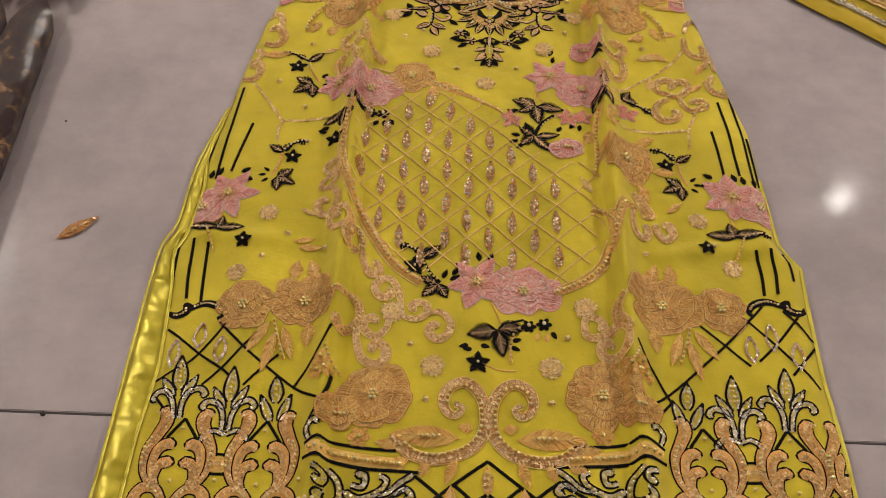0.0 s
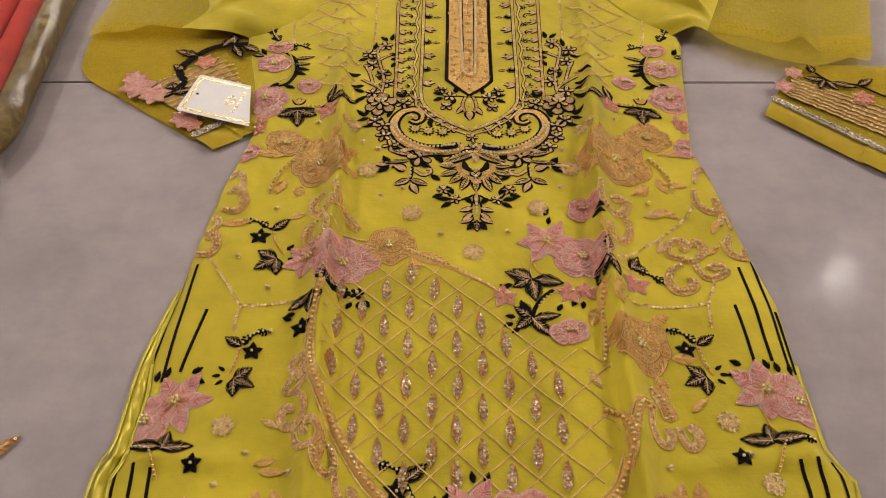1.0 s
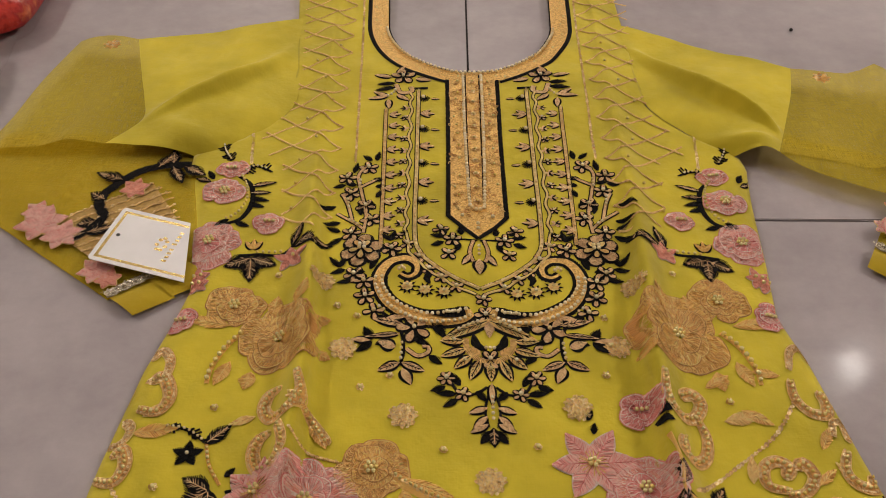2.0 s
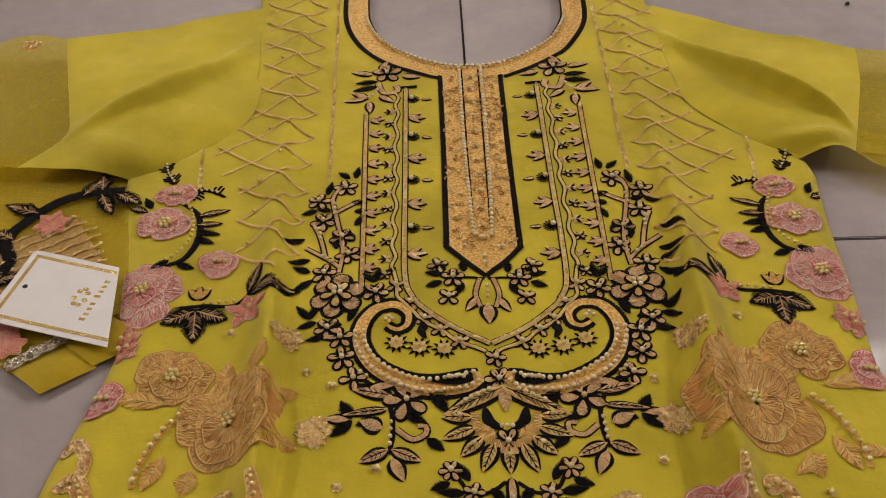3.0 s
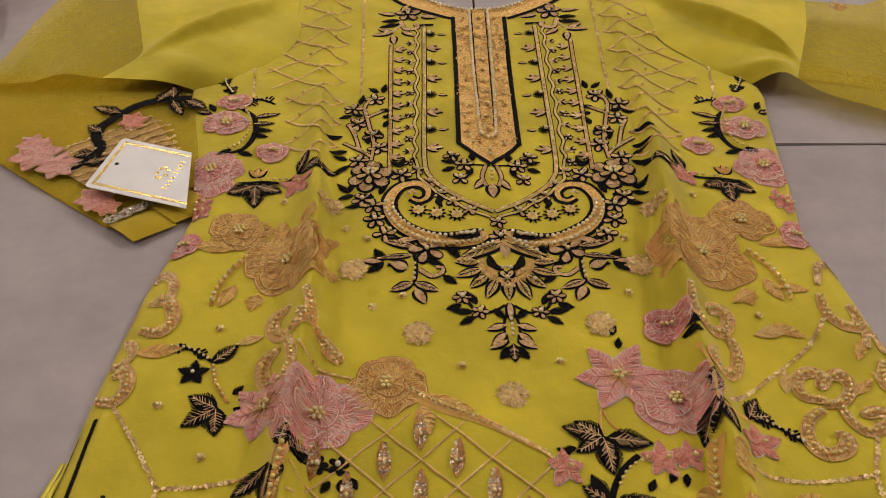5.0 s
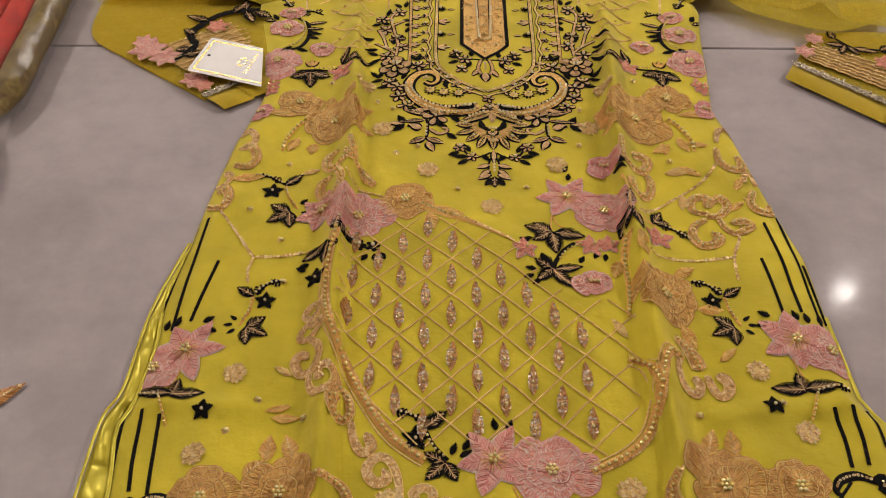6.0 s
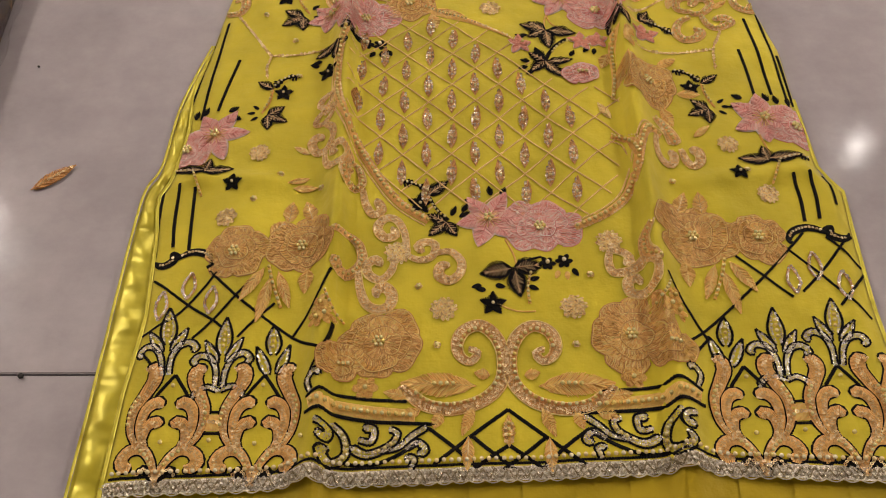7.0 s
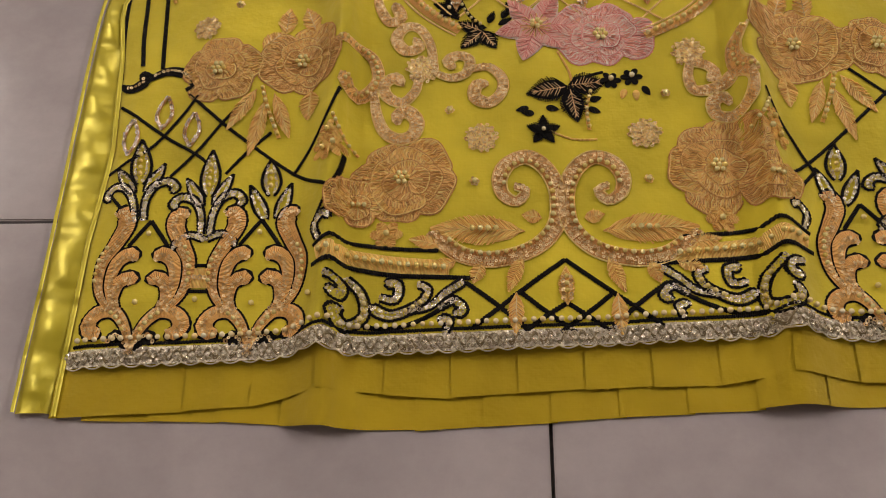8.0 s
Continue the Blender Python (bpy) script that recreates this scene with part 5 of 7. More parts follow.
for x, y, r, m_, i_, rot, sq, rings, lab in (
        (-0.106, 0.346, 0.028, PK, PK, 20, 1.0, 3, "pink satin-stitch rose with a golden bead heart"),
        (0.098, 0.356, 0.026, PK, RS, 10, 1.0, 3, "pink satin-stitch rose with a golden bead heart"),
        (0.104, 0.412, 0.0165, RS, RS, 40, 0.9, 2, "deep rose-pink rosebud on the fold"),
        (0.081, 0.276, 0.0165, PK, CO, 15, 0.85, 2, "small pink rose with a bead"),
        (0.038, 0.119, 0.030, PK, PK, 0, 0.8, 3, "pink satin-stitch rose with a golden bead heart"),
        (0.247, 0.214, 0.024, PK, PK, 0, 0.9, 3, "pink rose at the tunic's edge"),
        (-0.243, 0.198, 0.022, PK, PK, 30, 0.9, 3, "pink rose at the tunic's edge"),
        (-0.201, 0.620, 0.0195, PK, CO, 0, 0.8, 2, "small pink rose with a bead"), (0.203, 0.612, 0.0195, PK, CO, 0, 0.8, 2, "small pink rose with a bead"),
        (-0.203, 0.562, 0.0245, PK, RS, 10, 1.0, 3, "pink satin-stitch rose with a golden bead heart"), (0.206, 0.566, 0.0245, PK, RS, 50, 1.0, 3, "pink satin-stitch rose with a golden bead heart"),
        (-0.160, 0.584, 0.0125, PK, CO, 0, 0.9, 2, "pink rosebud"), (0.163, 0.589, 0.0125, PK, CO, 0, 0.9, 2, "pink rosebud"),
        (-0.200, 0.648, 0.0135, CO, PK, 0, 0.8, 2, "coral-pink rosebud"), (0.200, 0.644, 0.0135, CO, PK, 0, 0.8, 2, "coral-pink rosebud"),
        (-0.209, 0.486, 0.0145, RS, PK, 60, 0.8, 2, "deep pink rosebud at the edge"), (0.209, 0.492, 0.0145, RS, PK, 60, 0.8, 2, "deep pink rosebud at the edge"),
        (-0.173, 0.499, 0.0195, TN, TN, 0, 0.9, 3, "tan thread rose with pearl heart"), (0.173, 0.504, 0.0205, TN, TN, 0, 0.9, 3, "tan thread rose with pearl heart"),
        (-0.137, 0.468, 0.0285, TN, TN, 30, 1.0, 3, "large tan thread rose with pearl heart"), (0.139, 0.473, 0.030, TN, TN, 30, 1.0, 3, "large tan thread rose with pearl heart"),
        (-0.068, 0.368, 0.0205, TN, TN, 0, 0.9, 3, "tan thread rose with pearl heart"),
        (0.134, 0.262, 0.026, TN, TN, 70, 0.8, 3, "large tan thread rose with pearl heart"),
        (-0.138, 0.100, 0.0265, TN, TN, 0, 0.85, 3, "large tan thread rose with pearl heart"), (0.150, 0.110, 0.030, TN, TN, 0, 0.9, 3, "large tan thread rose with pearl heart"),
        (-0.187, 0.094, 0.0215, TN, TN, 20, 0.9, 3, "tan thread rose with pearl heart"), (0.197, 0.108, 0.0225, TN, TN, 20, 0.9, 3, "tan thread rose with pearl heart"),
        (-0.077, 0.021, 0.0265, TN, TN, 50, 0.95, 3, "large tan thread rose with pearl heart"), (0.096, 0.026, 0.0265, TN, TN, 50, 0.95, 3, "large tan thread rose with pearl heart"),
        (-0.100, 0.004, 0.0155, TN, TN, 10, 0.9, 2, "tan thread rosebud"), (0.122, 0.014, 0.0155, TN, TN, 10, 0.9, 2, "tan thread rosebud")):
    rose(tunic, x, y, r * (1.12 if m_ == TN else 1.0), m_, i_, rot, sq, 7 if r > 0.019 else 3, lab, rings=rings, edge="pale_thread" if m_ == TN else "blush_thread", root="brown_thread" if m_ == TN else RS)


def lily(x, y, r, rot, n=6, mat=PK, label="pink star-petalled flower with a golden bead heart", pearls=5):
    s = Sheet()
    for i in range(n):
        a = rot + 360 * i / n + random.uniform(-9, 9)
        rr = r * random.uniform(0.84, 1.12)
        leaf(s, x, y, a, rr, r * random.uniform(0.27, 0.36), mat, z=0.0005 + 0.0003 * (i % 2), edge="blush_thread", h=0.0008, vein=RS if mat == PK else "")
    if mat == PK:
        for i in range(3 * n):
            a = radians(rot + 120 * i / n + random.uniform(-8, 8))
            stitch(s, (x, y), (x + 0.36 * r * math.cos(a), y + 0.36 * r * math.sin(a)), 0.0005, GD, 0.0017)
    ob = part("star_flower", s, tunic, label)
    b_ = Sheet()
    for i in range(pearls):
        a = 6.283 * i / pearls
        ball(b_, x + 0.0026 * math.cos(a), y + 0.0026 * math.sin(a), 0.0016, "gold_pearl", 0.0028)
    part("bead_knot", b_, ob, "knot of golden pearl beads")


for x, y, r, rot in ((-0.136, 0.350, 0.024, 15), (0.068, 0.372, 0.026, 0), (0.000, 0.125, 0.026, 10), (-0.222, 0.213, 0.026, 0), (0.223, 0.224, 0.026, 30)):
    lily(x, y, r, rot)
for x, y, r in ((0.029, 0.309, 0.0115), (0.139, 0.327, 0.013), (-0.139, 0.545, 0.0125), (0.143, 0.551, 0.0125), (0.083, 0.316, 0.012), (0.098, 0.318, 0.010)):
    lily(x, y, r, 90, 5, CO, "small coral five-petalled star flower", 1)
for x, y in ((-0.205, 0.527), (0.210, 0.530), (-0.205, 0.520), (0.215, 0.525)):
    lily(x, y, 0.010, 30, 5, CO, "small coral five-petalled star flower", 2)

# vines and leaf groups over the front
for sd in (-1, 1):
    s = Sheet()
    q = Pen(s, C, 0, 0, 1, sd)
    stroke(s, [q.p(0.196, 0.640), q.p(0.184, 0.628), q.p(0.180, 0.608), q.p(0.186, 0.590), q.p(0.200, 0.582)], lambda t: 0.0013 + 0.0009 * math.sin(math.pi * t), BK, 0.0004, 0.0008, rag=0.0004)
    beads(s, curve([q.p(0.1935, 0.640), q.p(0.187, 0.627), q.p(0.1845, 0.609), q.p(0.190, 0.594), q.p(0.198, 0.588)]), 0.0016, 0.0038)
    for x, y, a, l in ((0.183, 0.618, 175, 0.016), (0.182, 0.612, 190, 0.015), (0.182, 0.606, 200, 0.013), (0.218, 0.632, 30, 0.016), (0.216, 0.636, 60, 0.012), (0.190, 0.585, 200, 0.012), (0.183, 0.626, 160, 0.02), (0.196, 0.588, -40, 0.012)):
        q.leaf(x, y, a, l, 0.0027, BK, vein=TN if l > 0.015 else "")
    for pts in ([(0.192, 0.645), (0.184, 0.652), (0.174, 0.650)], [(0.205, 0.660), (0.212, 0.672), (0.215, 0.682)]):
        feather(s, q, pts, 0.0072)
    stroke(s, [q.p(0.182, 0.549), q.p(0.168, 0.551), q.p(0.150, 0.551), q.p(0.140, 0.560)], 0.0013, BK, 0.0004, 0.0008, rag=0.0003)
    beads(s, curve([q.p(0.170, 0.552), q.p(0.148, 0.553)]), 0.0016, 0.0042)
    q.leaf(0.142, 0.559, 110, 0.019, 0.0046, BK, vein=TN)
    q.leaf(0.140, 0.556, 170, 0.028, 0.0052, BK, vein=TN)
    trefoil(s, q, 0.172, 0.547, -95, 1.1, 66)
    for a in (50, 90, 130):
        q.leaf(0.172, 0.556, a, 0.010, 0.0028, TN, edge=BK)
    part("flower_vine", s, tunic, "black vine with leaves and golden beads")

    # tan leaves and beaded stems by the large roses
    s = Sheet()
    for x, y, a, l, w in ((0.178, 0.482, 10, 0.032, 0.005), (0.172, 0.450, -70, 0.020, 0.0052), (0.131, 0.496, 110, 0.018, 0.006), (0.148, 0.492, 95, 0.017, 0.0055), (0.118, 0.483, 165, 0.012, 0.005), (0.115, 0.455, 200, 0.012, 0.005), (0.156, 0.441, -80, 0.014, 0.0058)):
        q2 = Pen(s, C, 0, 0, 1, sd)
        q2.leaf(x, y, a, l, w, TN, vein=PL)
    ln = stroke(s, [q.p(0.166, 0.476), q.p(0.176, 0.464), q.p(0.183, 0.446), q.p(0.184, 0.432)], 0.0016, TN, 0.0004, 0.0007)
    beads(s, ln, 0.0022, 0.0050, 0.0010)
    part("leaf_spray", s, tunic, "tan leaf spray with a beaded stem")

s = Sheet()
q = Pen(s, 0, 0)
trefoil(s, q, 0.052, 0.330, 215, 0.9, 70)
q.leaf(0.052, 0.330, 165, 0.022, 0.0065, BK, vein=TN)
q.leaf(0.055, 0.329, -8, 0.024, 0.0066, BK, vein=TN)
q.leaf(0.053, 0.327, -85, 0.021, 0.0066, BK, vein=TN)
stroke(s, [(0.062, 0.372), (0.053, 0.345), (0.052, 0.328)], 0.0008, TN)
stroke(s, [(0.068, 0.330), (0.058, 0.338), (0.054, 0.35)], 0.0007, TN)
stroke(s, [(0.070, 0.318), (0.060, 0.309), (0.053, 0.296), (0.050, 0.284)], 0.0018, BK, rag=0.0004)
beads(s, curve([(0.076, 0.317), (0.063, 0.309), (0.056, 0.298)]), 0.0015, 0.0038)
trefoil(s, q, 0.050, 0.289, 225, 0.85, 80)
q.leaf(0.050, 0.287, -45, 0.024, 0.0055, BK, vein=TN)
q.leaf(0.052, 0.288, 10, 0.022, 0.0045, BK, vein=TN)
q.leaf(0.048, 0.290, 110, 0.016, 0.005, BK)
for x, y, a in ((0.036, 0.322, 200), (0.033, 0.318, 160), (0.037, 0.288, 170), (0.035, 0.282, 200), (0.040, 0.278, 220), (0.072, 0.296, 60), (0.088, 0.308, 240), (0.094, 0.307, 260), (0.071, 0.394, 80), (0.068, 0.404, 60)):
    q.leaf(x, y, a, 0.008, 0.0022, BK)
part("leaf_sprig", s, tunic, "black rose-leaf sprig with gold veins")
s = Sheet()
q = Pen(s, 0, 0)
for x, y, a, l in ((0.115, 0.345, 250, 0.022), (0.118, 0.345, -70, 0.020), (0.116, 0.350, 80, 0.016), (0.137, 0.343, 60, 0.017), (0.139, 0.345, 5, 0.012)):
    q.leaf(x, y, a, l, 0.005, BK, vein=TN)
stroke(s, [(0.114, 0.385), (0.118, 0.365), (0.117, 0.345), (0.130, 0.342), (0.145, 0.345)], 0.0012, TN)
feather(s, q, [(0.143, 0.345), (0.156, 0.337), (0.166, 0.327)], 0.005)
for x, y, a in ((0.110, 0.398, -20), (0.112, 0.402, 20)):
    q.leaf(x, y, a, 0.010, 0.003, BK)
part("leaf_sprig", s, tunic, "black leaf sprig with a star flower and beads")
s = Sheet()
q = Pen(s, 0, 0)
for x, y, a, l in ((-0.128, 0.308, 215, 0.022), (-0.126, 0.306, 260, 0.018), (-0.122, 0.316, 75, 0.012), (-0.118, 0.315, 30, 0.012)):
    q.leaf(x, y, a, l, 0.0056, BK, vein=TN)
star(s, -0.134, 0.277, 0.009)
for x, y in ((-0.103, 0.314), (-0.092, 0.314)):
    blossom(s, x, y, 0.0065, 5, BK, 0, bead="pearl")
for x, y, a in ((-0.096, 0.304, 240), (-0.090, 0.305, 270), (-0.085, 0.306, 300), (-0.141, 0.292, 200), (-0.143, 0.286, 160), (-0.118, 0.302, 250)):
    q.leaf(x, y, a, 0.008, 0.0023, BK)
stroke(s, [(-0.12, 0.325), (-0.114, 0.315), (-0.10, 0.312), (-0.088, 0.310)], 0.0009, BK)
part("leaf_sprig", s, tunic, "black leaf sprig with a star flower and beads")
s = Sheet()
q = Pen(s, 0, 0)
feather(s, q, [(-0.068, 0.163), (-0.056, 0.160), (-0.046, 0.154)], 0.005)
star(s, -0.052, 0.142, 0.010)
q.leaf(-0.046, 0.150, 40, 0.019, 0.0055, BK, vein=TN)
stroke(s, [(-0.046, 0.150), (-0.040, 0.138), (-0.030, 0.126)], 0.0012, BK, rag=0.0003)
beads(s, curve([(-0.045, 0.146), (-0.040, 0.136), (-0.032, 0.128)]), 0.0014, 0.0036)
trefoil(s, q, -0.032, 0.124, 225, 0.85, 75)
for x, y, a in ((-0.028, 0.130, 70), (-0.022, 0.128, 30), (-0.020, 0.133, 60), (0.002, 0.148, 100), (0.010, 0.148, 70), (-0.013, 0.137, 120)):
    q.leaf(x, y, a, 0.009, 0.0024, BK)
part("leaf_sprig", s, tunic, "black leaf sprig with a star flower and beads")
s = Sheet()
q = Pen(s, 0, 0)
stroke(s, [(0.012, 0.105), (0.018, 0.09), (0.020, 0.076)], 0.0008, TN)
stroke(s, [(0.038, 0.092), (0.025, 0.086), (0.018, 0.079)], 0.0010, BK)
for x, y, a, l in ((0.016, 0.079, 190, 0.023), (0.018, 0.078, -80, 0.021), (0.018, 0.080, 12, 0.021)):
    q.leaf(x, y, a, l, 0.0072, BK, vein=TN)
for x, y in ((0.042, 0.086), (0.054, 0.088)):
    blossom(s, x, y, 0.0062, 6, BK, 0, bead="pearl")
for x, y, a in ((0.056, 0.079, 270), (0.060, 0.081, 300), (0.050, 0.080, 250), (0.029, 0.071, 20), (0.028, 0.066, -20), (-0.006, 0.066, 190), (-0.003, 0.062, 170), (0.004, 0.066, -10)):
    q.leaf(x, y, a, 0.0075, 0.0024, BK if random.random() < 0.6 else TN, edge="")
star(s, 0.002, 0.051, 0.0098)
ln = stroke(s, [(0.030, 0.078), (0.027, 0.066), (0.028, 0.052)], 0.0011, TN)
beads(s, ln, 0.0015, 0.0036)
stroke(s, [(0.005, 0.051), (0.018, 0.046), (0.032, 0.046)], 0.0007, TN)
part("leaf_sprig", s, tunic, "black rose-leaf sprig with gold veins")
for sd, c in ((-1, -0.006), (1, 0.001)):
    s = Sheet()
    q = Pen(s, c, 0, 0, 1, sd)
    dy = 0.0 if sd < 0 else 0.008
    for x, y, a, l in ((0.222, 0.174, 178, 0.024), (0.221, 0.175, 5, 0.026), (0.221, 0.172, 100, 0.016)):
        q.leaf(x - 0.003, y + dy, a, l, 0.0055, BK, vein=TN)
    feather(s, q, [(0.25, 0.175 + dy), (0.238, 0.176 + dy), (0.226, 0.173 + dy)], 0.0045)
    star(s, *q.p(0.193, 0.160 + dy), 0.008)
    ln = stroke(s, [q.p(0.216, 0.20 + dy), q.p(0.219, 0.187 + dy), q.p(0.221, 0.176 + dy)], 0.0009, TN)
    ln = stroke(s, [q.p(0.226, 0.172 + dy), q.p(0.221, 0.16 + dy), q.p(0.217, 0.15 + dy)], 0.0010, TN)
    beads(s, ln, 0.0014, 0.0036)
    for x, y, a in ((0.236, 0.232, 100), (0.245, 0.232, 80), (0.205, 0.232, 200), (0.208, 0.238, 150), (0.229, 0.235, 110)):
        q.leaf(x, y + dy, a, 0.009, 0.0026, BK)
    part("leaf_sprig", s, tunic, "black rose-leaf sprig with gold veins")

# -- black stripes at the sides
STRIPES_R = [[(0.242, 0.354), (0.2455, 0.30), (0.247, 0.237)], [(0.229, 0.346), (0.2325, 0.30), (0.2345, 0.250)], [(0.217, 0.305), (0.219, 0.28), (0.2205, 0.247)],
             [(0.2575, 0.166), (0.2605, 0.15), (0.2605, 0.136)], [(0.246, 0.167), (0.247, 0.145), (0.2455, 0.124)], [(0.234, 0.166), (0.236, 0.145), (0.235, 0.123)]]
for sd in (-1, 1):
    dy = 0.0 if sd < 0 else 0.006
    for pts in ([(0.241, 0.336), (0.244, 0.30), (0.250, 0.234)], [(0.231, 0.347), (0.234, 0.30), (0.237, 0.231)], [(0.214, 0.299), (0.219, 0.27), (0.224, 0.239)],
                [(0.2545, 0.163), (0.2525, 0.13), (0.2485, 0.093)], [(0.242, 0.163), (0.240, 0.13), (0.2355, 0.101)], [(0.229, 0.159), (0.227, 0.13), (0.2235, 0.099)]):
        s = Sheet()
        if sd > 0:
            pts = STRIPES_R.pop(0)
        stroke(s, [(sd * x, y) for x, y in pts], 0.0013, BK, 0.0004, 0.0008, rag=0.0003, step=0.0014)
        part("black_stripe", s, tunic)
s = Sheet()
stroke(s, [(0.2495, 0.30), (0.251, 0.27), (0.2515, 0.24)], 0.0013, BK, 0.0004, 0.0008, rag=0.0003)
part("black_stripe", s, tunic)

# -- golden net with sequin seeds, framed by a beaded arch
TOP = [(-0.125, 0.315), (-0.085, 0.338), (-0.066, 0.350), (-0.03, 0.343), (0.02, 0.318), (0.03, 0.300), (0.05, 0.272), (0.07, 0.258), (0.105, 0.262)]


def in_net(x, y):
    u = (x + 0.003) / 0.113
    if abs(u) > 1:
        return False
    return y < table(TOP, x) and y > 0.262 - 0.138 * math.sqrt(1 - (u * u if u < 0 else u ** 8))


s = Sheet()
lattice(s, in_net, -0.048, 0.2985, 0.0193, 0.0182, 0.0007, GC)
net = part("gold_net", s, tunic, "diamond net of golden cord")
for i in range(-4, 8):
    for j in range(-2, 14):
        if (i + j) % 2:
            continue
        x, y = -0.048 + 0.0193 * (i - 1), 0.2985 + 0.0182 * (1 - j)
        if in_net(x, y + 0.008) and in_net(x, y - 0.012) and in_net(x - 0.008, y) and in_net(x + 0.008, y):
            s = Sheet()
            leaf(s, x, y - 0.0115, 90 + random.uniform(-6, 6), 0.0235, 0.0036, "brown_thread", h=0.0006)
            for k in range(12):
                t = (k + 0.5) / 12
                for o in ((-1, 0, 1) if 0.15 < t < 0.75 else (0,)):
                    disc(s, x + o * 0.0026 * leafy(t), y - 0.0115 + 0.0225 * t, 0.0011, "silver_sequin" if k % 3 else "sequin", 0.0012, 0.6)
            ball(s, x, y - 0.003, 0.0013, "gold_pearl", 0.0018)
            part("sequin_seed", s, net)
arch_l = [(-0.119, 0.317), (-0.1235, 0.28), (-0.121, 0.24), (-0.107, 0.205), (-0.087, 0.168), (-0.068, 0.142), (-0.045, 0.126)]
arch_r = [(0.1387, 0.2065), (0.131, 0.2098), (0.1242, 0.2024), (0.1184, 0.1856), (0.1135, 0.166), (0.103, 0.142), (0.085, 0.126), (0.064, 0.117)]
arch_in = [(0.0988, 0.206), (0.1095, 0.2013), (0.1141, 0.1912), (0.1161, 0.1785)]
for a in (arch_l, arch_r, arch_in):
    s = Sheet()
    ln = stroke(s, a, 0.0036 if a is not arch_in else 0.0022, "copper_thread", 0.0004, 0.0012)
    beads(s, offset(ln, -0.0002), 0.0020, 0.0044, 0.0014)
    sequins(s, offset(ln, 0.0030), 0.0010, 0.0028, 0.0010)
    stroke(s, offset(ln, -0.0052), 0.0008, GC, 0.0004, 0.0008, smooth=False)
    part("beaded_arch", s, tunic, "tan arch set with golden beads")
s = Sheet()
ln = stroke(s, [(-0.055, 0.364), (-0.035, 0.350), (-0.010, 0.338), (0.018, 0.319), (0.024, 0.312)], lambda t: 0.0044 * (1 - t) + 0.0006, TN, 0.0004, 0.0009)
beads(s, offset(ln, 0.001)[:len(ln) // 2], 0.0014, 0.0036)
sequins(s, ln, 0.0011, 0.0028, 0.0016)
leaf(s, -0.046, 0.360, -25, 0.030, 0.004, TN, vein=PL)
leaf(s, -0.048, 0.352, -75, 0.020, 0.0055, TN, vein=PL)
ln = stroke(s, [(-0.118, 0.385), (-0.105, 0.376), (-0.088, 0.372)], 0.0009, GC)
sequins(s, ln, 0.0012, 0.0028, 0.0010)
part("leaf_spray", s, tunic, "tan leaf spray with a beaded stem")

# -- sequin chains
for pts in ([(-0.224, 0.356), (-0.205, 0.330), (-0.186, 0.300)], [(-0.186, 0.300), (-0.188, 0.285), (-0.186, 0.274)], [(-0.186, 0.301), (-0.160, 0.302), (-0.138, 0.306)],
            [(0.208, 0.424), (0.188, 0.396), (0.160, 0.374), (0.124, 0.348)], [(0.128, 0.307), (0.16, 0.303), (0.196, 0.306)], [(0.209, 0.342), (0.204, 0.325), (0.196, 0.306), (0.194, 0.282)]):
    s = Sheet()
    ln = curve(pts)
    stroke(s, ln, 0.0006, GC, 0.0003, 0.0005, smooth=False)
    sequins(s, ln, 0.0016, 0.0033, 0.0009)
    part("sequin_chain", s, tunic)

# -- tan scrolls
SC = "tan sequinned scroll"
CHEST = (
    ([(-0.1186, 0.4292), (-0.1142, 0.4121), (-0.1212, 0.4011), (-0.1318, 0.3996), (-0.1392, 0.4097), (-0.1365, 0.4216), (-0.128, 0.4216)], 0.0038, True),
    ([(-0.1224, 0.4113), (-0.112, 0.4056), (-0.1022, 0.3927), (-0.0957, 0.3829)], 0.0030, True),
    ([(-0.1272, 0.3925), (-0.1219, 0.3764), (-0.1266, 0.3648), (-0.1361, 0.3647), (-0.1411, 0.3763), (-0.1383, 0.3867), (-0.1307, 0.3882)], 0.0038, True),
    ([(-0.2192, 0.433), (-0.209, 0.4361), (-0.2082, 0.4501), (-0.2159, 0.4595), (-0.2223, 0.4516)], 0.0030, False),
    ([(-0.2204, 0.4105), (-0.2076, 0.4084), (-0.2021, 0.421), (-0.2095, 0.4361), (-0.2173, 0.4307)], 0.0040, True),
    ([(-0.2336, 0.3831), (-0.2236, 0.3867), (-0.2213, 0.3959), (-0.2274, 0.4024)], 0.0028, False),
    ([(-0.2357, 0.3611), (-0.223, 0.3572), (-0.2178, 0.368), (-0.2223, 0.3797), (-0.2287, 0.3748)], 0.0038, True),
    ([(0.1194, 0.4313), (0.1183, 0.4141), (0.1252, 0.4033), (0.1368, 0.4055), (0.1433, 0.4165), (0.1379, 0.4239), (0.1286, 0.4179)], 0.0038, True),
    ([(0.1377, 0.4077), (0.1425, 0.3934), (0.1393, 0.3781), (0.1297, 0.3711), (0.1227, 0.3758), (0.126, 0.3863)], 0.0038, True))
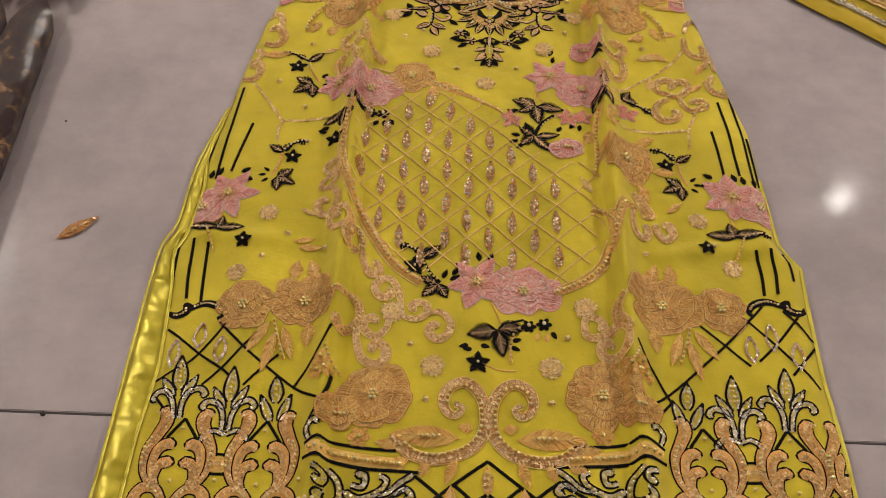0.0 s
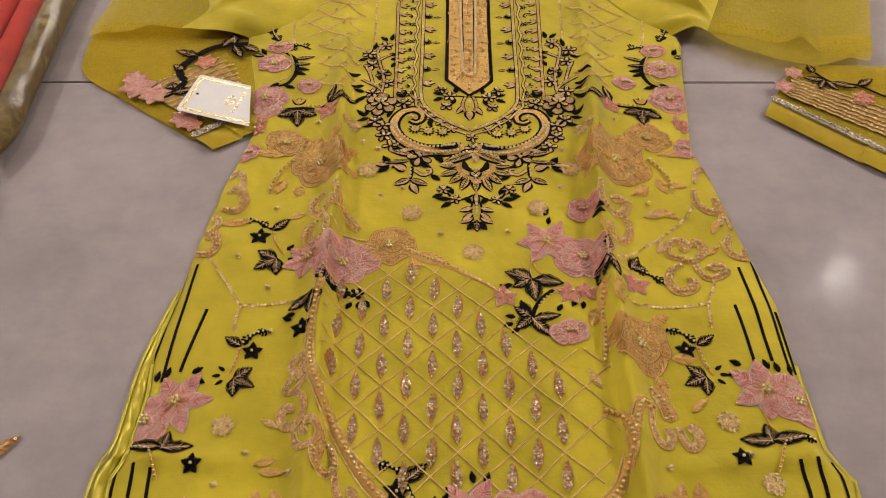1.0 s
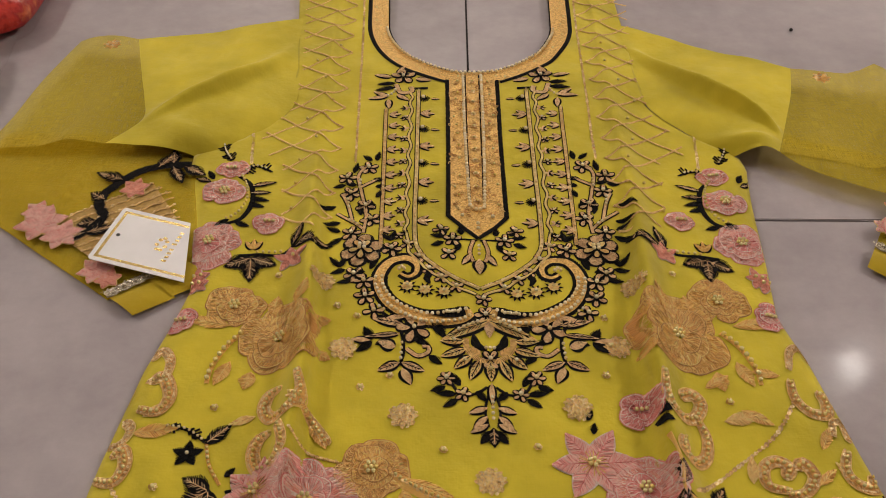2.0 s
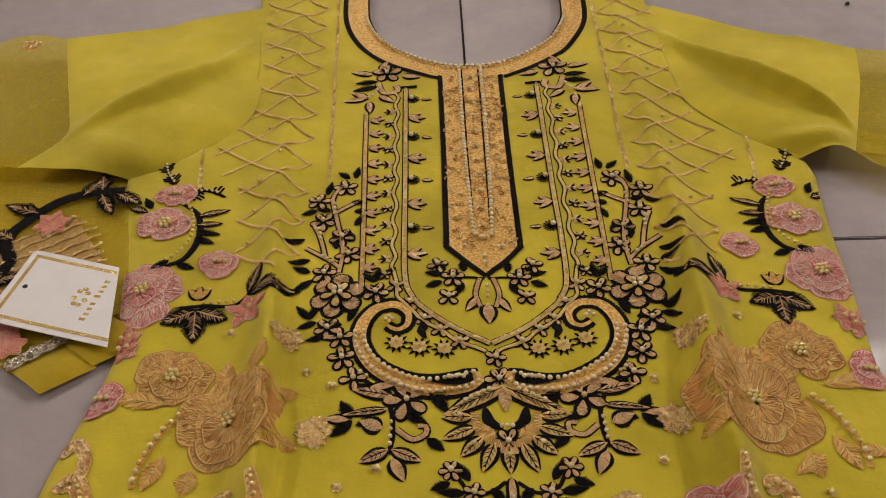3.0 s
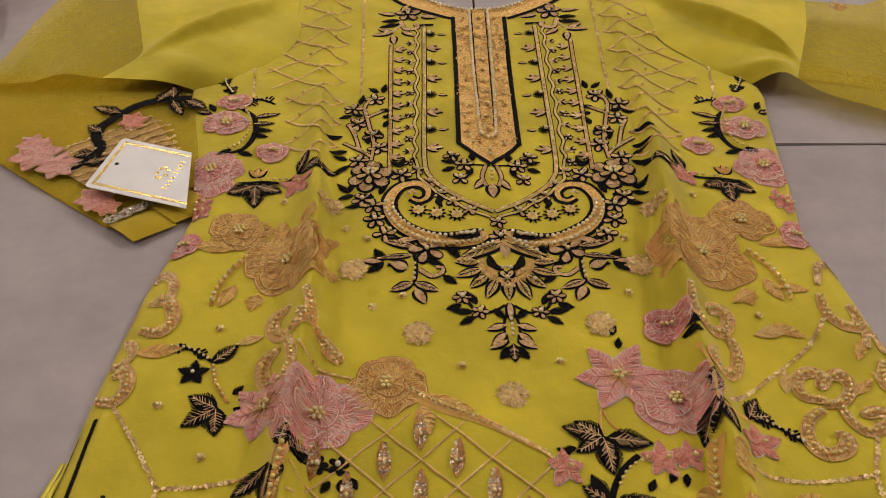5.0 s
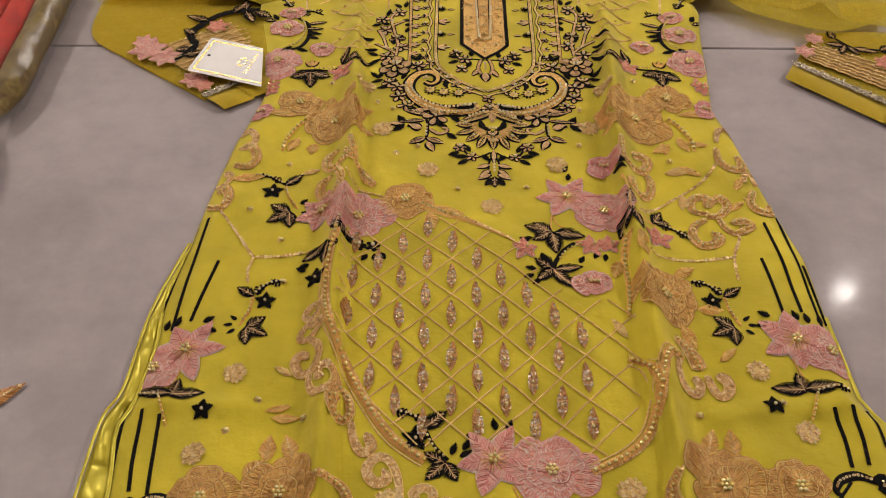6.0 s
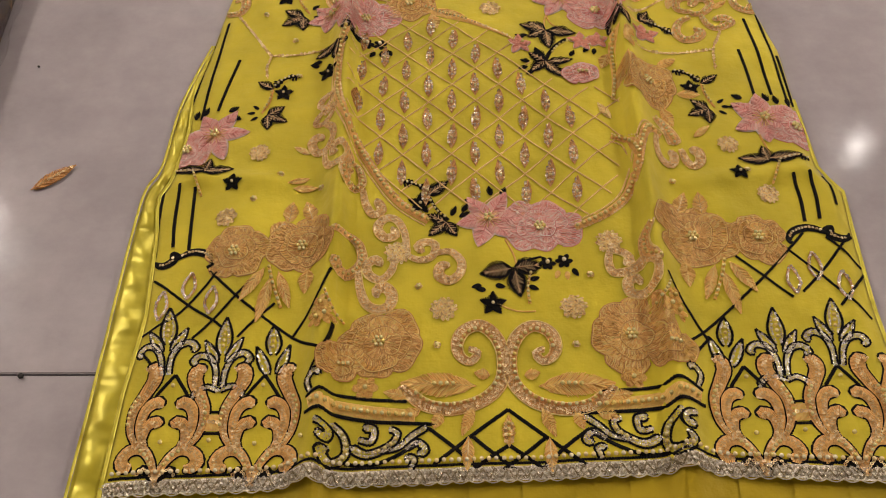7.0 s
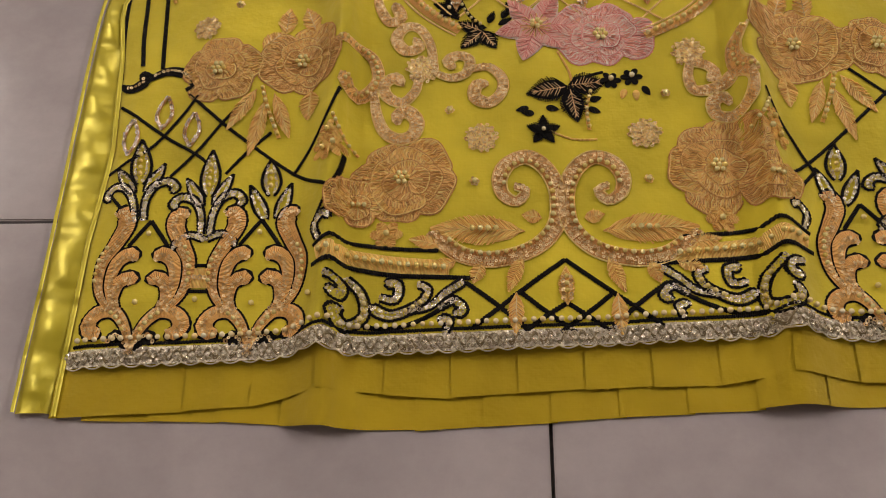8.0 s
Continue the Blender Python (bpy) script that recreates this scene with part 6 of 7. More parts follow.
FLANK = (
    ([(0.2091, 0.4458), (0.213, 0.4599), (0.2204, 0.4664), (0.2267, 0.4616), (0.2283, 0.4522)], 0.0028, False),
    ([(0.2073, 0.4366), (0.2067, 0.423), (0.2133, 0.412), (0.2239, 0.4107), (0.2270, 0.4217), (0.2229, 0.4291)], 0.0038, True),
    ([(0.2232, 0.3941), (0.2266, 0.4049), (0.2325, 0.4049), (0.2341, 0.3907)], 0.0026, False),
    ([(0.2291, 0.3837), (0.2237, 0.3699), (0.2285, 0.3599), (0.238, 0.3587), (0.240, 0.3681)], 0.0038, True),
    ([(0.1853, 0.3556), (0.1733, 0.3594), (0.1736, 0.3715), (0.1821, 0.3764), (0.1889, 0.3717), (0.1845, 0.3635)], 0.0036, True),
    ([(0.1834, 0.3529), (0.1944, 0.3543), (0.2027, 0.365), (0.1985, 0.3745), (0.1924, 0.3703)], 0.0036, True),
    ([(0.1817, 0.349), (0.1722, 0.343), (0.1681, 0.3303), (0.1741, 0.3209), (0.1849, 0.3223), (0.1892, 0.3304), (0.1834, 0.3335)], 0.0038, True),
    ([(0.1925, 0.3517), (0.1962, 0.34), (0.2041, 0.3337), (0.217, 0.3402), (0.213, 0.3473), (0.2024, 0.3452)], 0.0032, True))
MIDDLE = (
    ([(-0.1243, 0.2592), (-0.1264, 0.2466), (-0.1321, 0.2375), (-0.1375, 0.2401), (-0.1358, 0.2476), (-0.1286, 0.252)], 0.0024, False),
    ([(-0.1332, 0.2353), (-0.1388, 0.2264), (-0.1388, 0.2192), (-0.1314, 0.2203), (-0.1233, 0.2296), (-0.1263, 0.2338), (-0.1332, 0.2285)], 0.0024, False),
    ([(-0.1322, 0.2198), (-0.1241, 0.2097), (-0.1225, 0.1984), (-0.128, 0.1902), (-0.136, 0.1901), (-0.1405, 0.1997), (-0.136, 0.2062), (-0.1309, 0.2013)], 0.0030, False),
    ([(-0.1288, 0.1902), (-0.1275, 0.1784), (-0.1218, 0.1701), (-0.112, 0.1702), (-0.1077, 0.1786), (-0.1116, 0.187), (-0.1198, 0.1888), (-0.1211, 0.1822), (-0.1165, 0.1794)], 0.0028, False),
    ([(-0.1068, 0.1777), (-0.1003, 0.1717), (-0.0972, 0.1582), (-0.1025, 0.1524), (-0.1079, 0.1567), (-0.1104, 0.1657), (-0.1053, 0.1703)], 0.0030, True),
    ([(0.1356, 0.225), (0.1425, 0.2174), (0.1469, 0.2075), (0.1491, 0.1978)], 0.0046, True),
    ([(0.1343, 0.2049), (0.1331, 0.1928), (0.1364, 0.182), (0.1439, 0.1779), (0.1469, 0.1859), (0.1433, 0.192)], 0.0028, False),
    ([(0.153, 0.1925), (0.1559, 0.1813), (0.1607, 0.1758), (0.1666, 0.1814), (0.1656, 0.1898), (0.1593, 0.1921)], 0.0034, False))
LOWER = (
    ([(-0.0963, 0.1522), (-0.0937, 0.1397), (-0.0874, 0.1289), (-0.0811, 0.1336), (-0.0854, 0.1436)], 0.0030, False),
    ([(-0.0599, 0.0941), (-0.063, 0.1128), (-0.0694, 0.1248), (-0.0778, 0.1258), (-0.0831, 0.1163), (-0.0771, 0.1073), (-0.0697, 0.1105), (-0.0722, 0.1176)], 0.0030, False),
    ([(-0.061, 0.0928), (-0.0506, 0.089), (-0.0415, 0.0926), (-0.0397, 0.1022), (-0.0464, 0.1055), (-0.0523, 0.101), (-0.0485, 0.0954)], 0.0028, False),
    ([(-0.0411, 0.0944), (-0.0286, 0.0961), (-0.0206, 0.0869), (-0.0214, 0.0771), (-0.0286, 0.0714), (-0.0366, 0.0759), (-0.0352, 0.0839), (-0.0286, 0.0839)], 0.0030, False),
    ([(-0.069, 0.091), (-0.0708, 0.0793), (-0.0785, 0.071), (-0.0875, 0.0759), (-0.0893, 0.084), (-0.0829, 0.0884), (-0.0783, 0.083)], 0.0030, False),
    ([(-0.1151, 0.1054), (-0.1048, 0.1081), (-0.0962, 0.1014), (-0.0929, 0.0885), (-0.0972, 0.0796), (-0.1042, 0.0752), (-0.1104, 0.0797), (-0.1085, 0.0851)], 0.0034, True),
    ([(-0.0951, 0.0783), (-0.0931, 0.0645), (-0.088, 0.0521), (-0.0798, 0.0471), (-0.0719, 0.0496), (-0.0696, 0.0584), (-0.0749, 0.065), (-0.081, 0.0624), (-0.0802, 0.0566)], 0.0034, False),
    ([(0.0887, 0.0985), (0.0856, 0.0859), (0.0882, 0.0761), (0.0971, 0.076), (0.1067, 0.0812), (0.1123, 0.0892)], 0.0030, False),
    ([(0.0882, 0.094), (0.0971, 0.0921), (0.1012, 0.0866), (0.0964, 0.0822)], 0.0030, False),
    ([(0.1179, 0.1139), (0.1126, 0.1038), (0.1127, 0.0924), (0.1168, 0.0847), (0.122, 0.0811)], 0.0034, True),
    ([(0.1153, 0.0847), (0.1185, 0.0758), (0.1155, 0.0637), (0.1073, 0.0573), (0.0988, 0.0595), (0.098, 0.0681), (0.1044, 0.0716), (0.1066, 0.0655)], 0.0032, False))
for group in (CHEST, FLANK, MIDDLE, LOWER):
    for pts, w, bd in group:
        s = Sheet()
        curlicue(s, pts, w, bead=bd)
        part("scroll", s, tunic, SC)
s = Sheet()
ln = stroke(s, [(0.112, 0.325), (0.108, 0.30), (0.108, 0.275), (0.104, 0.244)], lambda t: 0.0036 * (1 - 0.6 * t), TN)
beads(s, ln, 0.0019, 0.0044)
for x, y, a, l in ((0.124, 0.296, 110, 0.018), (0.146, 0.286, 30, 0.018), (0.118, 0.285, 250, 0.03), (0.104, 0.30, 250, 0.018), (0.143, 0.236, -70, 0.02), (0.158, 0.252, 0, 0.018), (0.12, 0.31, 60, 0.014)):
    leaf(s, x, y, a, l, 0.0052, TN, vein=PL)
part("leaf_spray", s, tunic, "tan leaf spray with a beaded stem")

# -- leaves by the large tan roses
for sd, c, dy in ((-1, 0.002, 0.0), (1, 0.008, 0.008)):
    s = Sheet()
    q = Pen(s, c, dy, 0, 1, sd)
    for x, y, a, l, w in ((0.152, 0.122, 92, 0.019, 0.0056), (0.134, 0.123, 70, 0.020, 0.0056), (0.164, 0.110, 130, 0.016, 0.0056), (0.166, 0.078, -60, 0.028, 0.0045), (0.154, 0.075, -110, 0.028, 0.0042), (0.134, 0.079, -90, 0.020, 0.006), (0.160, 0.070, -80, 0.034, 0.0045)):
        q.leaf(x, y, a, l, w, TN, vein="sequin" if a > 0 else PL)
    ln = stroke(s, [q.p(0.162, 0.082), q.p(0.158, 0.068), q.p(0.150, 0.048)], 0.0012, TN)
    beads(s, ln, 0.0018, 0.0042)
    for x, y in ((0.120, 0.045), (0.116, 0.036), (0.122, 0.034)):
        blossom(s, *q.p(x, y), 0.0075, 5, TN, 0, bead="gold_pearl")
    blossom(s, *q.p(0.086, -0.014), 0.0085, 6, TN, 0, bead="gold_pearl")
    ln = stroke(s, [q.p(0.118, 0.056), q.p(0.112, 0.044), q.p(0.104, 0.036)], 0.0010, TN)
    beads(s, ln, 0.0016, 0.0038)
    part("leaf_spray", s, tunic, "tan leaf spray with a beaded stem")

# -- pale tan leaves strewn between the scrolls
for i, (x, y, a, l) in enumerate(((0.158, 0.405, 10, 0.024), (0.170, 0.412, -30, 0.02), (0.214, 0.385, 60, 0.018), (0.165, 0.362, 80, 0.018), (0.205, 0.36, 40, 0.016), (-0.218, 0.392, 10, 0.026), (-0.215, 0.405, 40, 0.016), (-0.236, 0.415, 70, 0.014),
                                  (-0.128, 0.44, 100, 0.018), (-0.145, 0.405, 200, 0.016), (0.15, 0.43, 30, 0.018), (-0.108, 0.40, -60, 0.022), (-0.142, 0.19, 150, 0.014), (-0.14, 0.165, 200, 0.016), (0.165, 0.205, 40, 0.016), (0.10, 0.225, 120, 0.018),
                                  (-0.205, 0.435, 190, 0.016), (0.20, 0.44, 170, 0.018), (0.225, 0.365, 120, 0.012), (-0.15, 0.155, 0, 0.018))):
    s = Sheet()
    leaf(s, x, y, a, l, l * 0.2, TN if i % 3 else PL, vein=PL)
    part("leaf", s, tunic, "pale tan stitched leaf")

# -- round sequin rosettes and single beads
for x, y in ((-0.050, 0.407), (0.0045, 0.358), (0.063, 0.413), (-0.199, 0.127), (-0.182, 0.191), (0.190, 0.197), (0.213, 0.149), (-0.033, 0.048), (0.0585, 0.049), (0.0872, 0.1017), (-0.0673, 0.0942), (-0.093, 0.461), (0.096, 0.464), (-0.112, 0.523), (0.113, 0.515)):
    s = Sheet()
    R = 0.0098 if abs(x) < 0.11 else 0.0085
    for k in range(8):
        leaf(s, x, y, 45 * k, R, R * 0.33, PL, h=0.0006)
    ros = part("sequin_rosette", s, tunic, "round rosette of pale gold sequins")
    s = Sheet()
    for k in range(46):
        a, d = k * 2.4, R * 0.95 * math.sqrt((k + 0.5) / 46)
        disc(s, x + d * math.cos(a), y + d * math.sin(a), 0.0012, "sequin", 0.0011, 0.45)
    tagged(part("glitter", s, ros), kind="stuff")
BEADS = [(-0.172, 0.413), (-0.197, 0.354), (-0.167, 0.320), (-0.079, 0.430), (-0.024, 0.381), (0.035, 0.384), (0.092, 0.465), (0.163, 0.419), (-0.159, 0.276), (-0.162, 0.169), (-0.180, 0.144), (-0.129, 0.154), (-0.051, 0.067),
         (0.072, 0.075), (-0.037, 0.019), (0.058, 0.019), (0.142, 0.161), (-0.085, 0.49), (0.09, 0.49), (-0.146, 0.53), (0.145, 0.53), (-0.10, 0.50), (0.20, 0.17), (-0.06, 0.44), (0.085, 0.44)]
for x, y in BEADS:
    s = Sheet()
    for k in range(6):
        a = k * 1.047
        disc(s, x + 0.0018 * math.cos(a), y + 0.0018 * math.sin(a), 0.0011, "sequin", 0.0010, 0.7)
    ball(s, x, y, 0.0016, "gold_pearl", 0.0006)
    part("gold_stud", s, tunic, "small gold bead ringed with sequins")

# -- centre swirl above the hem
M0 = 0.0105
for sd in (-1, 1):
    s = Sheet()
    q = Pen(s, M0, 0, 0, 1, sd)
    pts = [(0.0251, 0.0152), (0.0197, 0.0124), (0.0244, 0.0061), (0.0314, 0.01), (0.0337, 0.0196), (0.0292, 0.0297), (0.0191, 0.0339), (0.0093, 0.0276), (0.003, 0.015), (0.0022, -0.0007), (0.0053, -0.0109), (0.0131, -0.0199), (0.0237, -0.0257), (0.0386, -0.0289), (0.0534, -0.0262), (0.0639, -0.0188), (0.0692, -0.0114)]
    wide = lambda t: 0.0022 + 0.0024 * min(1.0, t * 5)
    ln = stroke(s, [q.p(*p) for p in pts], wide, "brown_thread", 0.0004, 0.0010)
    for sg in (-1, 1):
        stroke(s, swell(ln, lambda t: sg * wide(t) * 0.96), 0.0005, PL, 0.0007, 0.0006, smooth=False)
    for o in (0.62, 0.2, -0.15):
        sequins(s, swell(ln, lambda t: -sd * o * wide(t)), 0.0010, 0.0021, 0.0013, 0.0003)
    beads(s, swell(ln, lambda t: sd * 0.62 * wide(t))[10:-4], 0.0018, 0.0043, 0.0012)
    part("scroll", s, tunic, SC)
    s = Sheet()
    q.s = s
    q.leaf(0.024, -0.012, 2, 0.046, 0.0088, TN, vein=PL)
    for k in range(4):
        q.bead(0.036 + 0.0042 * k, -0.0115, 0.0017, "gold_pearl", 0.002)
    for x, y, a, l in ((0.066, -0.020, 10, 0.016), (0.058, -0.030, -20, 0.014), (0.012, -0.004, 10, 0.010), (0.044, -0.031, -70, 0.012)):
        q.leaf(x, y, a, l, 0.0042, TN, vein=PL)
    q.leaf(0.023, -0.028, -70, 0.020, 0.004, TN)
    q.leaf(0.026, -0.049, -88, 0.021, 0.0042, TN, vein="sequin")
    part("leaf_spray", s, tunic, "tan leaf spray with a beaded stem")

# -- hem border
LATTICE = {
    -1: ([(-0.2042, 0.0802), (-0.1813, 0.0581), (-0.1615, 0.0418), (-0.1374, 0.0245), (-0.1126, 0.0085)], [(-0.2445, 0.0728), (-0.2148, 0.0508), (-0.1951, 0.0385), (-0.188, 0.033)],
         [(-0.2411, 0.014), (-0.2312, 0.0032)], [(-0.2445, 0.0268), (-0.2274, 0.0377), (-0.2148, 0.0508), (-0.199, 0.079)], [(-0.2076, 0.0245), (-0.1951, 0.0385), (-0.1813, 0.0581), (-0.1658, 0.0755)],
         [(-0.1755, 0.0242), (-0.1615, 0.0418), (-0.1528, 0.0519)], [(-0.1374, 0.0245), (-0.1219, 0.0515), (-0.1126, 0.0735)], [(-0.1222, -0.0082), (-0.1115, 0.0163), (-0.1088, 0.0326)]),
    1: ([(0.1251, 0.0717), (0.1362, 0.0502), (0.1483, 0.024)],
        [(0.1784, 0.0919), (0.1977, 0.0721), (0.2127, 0.0568)],
        [(0.2116, 0.1038), (0.2341, 0.0792), (0.2497, 0.0583), (0.263, 0.0395)],
        [(0.246, 0.1074), (0.2667, 0.0815)], [(0.1309, 0.0187), (0.1539, 0.036), (0.1959, 0.0746), (0.2311, 0.1127)], [(0.2199, 0.061), (0.2414, 0.0831), (0.2649, 0.1119)], [(0.2437, 0.0498), (0.2675, 0.077)], [(0.1339, 0.0078), (0.1483, 0.024)])}


def hollow(s, foot, tip, w, seq=True):
    """A pointed bud drawn in black outline only, lined with sequins."""
    dx, dy = tip[0] - foot[0], tip[1] - foot[1]
    q = math.hypot(dx, dy)
    line = [(foot[0] + dx * k / 24, foot[1] + dy * k / 24) for k in range(25)]
    for sg in (-1, 1):
        stroke(s, swell(line, lambda t: sg * w * leafy(t)), 0.0009, BK, 0.0005, 0.0007, rag=0.0004)
        if seq:
            sequins(s, swell(line, lambda t: sg * w * 0.55 * leafy(t))[2:-3], 0.0010, 0.0021, 0.0010, 0.0003, "silver_sequin")
    return line


def hollow_curl(s, pts, w):
    line = curve(pts)
    wid = lambda t: w * (0.6 + 0.4 * t) * (1.0 if t < 0.86 else math.sqrt(max(0.02, 1 - ((t - 0.86) / 0.142) ** 2)))
    for sg in (-1, 1):
        stroke(s, swell(line, lambda t: sg * wid(t)), 0.0008, BK, 0.0005, 0.0007, rag=0.0004)
        sequins(s, swell(line, lambda t: sg * wid(t) * 0.35), 0.0010, 0.0021, 0.0010, 0.0003, "silver_sequin")


for sd in (-1, 1):
    c, dy = (0.0, 0.0) if sd < 0 else (0.0165, 0.008)
    s = Sheet()
    q = Pen(s, c, dy, 0, 1, sd)
    ln = stroke(s, [q.p(0.120, -0.0285), q.p(0.108, -0.0265), q.p(0.08, -0.0315), q.p(0.05, -0.034)], 0.0046, TN, 0.0004, 0.0010)
    beads(s, ln, 0.0020, 0.0044, 0.0014)
    stroke(s, [q.p(0.122, -0.0235), q.p(0.108, -0.0185), q.p(0.08, -0.0225), q.p(0.056, -0.0235)], 0.0012, BK, 0.0005, 0.0008, rag=0.0004)
    stroke(s, [q.p(0.122, -0.0345), q.p(0.108, -0.0325), q.p(0.08, -0.0375), q.p(0.036, -0.0395)], 0.0013, BK, 0.0005, 0.0008, rag=0.0004)
    part("hem_band", s, tunic, "tan band with golden beads between black lines")
    # dark scrollwork
    for pts, w in (([(0.114, -0.041), (0.106, -0.044), (0.107, -0.050), (0.113, -0.049)], 0.0030), ([(0.104, -0.040), (0.096, -0.048), (0.094, -0.060), (0.103, -0.066), (0.109, -0.060), (0.105, -0.056)], 0.0032),
                   ([(0.086, -0.050), (0.078, -0.051), (0.077, -0.043), (0.084, -0.042)], 0.0028), ([(0.066, -0.043), (0.061, -0.046), (0.066, -0.054), (0.080, -0.060), (0.091, -0.055)], 0.0030),
                   ([(0.055, -0.056), (0.048, -0.052), (0.043, -0.057), (0.048, -0.060)], 0.0028), ([(0.072, -0.058), (0.060, -0.055), (0.052, -0.048), (0.042, -0.041)], 0.0022), ([(0.052, -0.069), (0.050, -0.063), (0.056, -0.062)], 0.0026)):
        s = Sheet()
        pp = [q.p(*p) for p in pts]
        w *= 1.12
        hollow_curl(s, pp, w)
        if len(pts) > 4:
            beads(s, curve(pp)[3:-8], 0.0017, 0.0042, 0.0012)
        part("dark_scroll", s, tunic, "black-edged silver sequin scroll")
    s = Sheet()
    stroke(s, [q.p(0.094, -0.066), q.p(0.078, -0.067), q.p(0.060, -0.060), q.p(0.046, -0.050)], 0.0013, BK, rag=0.0004)
    part("black_outline", s, tunic)
    # great acanthus units
    for ux in (0.1525, 0.2135, 0.262):
        if ux > 0.25 and sd < 0:
            continue
        for fl in (-1, 1):
            if ux > 0.25 and fl > 0:
                continue
            for pts, w, bd in (
                    ([(0.0, -0.080), (0.004, -0.067), (0.012, -0.0575), (0.0215, -0.0575), (0.0265, -0.064), (0.0225, -0.0685), (0.0185, -0.067)], 0.0036, True),
                    ([(0.010, -0.058), (0.0145, -0.050), (0.0135, -0.0405), (0.0075, -0.0375), (0.0050, -0.0415)], 0.0034, False),
                    ([(0.014, -0.056), (0.0185, -0.042), (0.0165, -0.0285), (0.0095, -0.0235), (0.0050, -0.027)], 0.0034, False),
                    ([(0.017, -0.056), (0.0245, -0.044), (0.0255, -0.029), (0.0195, -0.017), (0.0145, -0.0065), (0.0165, 0.0005), (0.0215, -0.0010)], 0.0040, True)):
                s = Sheet()
                pp = [Pen(s, *q.p(ux, 0), 0, 1, fl).p(p[0] * 0.93, p[1]) for p in pts]
                if max(p[0] for p in pp) > 0.270 or min(p[0] for p in pp) < -0.2455:
                    pp = [(min(0.2665, max(-0.2435, a)), b_) for a, b_ in pp]
                ln = outlined(s, pp, lambda t: w * (0.28 + 1.1 * t ** 0.8) * (1.0 if t < 0.84 else math.sqrt(max(0.02, 1 - ((t - 0.84) / 0.162) ** 2))), "copper_thread", edge=0.0011)
                for o in (0.0016, 0.0):
                    sequins(s, offset(ln, o * fl), 0.0009, 0.0022, 0.0014, 0.0004)
                if bd:
                    k = len(ln)
                    beads(s, offset(ln, -0.0012 * fl)[k // 4:k * 3 // 5], 0.0016, 0.0038, 0.0022)
                part("acanthus_leaf", s, tunic, "tan acanthus scroll outlined in black")
        s = Sheet()
        x = q.p(ux, 0)[0]
        if ux < 0.25:
            for fl in (-1, 1):
                ln = stroke(s, [(x, -0.078 + dy), (x + fl * 0.008, -0.070 + dy), (x + fl * 0.012, -0.074 + dy)], 0.0030, BK, rag=0.0004)
                sequins(s, ln, 0.0012, 0.0024, 0.0018)
                stroke(s, [(x + fl * 0.011, -0.019 + dy), (x, -0.004 + dy)], 0.0012, BK, rag=0.0003)
            part("black_outline", s, tunic)
            for xx, yy in ((x, -0.012), (x - 0.001, -0.052), (x + 0.030, -0.050)):
                s = Sheet()
                ball(s, xx, yy + dy, 0.0017, "gold_pearl", 0.0006)
                part("gold_stud", s, tunic, "small gold bead ringed with sequins")
    # bar between the units
    s = Sheet()
    for yy, mt, w in ((-0.030, BK, 0.0010), (-0.0375, TN, 0.0058), (-0.045, BK, 0.0010)):
        stroke(s, [q.p(0.176, yy), q.p(0.190, yy)], w, mt, 0.0004, 0.0006)
    sequins(s, curve([q.p(0.177, -0.0375), q.p(0.189, -0.0375)]), 0.0014, 0.0028, 0.0018)
    part("hem_band", s, tunic, "short tan bar with sequins")
    # plumes
    shift = 0.0 if sd < 0 else -0.0055
    for px, py, lean in ((0.1475, -0.003, 5), (0.183, -0.012, 2), (0.2205, -0.004, 7)):
        s = Sheet()
        p0 = q.p(px + shift, py)
        r = Pen(s, p0[0], p0[1], -sd * lean, 1.0, 1)
        low = px < 0.16
        f, h_ = (0.014, 0.037) if low else (0.0225, 0.0525)
        line = hollow(s, r.p(0, f), r.p(0, h_), 0.0052 if low else 0.0056)
        beads(s, line[4:-5], 0.0017, 0.0040, 0.0008)
        for fl in (-1, 1):
            r.flip = fl
            if low:
                hollow(s, r.p(0.003, -0.001), r.p(0.0115, 0.021), 0.0036)
                continue
            hollow(s, r.p(0.003, 0.017), r.p(0.0135, 0.0355), 0.0034)
            hollow_curl(s, [r.p(*p) for p in ((0.0025, 0.0), (0.0035, 0.012), (0.008, 0.021), (0.0155, 0.0235), (0.0195, 0.019), (0.0165, 0.0165))], 0.0028)
            if px < 0.2:
                hollow_curl(s, [r.p(*p) for p in ((0.001, -0.003), (0.008, 0.0), (0.014, -0.003), (0.017, -0.008))], 0.0026)
        part("plume", s, tunic, "black-outlined plume of silver sequins and beads")
    # black lattice over the plumes
    s = Sheet()
    for pts in LATTICE[sd]:
        stroke(s, pts, 0.0010, BK, 0.0004 + random.uniform(0, 0.0002), 0.0007, rag=0.0004)
    sl = 0.012 if sd > 0 else 0.0
    part("black_lattice", s, tunic, "slanting lattice in black thread")
    for x, y in ((0.217, 0.067), (0.234, 0.050), (0.199, 0.055)):
        s = Sheet()
        a, b_ = q.p(x, y + sl * 0.7)
        for fl in (-1, 1):
            ln = stroke(s, [(a, b_ - 0.0115), (a + fl * 0.0042, b_ - 0.003), (a + fl * 0.0032, b_ + 0.005), (a, b_ + 0.012)], 0.0011, "brown_thread")
            sequins(s, ln, 0.0012, 0.0022, 0.0012, 0.0002, "silver_sequin")
        part("sequin_seed", s, tunic)
    # curled black edging over the lattice
    s = Sheet()
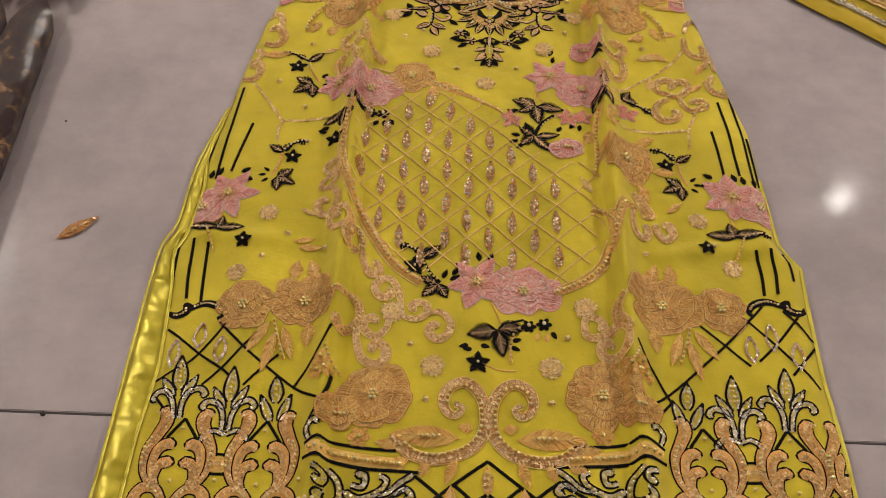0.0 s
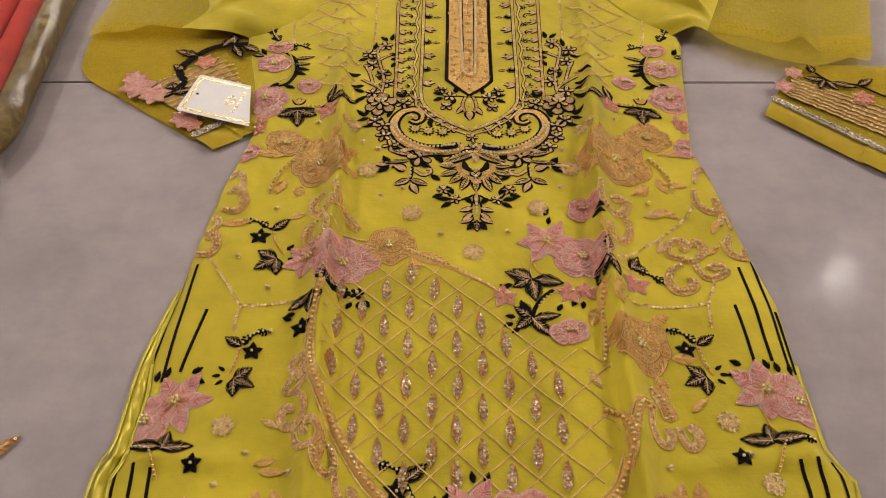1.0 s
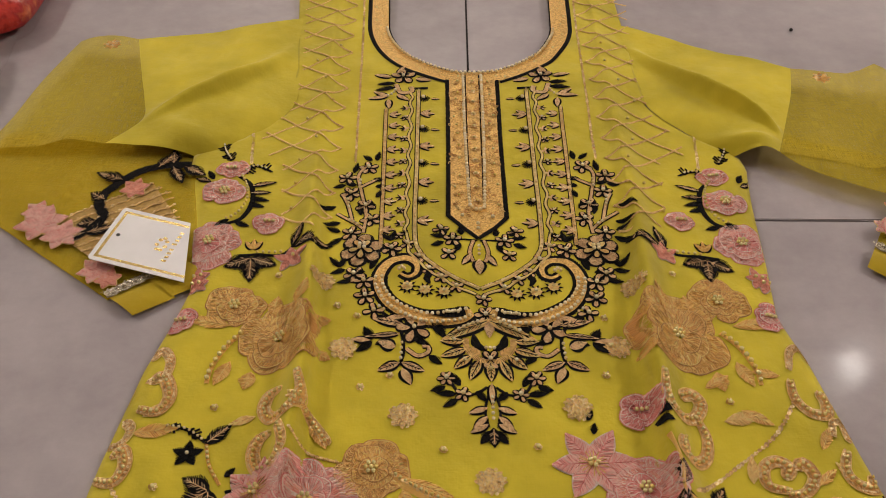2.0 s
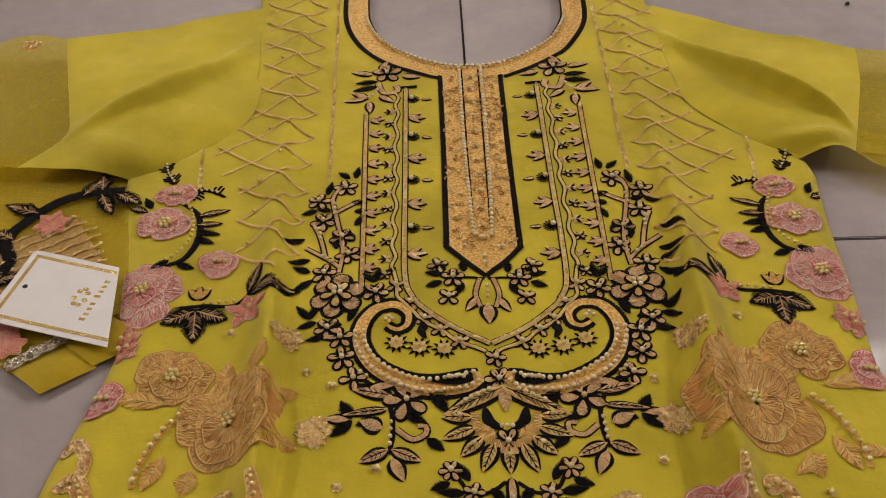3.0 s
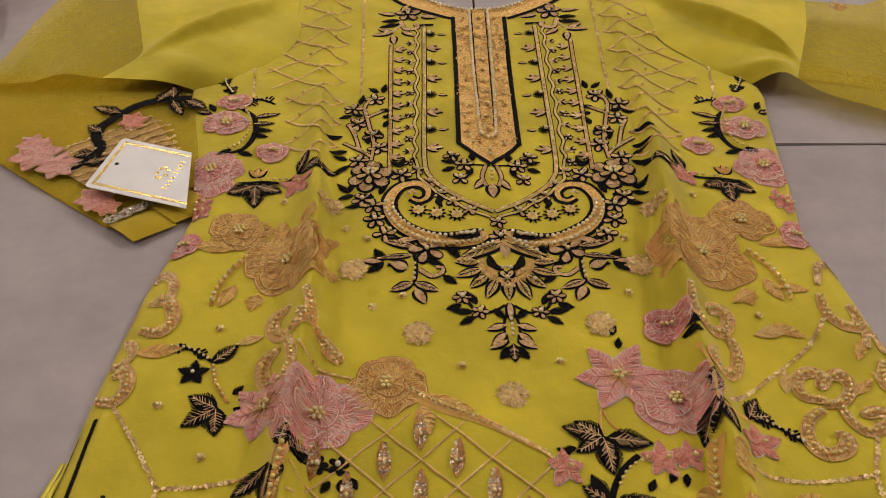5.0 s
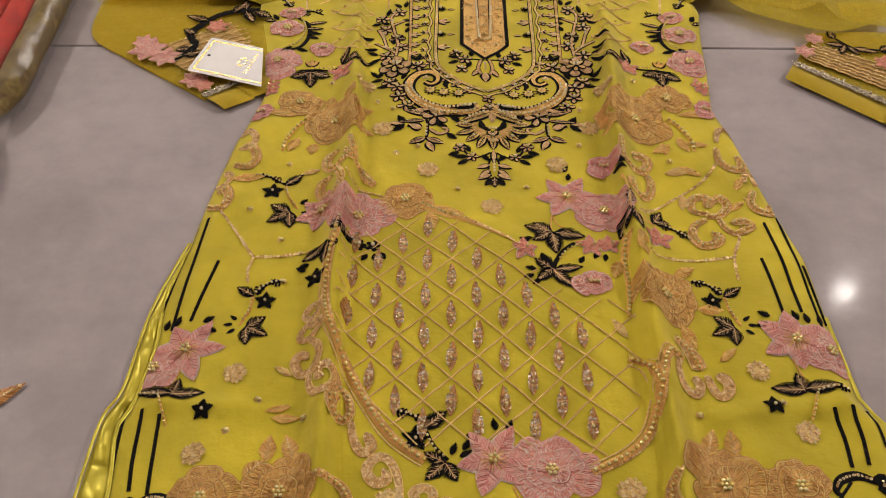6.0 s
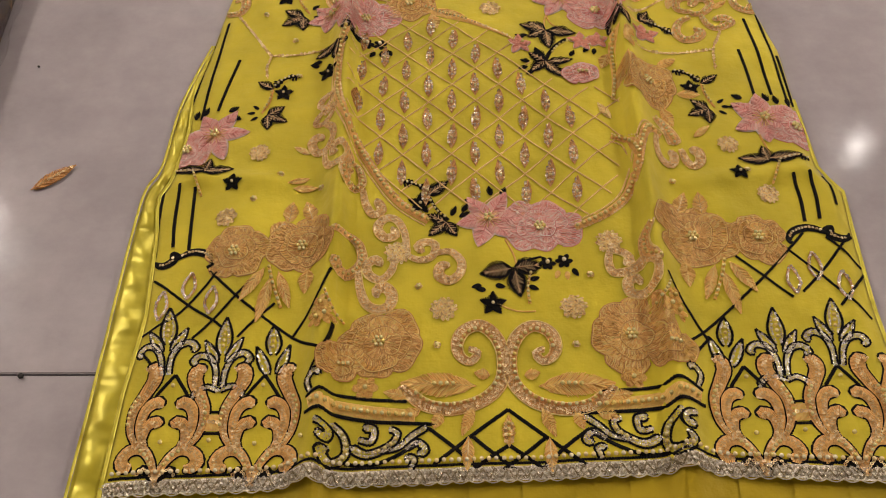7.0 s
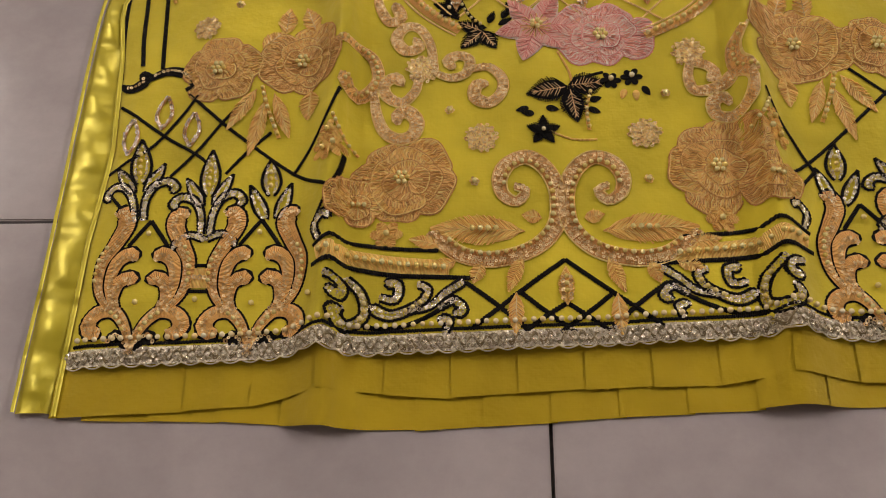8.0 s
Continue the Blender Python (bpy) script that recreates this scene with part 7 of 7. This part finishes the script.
    for pts in ([(0.249, 0.089), (0.240, 0.085), (0.233, 0.089), (0.234, 0.095), (0.229, 0.094)], [(0.232, 0.090), (0.220, 0.097), (0.208, 0.094), (0.203, 0.086), (0.207, 0.083)]):
        pp = [q.p(a, b_ + sl) for a, b_ in pts]
        stroke(s, pp, lambda t: 0.0013 + 0.0022 * math.sin(math.pi * t), BK, 0.0005, 0.0009, rag=0.0003)
        sequins(s, curve(pp)[3:-3], 0.0011, 0.0026, 0.0016)
    part("curled_edging", s, tunic, "curled black edging with sequins")
    s = Sheet()
    pp = [q.p(0.119, -0.020), q.p(0.122, -0.012), q.p(0.117, -0.006), q.p(0.113, -0.010)]
    hollow_curl(s, pp, 0.0026)
    part("dark_scroll", s, tunic, "black-edged silver sequin scroll")

# diamonds in the middle of the hem
s = Sheet()
for sd in (-1, 1):
    q = Pen(s, M0, 0, 0, 1, sd)
    for pts in ([(0, -0.0285), (0.024, -0.047), (0.048, -0.0665)], [(0.052, -0.042), (0.036, -0.054), (0.020, -0.0685)], [(0.0, -0.053), (0.012, -0.061), (0.022, -0.069)], [(0.024, -0.047), (0.012, -0.057), (-0.004, -0.069)]):
        stroke(s, [q.p(*p) for p in pts], 0.0013, BK, 0.0004, 0.0008, rag=0.0004)
part("black_lattice", s, tunic, "slanting lattice in black thread")
s = Sheet()
leaf(s, M0, -0.053, 90, 0.020, 0.0042, TN)
sequins(s, curve([(M0 - 0.002, -0.051), (M0 - 0.002, -0.037)]), 0.0012, 0.0024, 0.0020)
sequins(s, curve([(M0 + 0.002, -0.051), (M0 + 0.002, -0.037)]), 0.0012, 0.0024, 0.0020)
for k in range(3):
    ball(s, M0, -0.047 + 0.004 * k, 0.0014, "gold_pearl", 0.002)
part("sequin_seed", s, tunic)
# pearl row and black line over the lace
line = [(-0.244 + 0.002 * i, hem_y(-0.244 + 0.002 * i) + 0.0095) for i in range(256)]
s = Sheet()
stroke(s, [(x, y - 0.0028) for x, y in line], 0.0009, BK, 0.0004, 0.0007, rag=0.0004, smooth=False)
hem_line = part("hem_line", s, tunic, "black stitched line over the lace")
pearl_row(hem_line, line, 0.0017, 0.0047, 0.0006)

# ---- cuff embroidery ----
Sheet.clip = False
flat = lambda x, y: 0.0062


def cuff_work(side):
    cuffp = sleeves[side]
    if side < 0:
        rows_ = [((-0.335, 0.580), (-0.262, 0.632)), ((-0.322, 0.571), (-0.245, 0.622)), ((-0.309, 0.562), (-0.238, 0.606)), ((-0.297, 0.553), (-0.232, 0.592)), ((-0.286, 0.544), (-0.226, 0.578))]
    else:
        rows_ = [((0.338, 0.598), (0.468, 0.520)), ((0.332, 0.589), (0.468, 0.500)), ((0.327, 0.581), (0.466, 0.482)), ((0.322, 0.574), (0.464, 0.466))]
    s = Sheet()
    loft(s, [rows_[0][0], rows_[-1][0]], [rows_[0][1], rows_[-1][1]], "cuff_net", lambda u, v, x, y: 0.0066 + wrink(x, y, 0.2), 12, 16)
    part("cuff_band", s, cuffp, "tan gold net band across the cuff")
    for a, b_ in rows_ + [tuple(((p[k][0] + q[k][0]) / 2, (p[k][1] + q[k][1]) / 2) for k in (0, 1)) for p, q in zip(rows_, rows_[1:])]:
        s = Sheet(lambda x, y: 0.0068)
        ln = curve([a, b_])
        stroke(s, [(x + 0.0007 * math.sin(i), y + 0.0007 * math.cos(i)) for i, (x, y) in enumerate(ln)], 0.0009, GC, 0.0004, 0.0006, smooth=False)
        sequins(s, ln, 0.0013, 0.0055, 0.0012)
        part("chain_stitch", s, cuffp, "row of golden chain stitch")
    s = Sheet(lambda x, y: 0.0074)
    q = Pen(s, 0, 0)
    if side < 0:
        for x, y, r, m_ in ((-0.338, 0.583, 0.020, PK), (-0.318, 0.570, 0.016, PK), (-0.345, 0.596, 0.012, PK), (-0.275, 0.624, 0.012, CO), (-0.281, 0.533, 0.014, PK), (-0.270, 0.524, 0.010, CO)):
            for i in range(6):
                leaf(s, x, y, 60 * i + 20, r, r * 0.36, m_, edge=PL, h=0.001)
        stroke(s, [(-0.300, 0.572), (-0.292, 0.590), (-0.300, 0.612), (-0.282, 0.640), (-0.262, 0.652), (-0.235, 0.655)], 0.0042, BK, 0.0004, 0.0008, rag=0.0012)
        for x, y, a, l in ((-0.30, 0.572, 200, 0.024), (-0.30, 0.572, 20, 0.022), (-0.296, 0.585, 200, 0.014), (-0.286, 0.634, 160, 0.026), (-0.262, 0.650, 60, 0.02), (-0.25, 0.652, -60, 0.024), (-0.25, 0.655, 100, 0.018), (-0.24, 0.652, -30, 0.022), (-0.295, 0.61, 150, 0.016)):
            q.leaf(x, y, a, l, 0.0058, BK, vein=TN)
    else:
        for x, y, r, m_ in ((0.34, 0.606, 0.010, PK), (0.325, 0.584, 0.011, PK), (0.40, 0.565, 0.012, CO), (0.43, 0.52, 0.012, PK)):
            for i in range(6):
                leaf(s, x, y, 60 * i + 20, r, r * 0.36, m_, edge=PL, h=0.001)
        stroke(s, [(0.362, 0.606), (0.376, 0.590), (0.40, 0.586), (0.42, 0.57), (0.44, 0.56)], 0.0016, BK, rag=0.0005)
        for x, y, a, l in ((0.368, 0.594, 170, 0.02), (0.368, 0.594, 240, 0.016), (0.37, 0.592, -60, 0.016), (0.375, 0.59, -20, 0.024), (0.40, 0.585, 30, 0.02), (0.36, 0.606, 100, 0.014)):
            q.leaf(x, y, a, l, 0.0048, BK, vein=TN)
    part("cuff_spray", s, tunic, "pink flowers and black leaves on the cuff")
    hgt = lambda x, y: 0.030
    for x, y in (((-0.332, 0.796),) if side < 0 else ((0.318, 0.756),)):
        s = Sheet(hgt if side > 0 else (lambda x, y: 0.0335))
        for k in range(8):
            leaf(s, x, y, 45 * k, 0.0082, 0.0028, TN, h=0.0006)
        for k in range(16):
            disc(s, x + random.uniform(-0.006, 0.006), y + random.uniform(-0.004, 0.004), 0.0012, "sequin", 0.0014, 0.7)
        part("sequin_rosette", s, cuffp, "small gold rosette on the sheer sleeve")


cuff_work(-1)
cuff_work(1)

# ---- card tag on the cuff ----
tag = tagged(new("card_tag"), "white card tag with a gold border lying on the cuff", "tag")
tag.matrix_world = pose(-0.2500, 0.5575, 0.0130, 0, 4, -14)
TW, TH = 0.0315, 0.0285


def slab(pts, z0, z1, name, mat, parent):
    bm = bmesh.new()
    a = [bm.verts.new((x, y, z0)) for x, y in pts]
    b_ = [bm.verts.new((x, y, z1)) for x, y in pts]
    bm.faces.new(b_)
    bm.faces.new(a[::-1])
    for i in range(len(pts)):
        j = (i + 1) % len(pts)
        bm.faces.new((a[i], a[j], b_[j], b_[i]))
    me = bpy.data.meshes.new(name)
    bm.to_mesh(me)
    bm.free()
    me.materials.append(MATS[mat])
    o = new(name, me)
    o.parent = parent
    return o


def rounded(w, h, r, n=5):
    return [(sx * (w - r) + r * math.cos(radians(a0 + 90 * i / n)), sy * (h - r) + r * math.sin(radians(a0 + 90 * i / n))) for sx, sy, a0 in ((1, 1, 0), (-1, 1, 90), (-1, -1, 180), (1, -1, 270)) for i in range(n + 1)]


# the card runs on to the tunic's side, where the cloth lies over it
CARD = [(x, y) for x, y in rounded(TW, TH, 0.003) if x < 0]
CARD = [(0.0239, TH)] + CARD + [(0.0455, -TH)]
tagged(slab(CARD, 0, 0.0006, "card", "tag_card", tag), "glossy white card")
bw, bh = TW - 0.0035, TH - 0.0035
for x0, y0, x1, y1 in ((-bw, bh - 0.0022, 0.0248, bh), (-bw, -bh, 0.0438, -bh + 0.0022), (-bw, -bh + 0.0022, -bw + 0.0022, bh - 0.0022)):
    tagged(slab([(x0, y0), (x1, y0), (x1, y1), (x0, y1)], 0.0006, 0.0008, "border_strip", "tag_gold", tag), "gold foil border")
tagged(slab([(-0.0215 + 0.0016 * math.cos(k * 0.628), 0.0 + 0.0016 * math.sin(k * 0.628)) for k in range(10)], 0.0005, 0.00075, "punched_hole", "tag_hole", tag), "dark punched hole")
for j in range(8):
    y0 = -0.015 + 0.0040 * j + (0.0018 if j > 3 else 0)
    x0 = 0.0205 if j in (0, 4) else 0.0212
    slab([(x0, y0), (0.0242, y0 + 0.0004), (0.0242, y0 + 0.0022), (x0, y0 + 0.0018)], 0.0006, 0.0008, "lettering_bar", "tag_gold", tag)
for j in range(7):
    a = radians(90 + 51 * j)
    cx_, cy_ = 0.0135 + 0.0034 * math.cos(a), 0.001 + 0.0062 * math.sin(a)
    slab([(cx_ + 0.0019 * math.cos(k * 1.047), cy_ + 0.0015 * math.sin(k * 1.047)) for k in range(6)], 0.0006, 0.0008, "emblem_leaf", "tag_gold", tag)

# ---- fallen sequin leaf and specks on the floor ----
s = Sheet(lambda x, y: 0.0008)
leaf(s, -0.3605, 0.162, 40, 0.036, 0.0062, "brown_thread", h=0.0012)
for k in range(14):
    disc(s, -0.357 + 0.0022 * k * 0.766, 0.165 + 0.0022 * k * 0.643, 0.0012, "sequin", 0.0018, 0.6)
chip = new("fallen_patch", s.mesh("fallen_patch"))
tagged(chip, "loose tan embroidered leaf patch lying on the tiles", "patch")
for x, y, r in ((-0.323, -0.002, 0.0022), (0.335, 0.885, 0.002), (-0.035, -0.178, 0.002), (-0.395, 0.30, 0.0012)):
    s = Sheet(lambda x, y: 0.0)
    ball(s, x, y, r, "dark_speck")
    tagged(new("speck", s.mesh("speck")), "tiny dark crumb on the floor tile", "crumb")

# ---- packed cloth in clear bags along the floor ----


def packet(x, y, z, w, l, h, turn, mats, seed):
    ob = tagged(new("cloth_packet"), "folded printed cloth packed in a clear plastic bag", "packet", "bagged cloth stack")
    ob.matrix_world = pose(x, y, z, 0, 0, turn)
    rnd_ = random.Random(seed)
    n = len(mats)
    for i, mt in enumerate(mats):
        s = Sheet(lambda x, y: 0)
        r = w / n * 0.5
        cx_ = -w / 2 + w * (i + 0.5) / n
        rows, uvs = [], []
        for a in range(25):
            yy = lerp(-l / 2, l / 2, a / 24)
            sq = min(1.0, 0.05 + 7.0 * min(a, 24 - a) / 24) ** 0.6
            row, uv = [], []
            for k in range(17):
                t = 2 * math.pi * k / 16
                rr = 1 + 0.10 * noise.noise((cx_ * 30 + math.cos(t), yy * 14, seed + math.sin(t)))
                row.append((cx_ + r * 1.04 * sq * rr * math.cos(t), yy, h / 2 + h * 0.46 * sq * rr * math.sin(t)))
                uv.append((t, yy))
            rows.append(row)
            uvs.append(uv)
        s.grid(rows, uvs, mt)
        part("cloth_roll", s, ob, "rolled printed cloth")
    s = Sheet()
    rows, uvs = [], []
    for a in range(61):
        yy = lerp(-l / 2 - 0.012, l / 2 + 0.012, a / 60)
        sq = min(1.0, 0.12 + 7 * min(a, 60 - a) / 60)
        row, uv = [], []
        for k in range(41):
            t = 2 * math.pi * k / 40
            cx2, sz = math.copysign(abs(math.cos(t)) ** 0.55, math.cos(t)), math.copysign(abs(math.sin(t)) ** 0.55, math.sin(t))
            d = 1 + 0.05 * noise.noise((cx2 * 5, yy * 22, seed + sz * 2)) + 0.025 * noise.noise((cx2 * 11, yy * 60, seed + 5 + sz * 4))
            row.append((cx2 * (w / 2 + 0.006) * d, yy, max(0.0004, h / 2 + sz * (h / 2 + 0.002) * sq * d)))
            uv.append((t, yy))
        rows.append(row)
        uvs.append(uv)
    s.grid(rows, uvs, "clear_plastic")
    part("plastic_bag", s, ob, "crinkled clear plastic bag")
    return ob


packet(-0.523, 0.270, 0.0, 0.19, 0.37, 0.035, 3, ["purple_print", "green_print", "dark_print", "dark_print"], 3)
packet(-0.534, 0.640, 0.0, 0.19, 0.36, 0.035, 2, ["dark_print", "red_print", "red_print", "red_print", "red_print", "red_print", "olive_print"], 8)
packet(-0.540, 0.972, 0.0, 0.20, 0.28, 0.045, 1, ["red_print", "red_print", "red_print"], 12)
